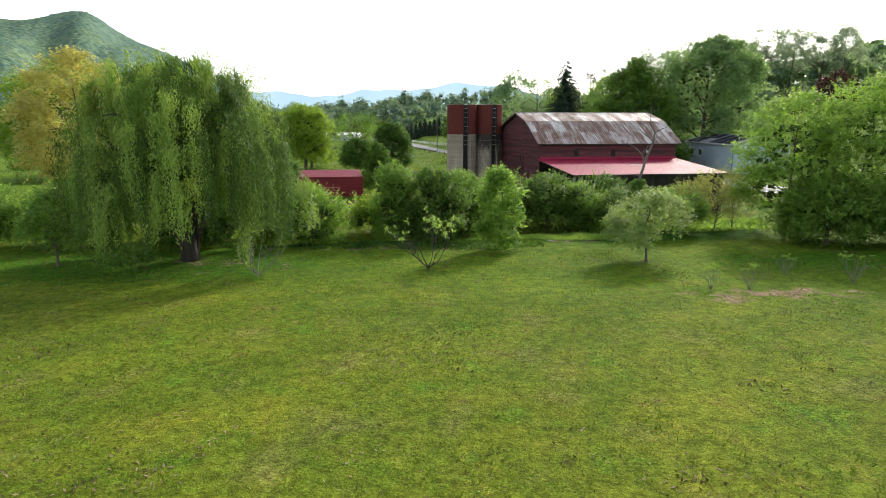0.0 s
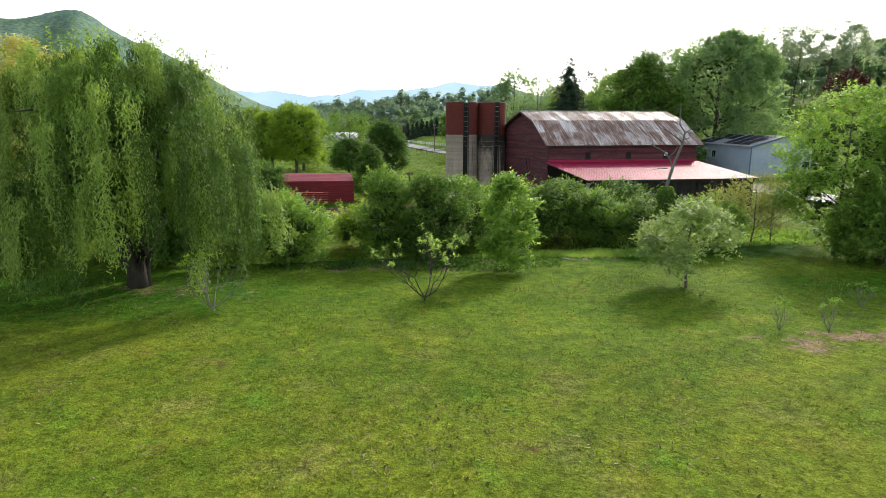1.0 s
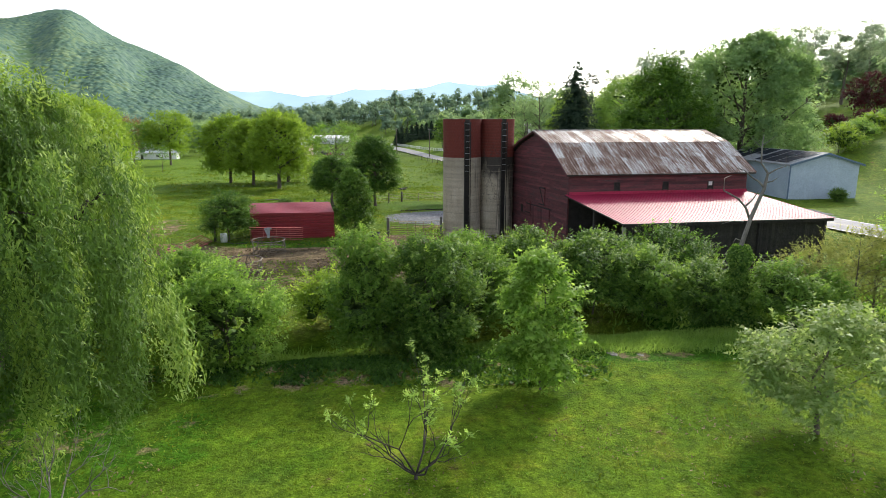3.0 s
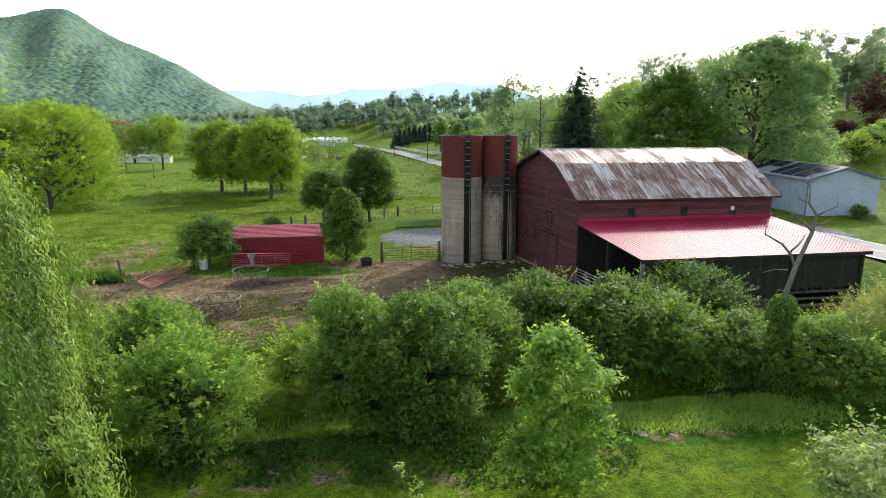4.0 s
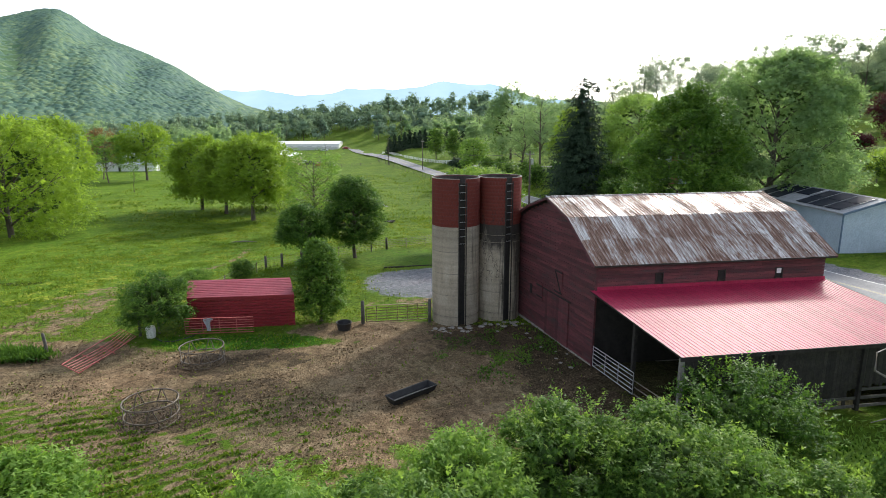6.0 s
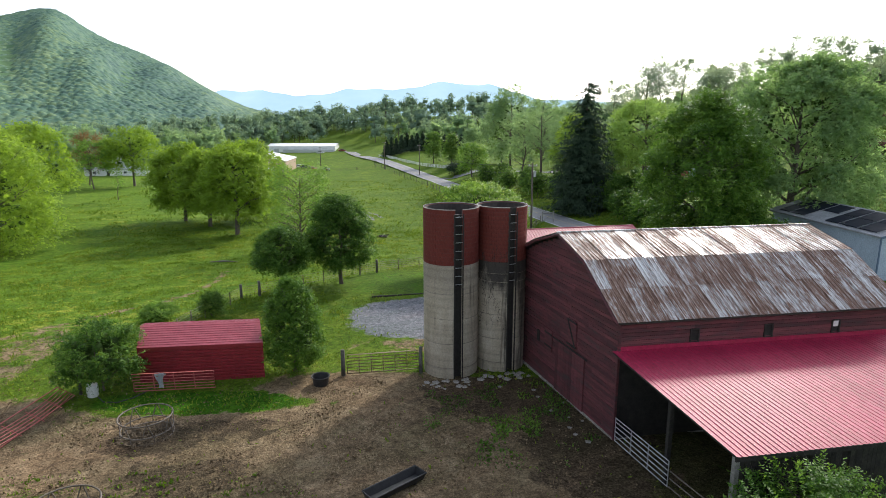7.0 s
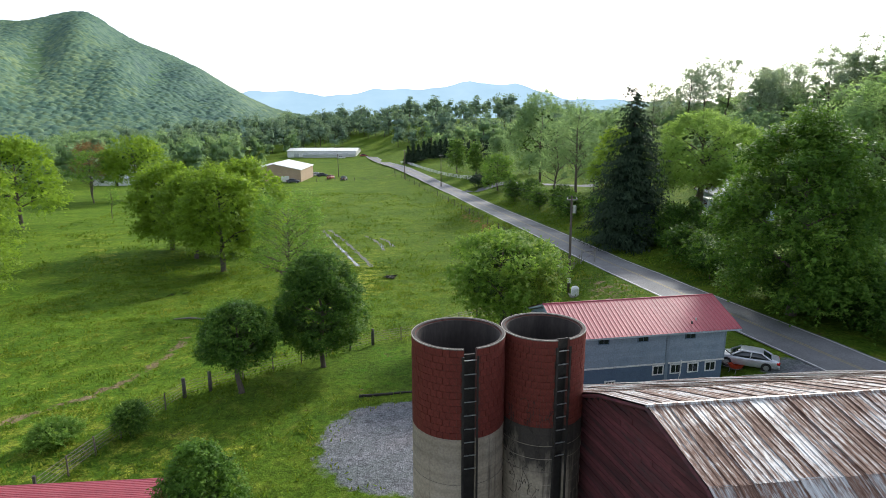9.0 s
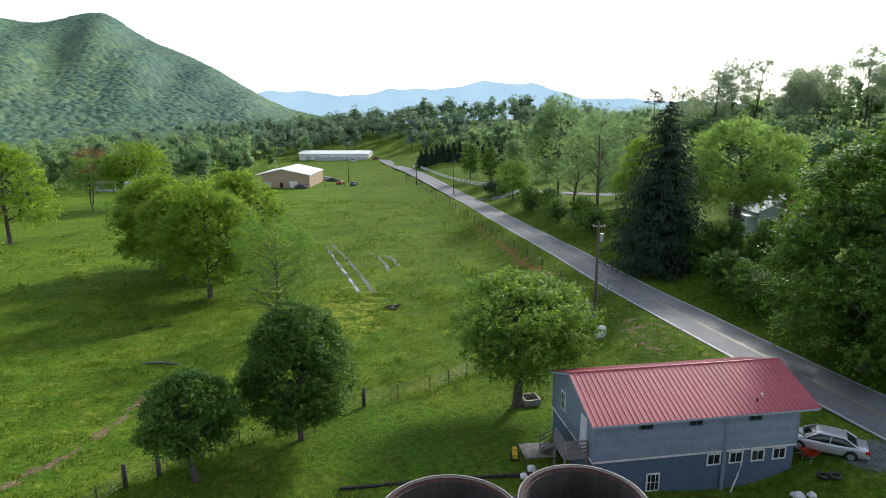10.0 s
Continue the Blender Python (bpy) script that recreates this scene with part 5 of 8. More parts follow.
def willow(x, y, seed):
    g = np.random.default_rng(seed)
    ob = thing("willow_tree", (x, y, float(land(x, y))), "large weeping willow with hanging yellow-green fronds", "tree")
    bm = bmesh.new()
    for k in range(6):
        a = k * 1.05 + 0.4
        e = Vector((math.cos(a) * 3.9, math.sin(a) * 3.9, 7.4 + 0.7 * (k % 3)))
        m1 = Vector((math.cos(a) * 1.0, math.sin(a) * 1.0, 2.6 + 0.3 * (k % 2)))
        add_tube(bm, [(math.cos(a) * 0.16, math.sin(a) * 0.16, -0.3), (math.cos(a) * 0.3, math.sin(a) * 0.3, 0.8), m1, (m1 + e) / 2 + Vector((0, 0, 0.4)), e], [0.4, 0.27, 0.2, 0.14, 0.05], 8)
        for q in range(5):
            b = a + g.uniform(-0.9, 0.9)
            s = m1 + (e - m1) * g.uniform(0.2, 0.9)
            add_tube(bm, [s, s + Vector((math.cos(b) * 1.1, math.sin(b) * 1.1, 1.0)), s + Vector((math.cos(b) * 1.8, math.sin(b) * 1.8, 0.9))], [0.08, 0.05, 0.02], 5)
    part("trunk", bm, BARK_DARK, ob, smooth=True)

    def dome(r):
        return 11.7 * np.clip(1 - (r / 7.3) ** 3.0, 0, 1) ** 0.62

    # each cascade is a bundle of fronds that falls from one branch end
    falls = 170
    rho, th = np.sqrt(g.uniform(0.01, 1, falls)) * 6.0, g.uniform(0, 2 * math.pi, falls)
    kz = dome(rho) * np.where(g.uniform(size=falls) < 0.7, g.uniform(0.88, 1.0, falls), g.uniform(0.5, 0.88, falls))
    kc = np.stack([np.cos(th) * rho, np.sin(th) * rho, kz], -1)
    strands, per = 4300, 42
    # wide towards the lawn, thin towards the farmyard
    kc[:, 0] *= np.where((kc[:, 0] > 1.5) & (kc[:, 1] < -1.5), 1.22, 1.0)
    share = np.where((kc[:, 0] > 4.9) & (kc[:, 1] > -1.5), 0.06, np.where((kc[:, 0] > 4.0) & (kc[:, 1] > -1.5), 0.5, 1.0))
    k = g.choice(falls, strands, p=share / share.sum())
    start = kc[k] + g.normal(size=(strands, 3)) * np.array((0.19, 0.19, 0.2))
    start[:, 2] = np.minimum(start[:, 2], dome(np.minimum(np.hypot(start[:, 0] * 0.84, start[:, 1]), 6.9)) + 0.35)
    out = start[:, :2] / (np.linalg.norm(start[:, :2], axis=1, keepdims=True) + 0.3)
    low = g.uniform(0.4, 3.2, falls)[k] + g.uniform(0, 0.9, strands)
    fall_len = np.where(rho > 4.2, g.uniform(3.5, 9.0, falls), g.uniform(1.6, 4.5, falls))[k] * g.uniform(0.7, 1.1, strands)
    length = np.maximum(np.minimum(fall_len, start[:, 2] - low), 0.6)
    t = np.linspace(0, 1, per)[None, :, None]
    run = t * length[:, None, None]
    arch = 0.55 * (1 - np.exp(-run * 1.6))
    p = start[:, None] + np.concatenate([out[:, None] * arch, 0.35 * np.sin(np.minimum(run * 2.2, math.pi)) - run], -1)
    p[..., :2] += g.normal(size=(strands, 1, 2)) * 0.13 * t + (g.normal(size=(falls, 1, 2)) * 0.22)[k] * t
    p = p.reshape(-1, 3) + g.normal(size=(strands * per, 3)) * 0.075
    tint = np.clip(np.repeat(g.uniform(0.1, 0.82, falls)[k], per) + np.repeat(g.normal(0, 0.07, strands), per) + g.normal(0, 0.06, strands * per), 0, 1)
    nrm = g.normal(size=p.shape) * 0.6 + np.repeat(np.concatenate([out, np.full((strands, 1), 0.35)], 1), per, 0)
    v, f = leaf_arrays(p, nrm, 0.19, g, 0.27, np.array((0, 0, -1.0)), True, 0.45)
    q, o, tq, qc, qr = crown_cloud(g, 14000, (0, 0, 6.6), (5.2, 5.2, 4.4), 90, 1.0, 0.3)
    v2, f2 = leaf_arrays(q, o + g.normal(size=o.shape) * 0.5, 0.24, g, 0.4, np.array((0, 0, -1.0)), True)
    # dark filler lumps paint the willow's shaded inside
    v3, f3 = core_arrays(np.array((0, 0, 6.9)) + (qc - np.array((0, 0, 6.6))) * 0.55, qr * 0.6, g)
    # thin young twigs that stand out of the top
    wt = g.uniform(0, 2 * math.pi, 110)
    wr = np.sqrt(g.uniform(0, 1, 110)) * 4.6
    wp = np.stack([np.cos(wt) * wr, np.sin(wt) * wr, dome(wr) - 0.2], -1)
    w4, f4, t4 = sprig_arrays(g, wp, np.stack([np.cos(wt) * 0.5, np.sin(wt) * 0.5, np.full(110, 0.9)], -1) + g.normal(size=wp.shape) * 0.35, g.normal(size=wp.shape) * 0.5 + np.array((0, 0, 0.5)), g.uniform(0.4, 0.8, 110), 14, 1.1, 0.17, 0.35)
    cr = new("fronds", joined("fronds", [(w4, f4, t4), (v, f, np.repeat(tint, 3)), (v2, f2, np.repeat(tq * 0.8, 3)), (v3, f3, np.zeros(len(v3)))], LEAF_WILLOW, CORE_SHADE))
    cr.parent = ob


def conifer(x, y, height, radius, seed, label="tall dark green spruce with drooping boughs", material=None, tiers=34, leaf=0.5, boughs=15, spray=30, power=0.62):
    """A spruce: whorls of drooping boughs with hanging sprays."""
    g = np.random.default_rng(seed)
    ob = thing("spruce_tree", (x, y, float(land(x, y))), label, "tree")
    bm = bmesh.new()
    add_tube(bm, [(0, 0, -0.3), (0, 0, height * 0.5), (0, 0, height)], [radius * 0.07, radius * 0.045, 0.03], 7)
    part("trunk", bm, BARK_DARK, ob)
    ps, ns, al, ts = [], [], [], []
    for k in range(tiers):
        t = (k + 0.5) / tiers
        z = height * (0.05 + 0.94 * t)
        r = radius * (1 - t) ** power + 0.25
        for b in range(int(5 + boughs * (1 - t))):
            a = g.uniform(0, 2 * math.pi)
            rr = r * g.uniform(0.55, 1.12)
            m_ = int(7 + spray * (1 - t) ** 0.7)
            s = g.uniform(0.1, 1, m_) ** 0.8
            side = g.normal(0, 0.12, m_) * rr * s
            hang = np.abs(g.normal(0, 0.05, m_)) * rr
            pz = z + 0.1 * rr * s - 0.42 * rr * s ** 2 + 0.2 * rr * s ** 4 - hang
            ps.append(np.stack([np.cos(a) * rr * s - np.sin(a) * side, np.sin(a) * rr * s + np.cos(a) * side, pz], -1))
            ns.append(np.stack([np.full(m_, math.cos(a) * 0.8), np.full(m_, math.sin(a) * 0.8), np.full(m_, 0.6)], -1) + g.normal(size=(m_, 3)) * 0.4)
            al.append(np.stack([np.full(m_, math.cos(a)), np.full(m_, math.sin(a)), np.full(m_, -0.8)], -1))
            ts.append(np.clip(g.uniform(0.15, 0.5) + 0.3 * s + g.normal(0, 0.08, m_), 0, 1))
    p, nr, tt, aa = np.concatenate(ps), np.concatenate(ns), np.concatenate(ts), np.concatenate(al)
    v, f = leaf_arrays(p, nr, leaf, g, 0.42, aa, True, 0.35)
    # filler lumps in the darkest tint, painting shade inside the boughs
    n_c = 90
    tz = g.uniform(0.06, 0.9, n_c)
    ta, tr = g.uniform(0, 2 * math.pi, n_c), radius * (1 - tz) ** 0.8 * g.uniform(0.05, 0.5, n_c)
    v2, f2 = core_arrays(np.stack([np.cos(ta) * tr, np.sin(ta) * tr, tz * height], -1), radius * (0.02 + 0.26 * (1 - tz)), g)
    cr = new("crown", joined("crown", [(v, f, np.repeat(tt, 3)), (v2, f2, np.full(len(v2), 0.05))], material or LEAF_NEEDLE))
    cr.parent = ob
    return ob


def woods(name, places, leaf, per, material, seed, label, tall=(8, 16), crown=0.46, trunks=True, wide=1.0, core=0.7, lumps=7, lump=0.5):
    """A far wood: many crowns in one sheet of leaves, on trunks."""
    g = np.random.default_rng(seed)
    pieces = []
    tv, tf = [], []
    for x, y, s in places:
        h = g.uniform(*tall) * s
        r = h * g.uniform(0.3, 0.42) * wide
        mid = np.array((x, y, float(land(x, y)) + h * (1.04 - crown)))
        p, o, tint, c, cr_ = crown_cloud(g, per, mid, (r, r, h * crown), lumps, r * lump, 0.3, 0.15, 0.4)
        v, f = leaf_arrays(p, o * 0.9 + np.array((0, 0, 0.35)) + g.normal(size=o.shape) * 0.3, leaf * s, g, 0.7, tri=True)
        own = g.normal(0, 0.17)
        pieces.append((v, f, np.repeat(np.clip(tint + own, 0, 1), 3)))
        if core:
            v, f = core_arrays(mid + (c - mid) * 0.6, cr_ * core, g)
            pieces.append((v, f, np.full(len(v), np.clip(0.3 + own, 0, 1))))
        if trunks:
            z0, w = float(land(x, y)) - 0.5, h * 0.014
            sx, sy = g.normal(0, h * 0.02, 2)
            k0 = len(tv)
            for zz, ww, q in ((z0, w, 0), (z0 + h * 0.85, w * 0.3, 1)):
                tv += [(x + q * sx - ww, y + q * sy - ww, zz), (x + q * sx + ww, y + q * sy - ww, zz), (x + q * sx, y + q * sy + ww, zz)]
            tf += [(k0, k0 + 1, k0 + 4, k0 + 3), (k0 + 1, k0 + 2, k0 + 5, k0 + 4), (k0 + 2, k0, k0 + 3, k0 + 5)]
    if tf:
        tagged(new("woods_trunks", quads_mesh("woods_trunks", tv, [np.array(tf)], BARK)), "grey trunks of the woods", "trees", kind="stuff")
    return tagged(new(name, joined(name, pieces, material)), label, "trees", kind="stuff")


willow(-15.1, 35.1, 11)
T = [
    # name, x, y, label, (radii), centre height, leaves, leaf size, material, clumps, clump radius, trunk radius
    ("tree", -8.1, 95.5, "round dark green broadleaf tree in the field", (3.4, 3.4, 3.9), 5.25, 40000, 0.18, LEAF_MAPLE, 230, 0.65, 0.2),
    ("tree", -12.75, 90.5, "dark green broadleaf tree with a forked trunk", (2.55, 2.55, 2.3), 4.25, 24000, 0.17, LEAF_MAPLE, 150, 0.6, 0.2),
    ("tree", -7.8, 72.6, "small column-shaped dark green pear tree", (1.8, 1.8, 3.05), 3.2, 24000, 0.14, LEAF_PEAR, 300, 0.3, 0.12),
    ("tree", -30.0, 132.2, "tall spreading yellow-green tree in the pasture", (5.9, 5.9, 6.5), 7.9, 26000, 0.36, LEAF_BRIGHT, 110, 1.25, 0.38),
    ("tree", -44.5, 148, "tall yellow-green tree in the pasture", (5.8, 5.8, 6.6), 7.6, 15000, 0.46, LEAF_BRIGHT, 100, 1.3, 0.35),
    ("tree", -32.5, 150, "bright yellow-green tree in the pasture", (6.6, 6.6, 7.0), 7.7, 17000, 0.46, LEAF_BRIGHT, 100, 1.4, 0.35),
    ("tree", -37.5, 141, "yellow-green tree in the pasture", (5.0, 5.0, 5.9), 7.2, 14000, 0.44, LEAF_BRIGHT, 100, 1.5, 0.33),
    ("tree", 6.2, 101.0, "spreading broadleaf tree beside the blue house", (5.3, 5.1, 3.5), 6.1, 40000, 0.21, LEAF_SPRING, 110, 0.95, 0.36),
    ("tree", 32.9, 105, "large dark green maple beside the road", (6.9, 6.9, 9.0), 8.9, 64000, 0.29, LEAF_PEAR, 150, 1.35, 0.45),
    ("tree", 48, 113, "large light green broadleaf tree with many low limbs", (11.0, 10.5, 10.6), 11.2, 90000, 0.36, LEAF_HAZED_SOFT, 230, 1.5, 0.5),
    ("tree", 41.5, 149, "large bright green tree on a lawn", (8.6, 8.6, 6.6), 11.2, 46000, 0.3, LEAF_LIME, 90, 1.6, 0.6),
    ("tree", -60, 116, "large bright green tree at the pasture edge", (10.5, 10.5, 9.2), 7.6, 44000, 0.32, LEAF_BRIGHT, 150, 1.9, 0.4),
    ("tree", -65, 105, "large spreading green tree at the pasture edge", (10.5, 10.5, 10.5), 9.8, 30000, 0.36, LEAF_BRIGHT, 110, 2.0, 0.4),
    ("tree", -69, 133, "large green tree at the pasture edge", (9.0, 9.0, 9.0), 8.4, 22000, 0.42, LEAF_BRIGHT, 130, 1.7, 0.4),
    ("tree", -84, 168, "large green tree at the far side of the pasture", (8.4, 8.4, 8.5), 10.0, 16000, 0.48, LEAF_BRIGHT, 110, 1.7, 0.4),
    ("tree", -90, 224, "green tree at the far side of the pasture", (9.0, 9.0, 7.5), 10.5, 14000, 0.5, LEAF_BRIGHT, 90, 1.8, 0.4),
    ("tree", -31.6, 53, "tree with yellow spring leaves", (4.7, 4.7, 5.9), 8.5, 30000, 0.24, LEAF_YELLOW, 130, 0.9, 0.22),
    ("fruit_tree", 12.0, 34.6, "small apple tree with pale new leaves and blossom", (2.3, 2.3, 1.85), 2.35, 11500, 0.15, LEAF_PALE, 44, 0.5, 0.08),
    ("tree", 3.75, 38.3, "slender young bright green tree on the lawn edge", (1.45, 1.45, 2.55), 2.75, 13000, 0.17, LEAF_FRESH, 36, 0.45, 0.05),
    ("tree", -21.8, 33.1, "small green tree beside the willow", (1.6, 1.6, 1.7), 2.6, 8000, 0.13, LEAF_MID, 50, 0.5, 0.07),
    ("tree", 48, 158, "dark red-leaved plum tree", (3.2, 3.2, 3.2), 4.0, 8000, 0.26, LEAF_RED, 60, 0.9, 0.14),
    ("tree", 105, 166, "round purple-leaved plum tree on the hillside", (5.0, 5.0, 5.0), 5.0, 8000, 0.36, LEAF_RED, 60, 1.2, 0.2),
    ("tree", 14.2, 222, "round olive-green tree beside a lane", (5.0, 5.0, 5.0), 5.6, 9000, 0.38, LEAF_MID, 70, 1.2, 0.2),
    ("tree", 2.8, 272, "narrow dark green tree on a grassy slope", (3.4, 3.4, 5.6), 6.2, 7000, 0.42, LEAF_DARK, 60, 1.1, 0.2),
    ("tree", 9.4, 258, "narrow dark green tree on a grassy slope", (3.2, 3.2, 5.2), 5.6, 7000, 0.42, LEAF_DARK, 60, 1.1, 0.2),
    ("tree", 18, 268, "green tree on a grassy slope", (4.5, 4.5, 6.2), 6.8, 8000, 0.45, LEAF_HAZED_FAR, 60, 1.2, 0.2),
    ("tree", 28, 262, "dark green tree on a grassy slope", (4.5, 4.5, 6.5), 7.2, 8000, 0.45, LEAF_DARK, 60, 1.2, 0.2),
    ("tree", 36, 190, "tall broadleaf tree on the hillside", (7.5, 7.5, 8.5), 11.0, 14000, 0.45, LEAF_HAZED_FAR, 90, 1.6, 0.35),
    ("tree", 24, 208, "tall dark green tree above the lane", (7.5, 7.5, 11), 14, 16000, 0.45, LEAF_HAZED_FAR, 90, 1.6, 0.35),
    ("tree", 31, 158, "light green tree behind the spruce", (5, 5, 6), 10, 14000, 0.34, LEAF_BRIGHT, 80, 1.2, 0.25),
]
for i, (nm, x, y, lab, rad, ch, nl, ls, mt, cl, cr_, tr_) in enumerate(T):
    firm, far = mt in (LEAF_MAPLE, LEAF_PEAR) and rad[0] < 4, y > 108
    plant(nm, x, y, lab, "tree", rad, ch, nl, ls, mt, 100 + i, cl, cr_, tr_, shoot=(0, 0) if firm else (int(12 * rad[0]), 0.7 if rad[0] < 3 else 0.9), fill=0.72 if firm else 0.5, skirt=5.0 if rad[2] > 5 else 3.4, egg=-0.12 if (x, y) == (6.2, 101.0) else 0.22 if firm else 0.12 if rad[0] > 3 else 0.18,
          core=0.0 if mt in (LEAF_YELLOW, LEAF_PALE, LEAF_FRESH) else 0.35 if far else 0.7 if rad[0] > 2.5 or firm else 0.0, limb_count=16 if rad[0] > 8 else 11, base_h=2.0 if (x, y) in ((48, 113), (6.2, 101.0)) else None, per=4 if firm else 6)

# hedgerow between the lawn and the farmyard: x, y, radius, half height, leaves, material
H = [(-9.3, 42.1, 2.5, 2.0, 26000, LEAF_FRESH), (-5.6, 46.2, 1.8, 1.35, 12000, LEAF_BRIGHT), (-3.4, 43.6, 1.7, 2.75, 26000, LEAF_MID), (-0.6, 43.4, 2.5, 2.4, 42000, LEAF_DARK), (1.2, 46.3, 2.3, 2.3, 28000, LEAF_MID),
     (5.2, 49.2, 2.5, 1.95, 28000, LEAF_DARK), (8.4, 48.6, 2.6, 2.0, 34000, LEAF_DARK), (11.0, 48.2, 2.1, 1.7, 22000, LEAF_MID), (13.6, 46.6, 1.6, 1.4, 13000, LEAF_DARK), (-13, 47, 2.4, 1.5, 13000, LEAF_MID),
     (-19, 43.5, 3.0, 2.1, 17000, LEAF_DARK), (-25, 41, 2.9, 2.0, 15000, LEAF_DARK), (-31, 40, 2.8, 1.8, 11000, LEAF_MID), (17.6, 45.6, 2.3, 1.5, 18000, LEAF_MID), (14.3, 53.6, 3.1, 1.6, 22000, LEAF_MAPLE), (-37, 40, 3, 2.2, 9000, LEAF_DARK), (-16.2, 41.6, 2.6, 1.9, 15000, LEAF_MAPLE)]
for i, (x, y, r, h, nl, mt) in enumerate(H):
    plant("bush", x, y, "dense green overgrown bush in the hedgerow", "bush", (r * 1.08, r * 1.08, h * 1.22), h * 1.1, int(nl * 0.95), 0.122 if x > -12 else 0.17, mt, 200 + i, int(18 * r * h), 0.5, 0.05, 12, 0.25, group="hedgerow bushes", shoot=(int(90 * r), 0.75), skirt=5.0, rise=0.6)
R = [(25.4, 44.0, 3.9, 5.2, LEAF_FRESH), (30.4, 43.5, 4.4, 5.9, LEAF_FRESH), (26.6, 41.0, 3.2, 2.4, LEAF_MID), (34.0, 41.5, 4.6, 6.6, LEAF_FRESH), (31.5, 39.5, 3.4, 2.6, LEAF_MID)]
for i, (x, y, r, h, mt) in enumerate(R):
    plant("tree", x, y, "bushy green tree at the edge of the lawn", "tree", (r, r, h * 1.05), h * 0.98, 30000, 0.17, mt, 300 + i, 190, 0.65, 0.14, 14, shoot=(260, 1.3), base_h=0.8, skirt=6.0, core=0.5, rise=0.6)
for i, (x, y, r, h) in enumerate([(21.4, 46.8, 2.2, 2.3), (19.4, 47.2, 1.6, 1.9), (23.2, 47.6, 1.8, 2.0)]):
    plant("shrub", x, y, "thin yellowish shrub with many bare stems", "shrub", (r, r, h), h * 1.15, 6500, 0.1, LEAF_STRAW, 330 + i, 60, 0.5, 0.05, 26, 0.3, shoot=(120, 0.9), skirt=4.0, core=0.0, rise=0.9, trunk_h=h * 1.9)
for i, (x, y, r, h, mt, lab) in enumerate([(-17.3, 84.4, 1.1, 0.95, LEAF_DARK, "round clipped green bush by the wire fence"), (-21.2, 83.4, 1.4, 0.6, LEAF_MID, "low green bush behind the metal shed"), (-18.6, 69.9, 2.6, 2.15, LEAF_MAPLE, "broad green shrub beside the metal shed"),
                                            (47.5, 87.5, 0.9, 0.7, LEAF_DARK, "small dark green shrub before the pale building"), (10.5, 235, 4.0, 1.6, LEAF_NEEDLE, "low dark evergreen bush beside the lane")]):
    plant("shrub", x, y, lab, "shrub", (r, r, h), h * 1.05, int(7000 * r if r < 3 else 5000), 0.12 if r < 3 else 0.36, mt, 400 + i, int(30 * r), 0.45 if r < 3 else 0.8, 0.06, 8, 0.25, shoot=(int(34 * r), 0.5))
for i, (x, y, r, h, mt, lab) in enumerate([(84, 134, 3.2, 2.0, LEAF_BRIGHT, "rounded yellow-green shrub on the garden slope"), (91, 139, 3.0, 1.8, LEAF_MID, "rounded green shrub on the garden slope"), (95, 150, 3.0, 1.5, LEAF_RED, "low dark red shrub on the garden slope"), (88, 152, 2.6, 1.6, LEAF_RED, "low dark red shrub on the garden slope"),
                                           (99, 142, 3.4, 2.2, LEAF_DARK, "dark green shrub on the garden slope"), (76, 126, 3.0, 2.2, LEAF_MID, "green shrub on the garden slope"), (70, 122, 3.4, 2.6, LEAF_BRIGHT, "yellow-green shrub below the large tree"), (106, 150, 3.6, 2.4, LEAF_MID, "green shrub on the garden slope"), (80, 148, 3.4, 2.4, LEAF_MAPLE, "dark green shrub on the garden slope")]):
    plant("shrub", x, y, lab, "shrub", (r, r, h), h, 4200, 0.26, mt, 430 + i, 40, 0.8, 0.07, 6, 0.3, group="garden shrubs", shoot=(24, 0.5))
# clipped evergreens along the road
for i in range(13):
    t = i / 12
    x, y = 26.5 + 9.5 * t, 143 - 17 * t + 2.2 * math.sin(i * 1.7)
    plant("shrub", x, y, "dark evergreen shrub in the roadside hedge", "shrub", (1.7, 1.7, 3.0 + 0.5 * math.sin(i * 2.3)), 2.8, 5200, 0.24, LEAF_MAPLE, 450 + i, 70, 0.5, 0.07, 6, 0.3, group="roadside hedge", shoot=(40, 0.6), rise=0.9, egg=0.45)
for i in range(10):
    y = 152 + i * 6
    plant("shrub", float(road_x(y)) + 9.5 + 1.2 * math.sin(i * 2.1), y, "dark evergreen shrub in the roadside hedge", "shrub", (2.4, 2.4, 2.6), 2.6, 2600, 0.33, LEAF_DARK, 480 + i, 40, 0.9, 0.08, 6, 0.3, group="roadside hedge", shoot=(30, 0.7))
for i in range(9):
    y = 97 + i * 3.6
    plant("shrub", float(road_x(y)) + 7.6 + 0.7 * math.sin(i * 1.9), y, "dark overgrown shrub on the road bank", "shrub", (2.5, 2.5, 2.3 + 0.5 * math.sin(i * 2.7)), 2.3, 4500, 0.26, LEAF_MAPLE, 520 + i, 50, 0.75, 0.07, 6, 0.3, group="bank shrubs", shoot=(40, 0.6))
conifer(27.4, 138.6, 23.4 - float(land(27.4, 138.6)), 7.0, 40, leaf=0.46, tiers=50, boughs=20, spray=58, power=0.46)
for i in range(15):
    t = i / 14
    conifer(-20 + 36 * t, 338 - 22 * t, 8.5 + 0.8 * math.sin(i * 2.1), 2.7, 60 + i, "dark evergreen in a row on the slope", tiers=14, leaf=0.9, boughs=9, spray=10)
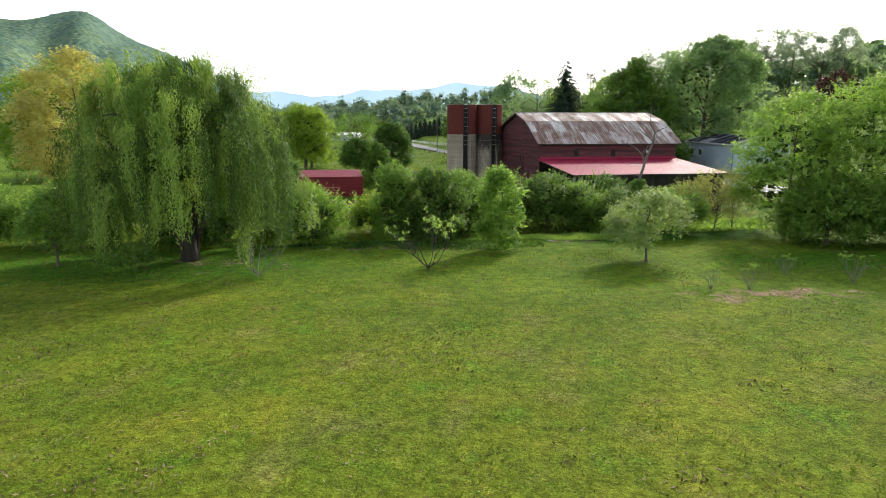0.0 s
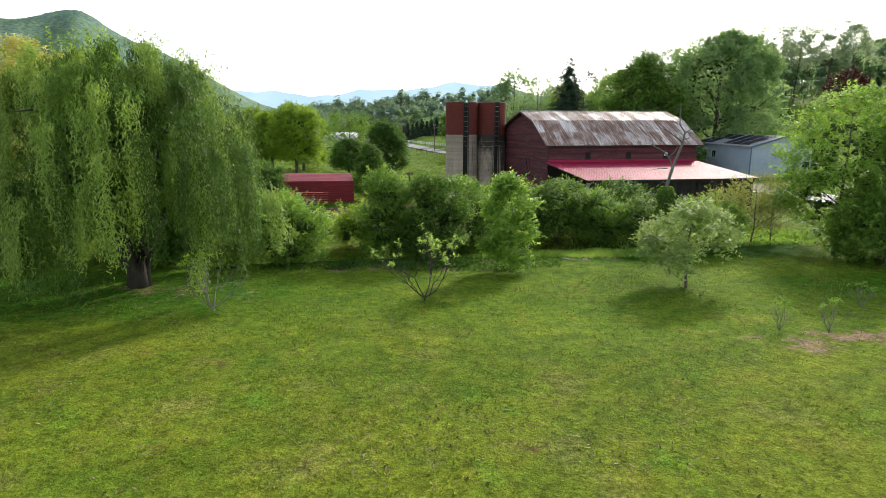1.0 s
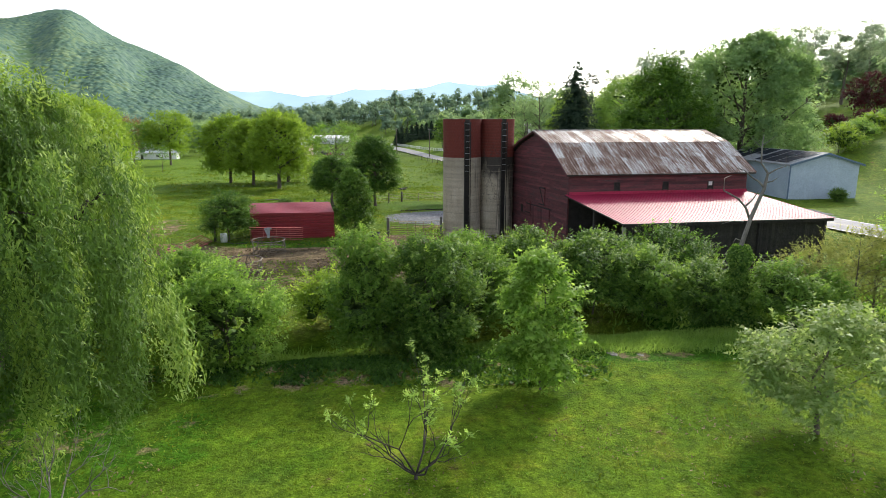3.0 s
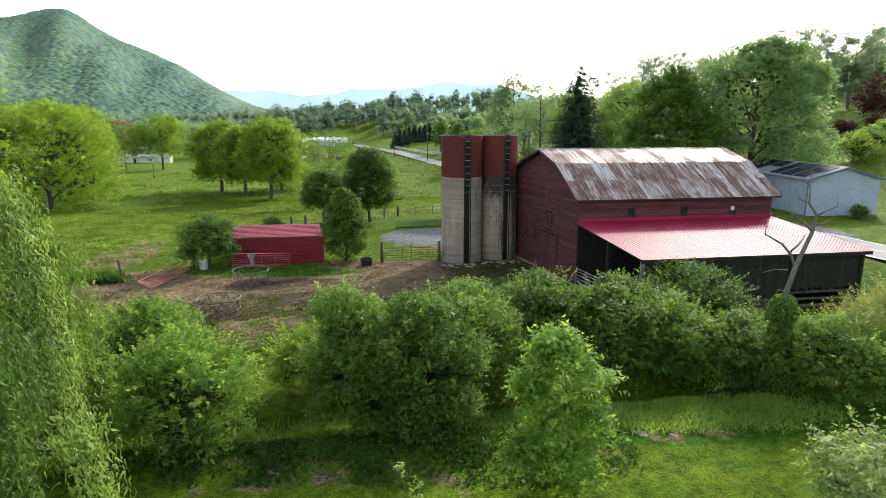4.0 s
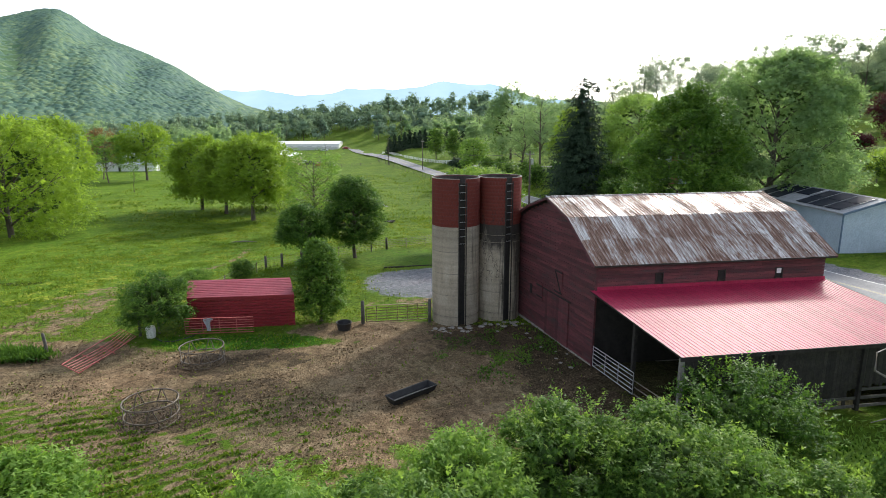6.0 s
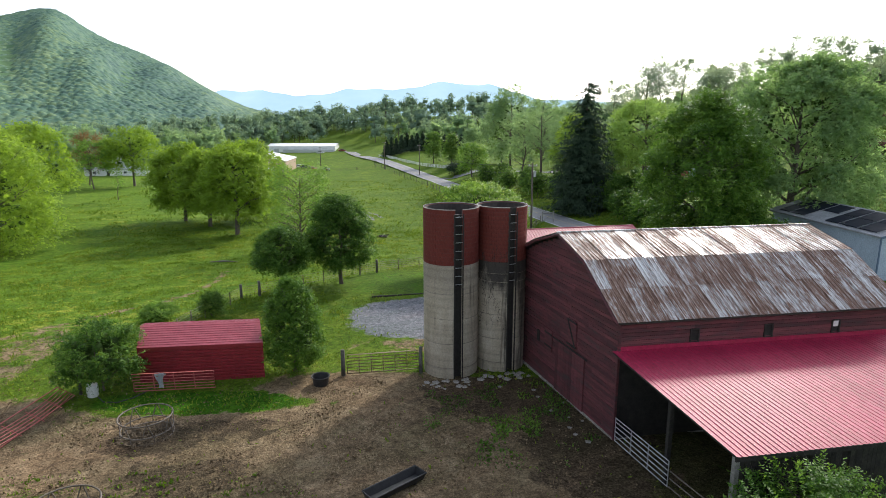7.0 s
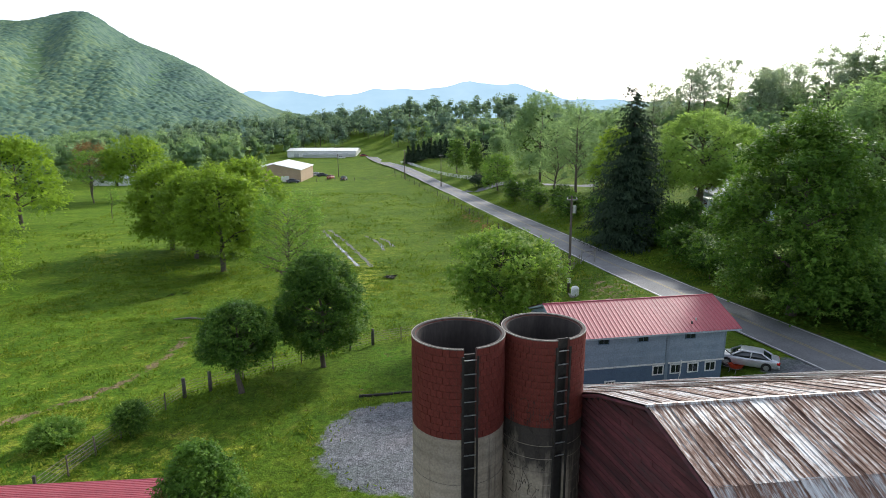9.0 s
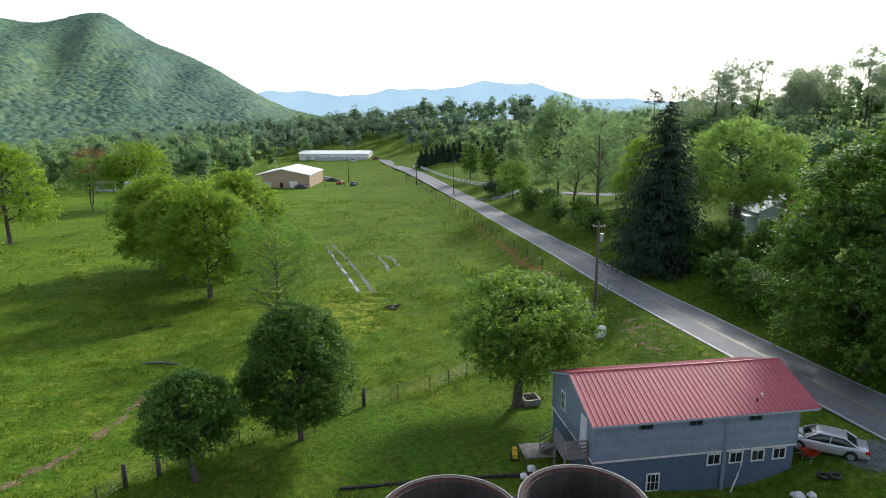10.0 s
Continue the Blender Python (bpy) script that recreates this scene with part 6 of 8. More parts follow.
for i in range(8):
    conifer(118 + 3.4 * i, 186 - 1.4 * i, 5.6 + 0.6 * math.sin(i * 1.9), 2.1, 90 + i, "small dark evergreen in a row on the hillside", tiers=12, leaf=0.7, boughs=8, spray=8)

# open trees along the hillside skyline and beside the road: x, y, height of the top, reach, leaves
S = [(69.9, 262, 30.8, 4.5, 1500), (79.5, 275, 29.1, 4.0, 1500), (79.2, 258, 35.5, 5.0, 2300), (86.5, 262, 37.7, 5.5, 2600), (96.0, 265, 39.5, 6.0, 2300), (88.1, 230, 30.3, 5.5, 3000), (95.1, 235, 33.7, 4.5, 2000),
     (107.4, 250, 36.7, 5.0, 1300), (115.3, 255, 36.4, 5.0, 1200), (113.1, 240, 38.6, 6.0, 2600), (112.0, 225, 35.1, 6.0, 3200), (114.3, 222, 41.1, 6.5, 2000), (119.5, 215, 39.0, 6.5, 2600), (121, 200, 35.5, 6.0, 2600), (132, 205, 39.0, 6.0, 2200), (101, 246, 34, 5.0, 2200), (124, 228, 37, 5.5, 2000)]
for i, (x, y, top, reach, nl) in enumerate(S):
    open_tree("tree", x, y, "tall thin-crowned tree on the hillside skyline", top + 2.5 - float(land(x, y)), reach * 1.1, int(nl * 5.5), 0.38, LEAF_HAZED_SKY, 600 + i, 0.36, 23, 0.08, (top - float(land(x, y))) * 0.015)
open_tree("pine_tree", 63.6, 270, "tall bare-stemmed pine with a small flat crown", 33.2 - float(land(63.6, 270)), 3.4, 1500, 0.5, LEAF_NEEDLE, 630, 0.66, 10, 0.06)
for i, (x, y, h, r, nl) in enumerate([(27, 176, 22, 5.5, 6000), (23.5, 182, 18, 4.5, 4500), (30, 168, 15, 4.5, 4000)]):
    open_tree("tree", x, y, "tall thin-leaved tree beside the road", h, r, nl, 0.34, LEAF_HAZED_FAR, 640 + i, 0.25, 24, 0.08)
open_tree("tree", -17.0, 118.5, "thinly leaved grey tree in the pasture", 11.4, 5.4, 12500, 0.2, LEAF_MID, 560, 0.12, 46, 0.1, 0.17)
open_tree("tree", -75.4, 184.7, "thin young tree in the pasture", 8.0, 1.8, 700, 0.26, LEAF_MID, 650, 0.3, 14, 0.08, 0.09)
open_tree("tree", -106, 228, "reddish-brown tree in new leaf", 16.0, 6.0, 5000, 0.4, LEAF_RUSSET, 651, 0.25, 24, 0.1)
open_tree("tree", -97, 214, "grey-green tree in thin new leaf", 14.0, 5.5, 4500, 0.4, LEAF_MID, 652, 0.25, 24, 0.1)


def bare_tree(x, y, height, reach, seed, label, tufts, material, leaf=0.11, wood=None, stems=3, low=0.05, bend=0.33):
    """A small tree with open bare limbs and a few tufts of new leaves at their ends."""
    g = np.random.default_rng(seed)
    ob = thing("bare_tree", (x, y, float(land(x, y))), label, "tree")
    bm = bmesh.new()
    ends = []

    def grow(s, way, length, r, depth):
        mid = s + way * length * 0.5 + Vector(g.normal(size=3)) * length * 0.06
        e = s + way * length + Vector((0, 0, length * 0.08))
        add_tube(bm, [s, mid, e], [r, r * 0.8, r * 0.6], 6 if depth < 2 else 4)
        if depth >= 4:
            ends.append(e)
            return
        for k in range(2 + (depth > 0 and g.random() < 0.4)):
            w = (way + Vector(g.normal(size=3)) * bend + Vector((0, 0, 0.16))).normalized()
            grow(e if k < 2 else mid, w, length * g.uniform(0.55, 0.85), r * 0.62, depth + 1)

    add_tube(bm, [(0, 0, -0.2), (0, 0, height * low)], [height * 0.022, height * 0.018], 7)
    for k in range(stems):
        a = 2 * math.pi * k / stems + g.uniform(-0.5, 0.5)
        lean = reach * g.uniform(0.45, 1.1)
        grow(Vector((0, 0, height * low * 0.9)), Vector((math.cos(a) * lean, math.sin(a) * lean, 1.0)).normalized(), height * g.uniform(0.32, 0.46), height * 0.012, 1)
    part("trunk", bm, wood or BARK, ob, smooth=True)
    if tufts:
        order = sorted(range(len(ends)), key=lambda i: -ends[i].z + g.normal(0, height * 0.12))[:tufts]
        ps = np.array([tuple(ends[i]) for i in order])
        ps = np.repeat(ps, 4, 0) + g.normal(size=(4 * len(ps), 3)) * leaf * 0.5
        cr = new("crown", joined("crown", [sprig_arrays(g, ps, g.normal(size=ps.shape) * 0.5 + np.array((0, 0, 0.6)), g.normal(size=ps.shape) * 0.5 + np.array((0, 0, 0.7)), g.uniform(0.4, 0.8, len(ps)), 7, leaf * 2.6, leaf, 0.5)], material))
        cr.parent = ob


bare_tree(-0.8, 32.1, 2.75, 1.35, 21, "small bare-limbed fruit tree with tufts of new leaves", 40, LEAF_LIME, stems=7, wood=BARK_DARK, leaf=0.105)
bare_tree(-9.7, 30.5, 2.5, 1.7, 23, "small leafless grey-barked tree on the lawn", 10, LEAF_BRIGHT, wood=DEADWOOD, stems=5, bend=0.5)
for i, (x, y, h) in enumerate([(12.8, 27.7, 1.0), (14.5, 27.4, 1.1), (18.3, 31.2, 1.0), (20.5, 29.0, 1.2)]):
    bare_tree(x, y, h, 0.8, 30 + i, "small sparse grey-twigged shrub in a worn patch of lawn", 9, LEAF_MID, 0.07, stems=7, wood=DEADWOOD)


def snag():
    """The dead grey tree with ivy round its foot."""
    g = np.random.default_rng(31)
    x, y = 15.2, 46.6
    ob = thing("dead_tree", (x, y, float(land(x, y))), "dead grey tree with broken limbs and ivy round its trunk", "tree")
    bm = bmesh.new()
    add_tube(bm, [(0, 0, -0.3), (0, 0, 2), (0, 0, 4.0), (0.35, 0, 5.4), (0.85, 0, 6.85), (0.98, 0.05, 7.6), (0.6, 0.05, 8.1), (0.55, 0.05, 8.95), (0.58, 0.05, 9.5)], [0.16, 0.14, 0.12, 0.1, 0.085, 0.06, 0.042, 0.028, 0.012], 9)
    for path, r in (([(0.3, 0, 5.3), (0.08, 0.08, 5.9), (-0.35, 0.1, 6.35), (-1.1, 0.1, 6.75), (-1.12, 0.1, 7.35), (-0.8, 0.1, 7.5)], 0.1), ([(0.0, 0.1, 5.9), (0.4, 0.1, 6.3), (0.62, 0.05, 6.75)], 0.08), ([(0.85, 0, 6.9), (0.55, 0, 7.2), (0.2, 0, 7.4), (-0.2, 0.05, 7.75), (-0.6, 0, 7.85)], 0.09),
                    ([(0.95, 0.05, 7.15), (1.2, 0, 7.2), (1.5, 0, 7.4)], 0.06), ([(0.98, 0.05, 7.55), (1.35, 0, 7.8), (1.8, 0, 7.95), (1.78, 0, 8.45)], 0.07), ([(0.55, 0.05, 8.85), (0.3, 0.05, 9.05), (0.0, 0.05, 9.3)], 0.035), ([(0.55, 0.05, 8.95), (0.9, 0.05, 9.2), (1.2, 0.05, 9.45)], 0.035),
                    ([(0.6, 0.05, 8.1), (0.1, 0.0, 8.3), (-0.05, 0.0, 8.8)], 0.03), ([(0, 0, 5.2), (-0.6, -0.1, 5.25), (-1.15, -0.1, 5.1)], 0.05), ([(-0.2, 0.1, 6.4), (-0.5, 0.15, 6.1)], 0.03), ([(0.05, 0, 4.2), (-0.35, -0.1, 4.35), (-0.5, -0.1, 4.1)], 0.05)):
        add_tube(bm, path, [0.68 * r * (1 - 0.75 * k / (len(path) - 1)) for k in range(len(path))], 6)
    part("trunk", bm, DEADWOOD, ob, smooth=True)
    n = 9000
    z = g.uniform(0, 1, n) ** 1.2 * 4.0
    rad = 0.35 + 0.9 * np.exp(-z / 1.0) + 0.25 * np.sin(z * 2.3) ** 2
    a = g.uniform(0, 2 * math.pi, n)
    k = rad * g.uniform(0.6, 1.1, n)
    p = np.stack([np.cos(a) * k, np.sin(a) * k, z], -1)
    v, f = leaf_arrays(p, np.stack([np.cos(a), np.sin(a), np.full(n, 0.4)], -1) + g.normal(size=p.shape) * 0.4, 0.15, g, 0.7)
    iv = new("ivy", quads_mesh("ivy", v, f, LEAF_DARK, np.repeat(np.clip(g.normal(0.5, 0.22, n), 0, 1), 4)))
    iv.parent = ob


snag()

# far woods and hills
g = np.random.default_rng(9)
W1, W2, W3 = [], [], []
for k in range(430):
    x, y = g.uniform(-250, 130), 428 + 190 * g.uniform(0, 1) ** 1.3
    if (abs(x - float(road_x(y))) > 12 or y > 520) and not (-105 < x < -50 and y < 452):
        W1.append((x, y, g.uniform(0.75, 1.25)))
for k in range(760):
    y = g.uniform(150, 430)
    d = g.uniform(30, 270)
    x = float(road_x(y)) + d
    if (x < 62 and y < 172) or (d < 60 and 225 < y < 345) or x > 0.8 * y or (88 < x < 135 and 150 < y < 200):
        continue
    W2.append((x, y, g.uniform(0.7, 1.2)))
for k in range(230):
    W3.append((g.uniform(-260, -95), g.uniform(240, 440), g.uniform(0.7, 1.2)))
for k in range(60):
    W1.append((g.uniform(-135, -45), g.uniform(455, 570), g.uniform(0.9, 1.2)))
woods("woods", W1, 0.85, 300, LEAF_HAZED_VALLEY, 77, "mixed green woods across the valley floor", (12, 17.5), 0.52, trunks=True, core=0.75, wide=1.0, lumps=12, lump=0.4)
woods("woods", W3, 0.85, 240, LEAF_HAZED_FAR, 76, "green young trees at the foot of the mountain", (13, 18), 0.52, trunks=False, core=0.75, wide=0.9, lumps=11, lump=0.42)
woods("woods", W2, 0.68, 260, LEAF_HAZED_FAR, 78, "mixed spring woods on the hillside above the road", (10, 16), 0.52, wide=1.05, core=0.6, lumps=11, lump=0.42)
BEAR = np.radians([-110, -80, -60, -45, -38, -36, -34.3, -33.2, -31.9, -30.8, -30.0, -29.2, -28.4, -27.7, -26.6, -25.2, -23.3, -21.2, -19.3, -17.6, -15.8, -12.0, -8.0])
TOP = np.array([124, 155, 202, 215, 217, 214, 210, 214, 230, 239, 240, 235, 216, 205, 187, 173, 153, 120, 92, 63, 44, 20, 0])


def mountain_z(x, y):
    """A wooded ridge that falls towards the valley mouth."""
    d, b = np.hypot(x, y - 27), np.arctan2(x, y - 27)
    t = np.clip((d - 420) / 1080, 0, 1)
    up = (0.45 * t + 0.55 * t * t * (3 - 2 * t)) * np.where(d > 1500, np.clip(1 - (d - 1500) / 1500, 0, 1), 1)
    body = np.sin(math.pi * t)
    spur = 1 + 0.075 * np.sin(b * 40 + d / 330) * body + 0.035 * np.sin(b * 91 - d / 150 + 1.0) * body
    sharp = sum(np.interp(b + radians(k), BEAR, TOP) for k in (-0.5, 0, 0.5)) / 3
    broad = sum(np.interp(b + radians(k), BEAR, TOP) for k in (-7, -5, -3, -1, 1, 3, 5, 7)) / 8
    crest = broad + (sharp - broad) * t ** 4
    return crest * up * spur - 8


HILL_FLOOR = surface("forest_floor", [(0.3, (0.05, 0.11, 0.055)), (0.7, (0.11, 0.18, 0.075))], 0.02, 0.95, fine=0.12, relief=0.0, spec=0.1)
mt = new("mountain", grid_mesh("mountain", np.linspace(-2600, 60, 120), np.linspace(60, 2900, 125), HILL_FLOOR, mountain_z))
tagged(mt, "steep wooded mountain above the valley in spring green", "mountain", kind="structure")
# the canopy: rounded crowns on the slope, one beside the other
bb, dd = np.meshgrid(np.radians(np.arange(-46, -8, 0.12)), np.concatenate([np.arange(405, 900, 2.6), np.arange(900, 1580, 3.8)]))
cx_, cy_ = np.sin(bb) * dd, 27 + np.cos(bb) * dd
lat = np.random.default_rng(91)
jx, jy, jr, jt = (lat.uniform(0, 1, (512, 512)) for _ in range(4))
best, tint = np.full(cx_.shape, -1.0), np.zeros(cx_.shape)
for cell, small, big, tall in ((6.4, 2.5, 2.4, 1.9), (3.9, 1.5, 1.3, 1.6)):
    ci, cj = np.floor(cx_ / cell).astype(int), np.floor(cy_ / cell).astype(int)
    for oi in (-1, 0, 1):
        for oj in (-1, 0, 1):
            a_, b_ = (ci + oi) % 512, (cj + oj) % 512
            r_ = small + big * jr[a_, b_]
            q_ = 1 - np.hypot(cx_ - (ci + oi + jx[a_, b_]) * cell, cy_ - (cj + oj + jy[a_, b_]) * cell) / r_
            h_ = np.where(q_ > 0, np.sqrt(np.clip(q_, 0, 1)) * r_ * 0.6 + tall * jt[b_, a_], 0)
            up_ = h_ > best
            best, tint = np.where(up_, h_, best), np.where(up_, jt[a_, b_], tint)
patch = 0.5 + 0.24 * np.sin(cx_ / 71 + cy_ / 93) + 0.16 * np.sin(cx_ / 29 - cy_ / 41) + 0.12 * np.sin(cx_ / 43 + 1.7 + cy_ / 160)
tint = np.clip(0.5 * patch - 0.1 + 0.62 * tint + lat.normal(0, 0.07, tint.shape), 0, 1)
cz_ = mountain_z(cx_, cy_) + best + lat.uniform(-0.35, 0.35, best.shape)
nx_, ny_ = cx_.shape[1], cx_.shape[0]
i_ = (np.arange(ny_ - 1)[:, None] * nx_ + np.arange(nx_ - 1)[None]).ravel()
ob = new("mountain_forest", quads_mesh("mountain_forest", np.stack([cx_, cy_, cz_], -1).reshape(-1, 3), np.stack([i_, i_ + nx_, i_ + nx_ + 1, i_ + 1], -1), LEAF_HAZED_HILL, tint.ravel()))
tagged(ob, "spring-green forest covering the mountain side", "forest", kind="stuff")


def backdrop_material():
    m = bpy.data.materials.new("hazy_hills_glow")
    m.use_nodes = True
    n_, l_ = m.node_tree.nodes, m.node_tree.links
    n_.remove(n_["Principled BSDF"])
    # flat blue glow: distance haze painted as emission
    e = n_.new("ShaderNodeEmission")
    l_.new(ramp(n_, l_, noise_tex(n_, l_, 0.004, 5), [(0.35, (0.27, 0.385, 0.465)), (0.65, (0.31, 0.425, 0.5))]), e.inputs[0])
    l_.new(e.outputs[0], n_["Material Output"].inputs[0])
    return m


def far_range(x, y):
    b_ = np.degrees(np.arctan2(x, y - 27))
    el = np.interp(b_, [-30, -22, -18.3, -16.3, -14.7, -12, -9.9, -7.4, -5.3, -3.2, -1.7, 1.4, 3.5, 5.5, 7.3, 9.8, 14, 25], [1.2, 1.8, 2.45, 2.35, 2.62, 2.05, 2.15, 2.8, 2.65, 2.7, 2.9, 3.38, 3.12, 3.3, 2.6, 1.9, 1.7, 1.2])
    hgt = 15 + np.tan(np.radians(el + 0.18)) * np.hypot(x, y - 27) + 5 * np.sin(x / 71) + 3 * np.sin(x / 31)
    return hgt * np.clip(1 - np.abs(y - 4050) / 500, 0, 1) - 10


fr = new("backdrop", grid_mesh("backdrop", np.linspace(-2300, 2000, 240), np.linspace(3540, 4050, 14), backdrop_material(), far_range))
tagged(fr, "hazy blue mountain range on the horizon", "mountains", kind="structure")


# ---- farmyard things ----
def ground_at(x, y):
    return float(land(x, y))


def disc_tube(bm, cx, cy, z, r, thick, n=28, ry=None, sides=5):
    ry = ry or r
    add_tube(bm, [(cx + r * math.cos(2 * math.pi * k / n), cy + ry * math.sin(2 * math.pi * k / n), z) for k in range(n + 1)], thick, sides, cap=False)


def ring_feeder(x, y, r, seed, label):
    rng = random.Random(seed)
    ob = thing("hay_ring", (x, y, ground_at(x, y) - 0.04), label, "feeder", "hay rings")
    for z, name in ((0.06, "lower_ring"), (0.42, "middle_ring"), (1.1, "upper_ring")):
        bm = bmesh.new()
        disc_tube(bm, rng.uniform(-0.03, 0.03), rng.uniform(-0.03, 0.03), z, r * (1.0 if z < 1 else 1.03), 0.036)
        part(name, bm, RUST_PIPE, ob, smooth=True)
    for k in range(14):
        a, lean = 2 * math.pi * k / 14, 0.2 * (1 if k % 2 else -1)
        bm = bmesh.new()
        add_tube(bm, [(r * math.cos(a), r * math.sin(a), 0.4), (r * 1.03 * math.cos(a + lean), r * 1.03 * math.sin(a + lean), 1.1)], 0.028, 5)
        part("slant_bar", bm, RUST_PIPE, ob)
    for k in range(7):
        a = 2 * math.pi * k / 7
        bm = bmesh.new()
        add_tube(bm, [(r * math.cos(a), r * math.sin(a), 0.06), (r * math.cos(a), r * math.sin(a), 0.42)], 0.02, 5)
        part("upright", bm, RUST_PIPE, ob)
    # trampled hay inside
    g_ = np.random.default_rng(seed)
    n_ = 900
    a, q = g_.uniform(0, 6.283, n_), np.sqrt(g_.uniform(0, 1, n_)) * r * 1.15
    p_ = np.stack([x + np.cos(a) * q, y + np.sin(a) * q, np.zeros(n_)], -1)
    p_[:, 2] = land(p_[:, 0], p_[:, 1]) + 0.05 + 0.22 * np.clip(1 - q / r, 0, 1)
    v_, f_ = leaf_arrays(p_, g_.normal(size=(n_, 3)) * 0.4 + np.array((0, 0, 1.0)), 0.32, g_, 0.18)
    tagged(new("hay", quads_mesh("hay", v_, f_, HAY)), "dark trampled hay on the muddy ground", "hay", kind="stuff")


HAY = surface("old_hay", [(0.3, (0.05, 0.035, 0.02)), (0.7, (0.16, 0.115, 0.065))], 3, 0.9, relief=0.0)
ring_feeder(-13.4, 57.2, 1.25, 3, "rusty round steel hay ring feeder on muddy ground")
ring_feeder(-13.6, 64.6, 1.25, 8, "rusty round steel hay ring feeder on muddy ground")


def tube_gate(x0, y0, x1, y1, height, rails, material, label, name="tube_gate", lie=0.0, sag=0.0, posts=4):
    """A gate or panel of tubes between two points; lie: degrees by which it has fallen back."""
    dx, dy = x1 - x0, y1 - y0
    length = math.hypot(dx, dy)
    ob = thing(name, (x0, y0, ground_at(x0, y0)), label, "gate", turn=math.degrees(math.atan2(dy, dx)))
    rise = ground_at(x1, y1) - ground_at(x0, y0)
    c, s = math.cos(radians(lie)), math.sin(radians(lie))

    def at(u, h):
        return (u, -h * s - sag * math.sin(math.pi * u / length), 0.12 + h * c + rise * u / length)

    bm = bmesh.new()
    add_tube(bm, [at(0, 0), at(length, 0), at(length, height), at(0, height), at(0, 0)], 0.032, 6)
    part("frame", bm, material, ob, smooth=True)
    for k in range(1, rails - 1):
        bm = bmesh.new()
        h = height * k / (rails - 1)
        add_tube(bm, [at(length * q / 6, h) for q in range(7)], 0.026, 5)
        part("rail", bm, material, ob)
    for k in range(1, posts):
        bm = bmesh.new()
        u = length * k / posts
        add_tube(bm, [at(u, 0), at(u, height)], 0.026, 5)
        part("upright", bm, material, ob)
    return ob


def wood_post(x, y, h, r=0.09, label="weathered round wooden fence post", lean=(0, 0), group="fence posts"):
    ob = thing("fence_post", (x, y, ground_at(x, y)), label, "post", group)
    bm = bmesh.new()
    add_tube(bm, [(0, 0, -0.3), (lean[0] * 0.5, lean[1] * 0.5, h * 0.5), (lean[0], lean[1], h - 0.03), (lean[0], lean[1], h)], [r, r * 0.97, r * 0.92, r * 0.7], 8)
    part("post", bm, POST_WOOD, ob, smooth=True)
    return ob


tube_gate(-4.35, 71.85, 0.15, 72.65, 1.25, 7, YELLOW_PIPE, "tan tube farm gate between a post and the silo", posts=6)
wood_post(-4.6, 71.8, 1.75, 0.14, "thick dark wooden gate post")
wood_post(0.3, 72.2, 1.8, 0.12, "dark wooden gate post against the silo")
tube_gate(-16.6, 69.5, -12.1, 70.2, 1.15, 7, RED_PIPE, "faded red tube panel leaning by the metal shed", "livestock_gate", lie=8)
tube_gate(-20.2, 62.9, -19.8, 69.0, 1.1, 7, RED_PIPE, "fallen red tube panel lying on the dirt", "livestock_gate", lie=-62, sag=0.35)
for x, y, h, ln in ((-23.4, 65.3, 1.7, (-0.25, 0.1)), (-28.6, 66.1, 1.5, (0, 0)), (-19.7, 69.4, 1.6, (0.05, 0)), (-33, 66.8, 1.5, (0.1, 0))):
    wood_post(x, y, h, 0.1, lean=ln)


def stock_tank(x, y):
    ob = thing("stock_tank", (x, y, ground_at(x, y)), "round black rubber stock tub on the grass", "tub")
    bm = bmesh.new()
    n = 26
    rows = [[bm.verts.new((r * math.cos(2 * math.pi * k / n), r * math.sin(2 * math.pi * k / n), z)) for k in range(n)] for r, z in ((0.44, 0.0), (0.52, 0.5), (0.57, 0.52), (0.57, 0.56), (0.5, 0.55), (0.41, 0.06))]
    for a, b in zip(rows, rows[1:]):
        for k in range(n):
            bm.faces.new((a[k], a[(k + 1) % n], b[(k + 1) % n], b[k]))
    bm.faces.new(rows[0][::-1])
    bm.faces.new(rows[-1])
    part("tub", bm, BLACK, ob, smooth=False)
    bm = bmesh.new()
    disc_tube(bm, 0, 0, 0.55, 0.56, 0.03)
    part("rim", bm, BLACK, ob)


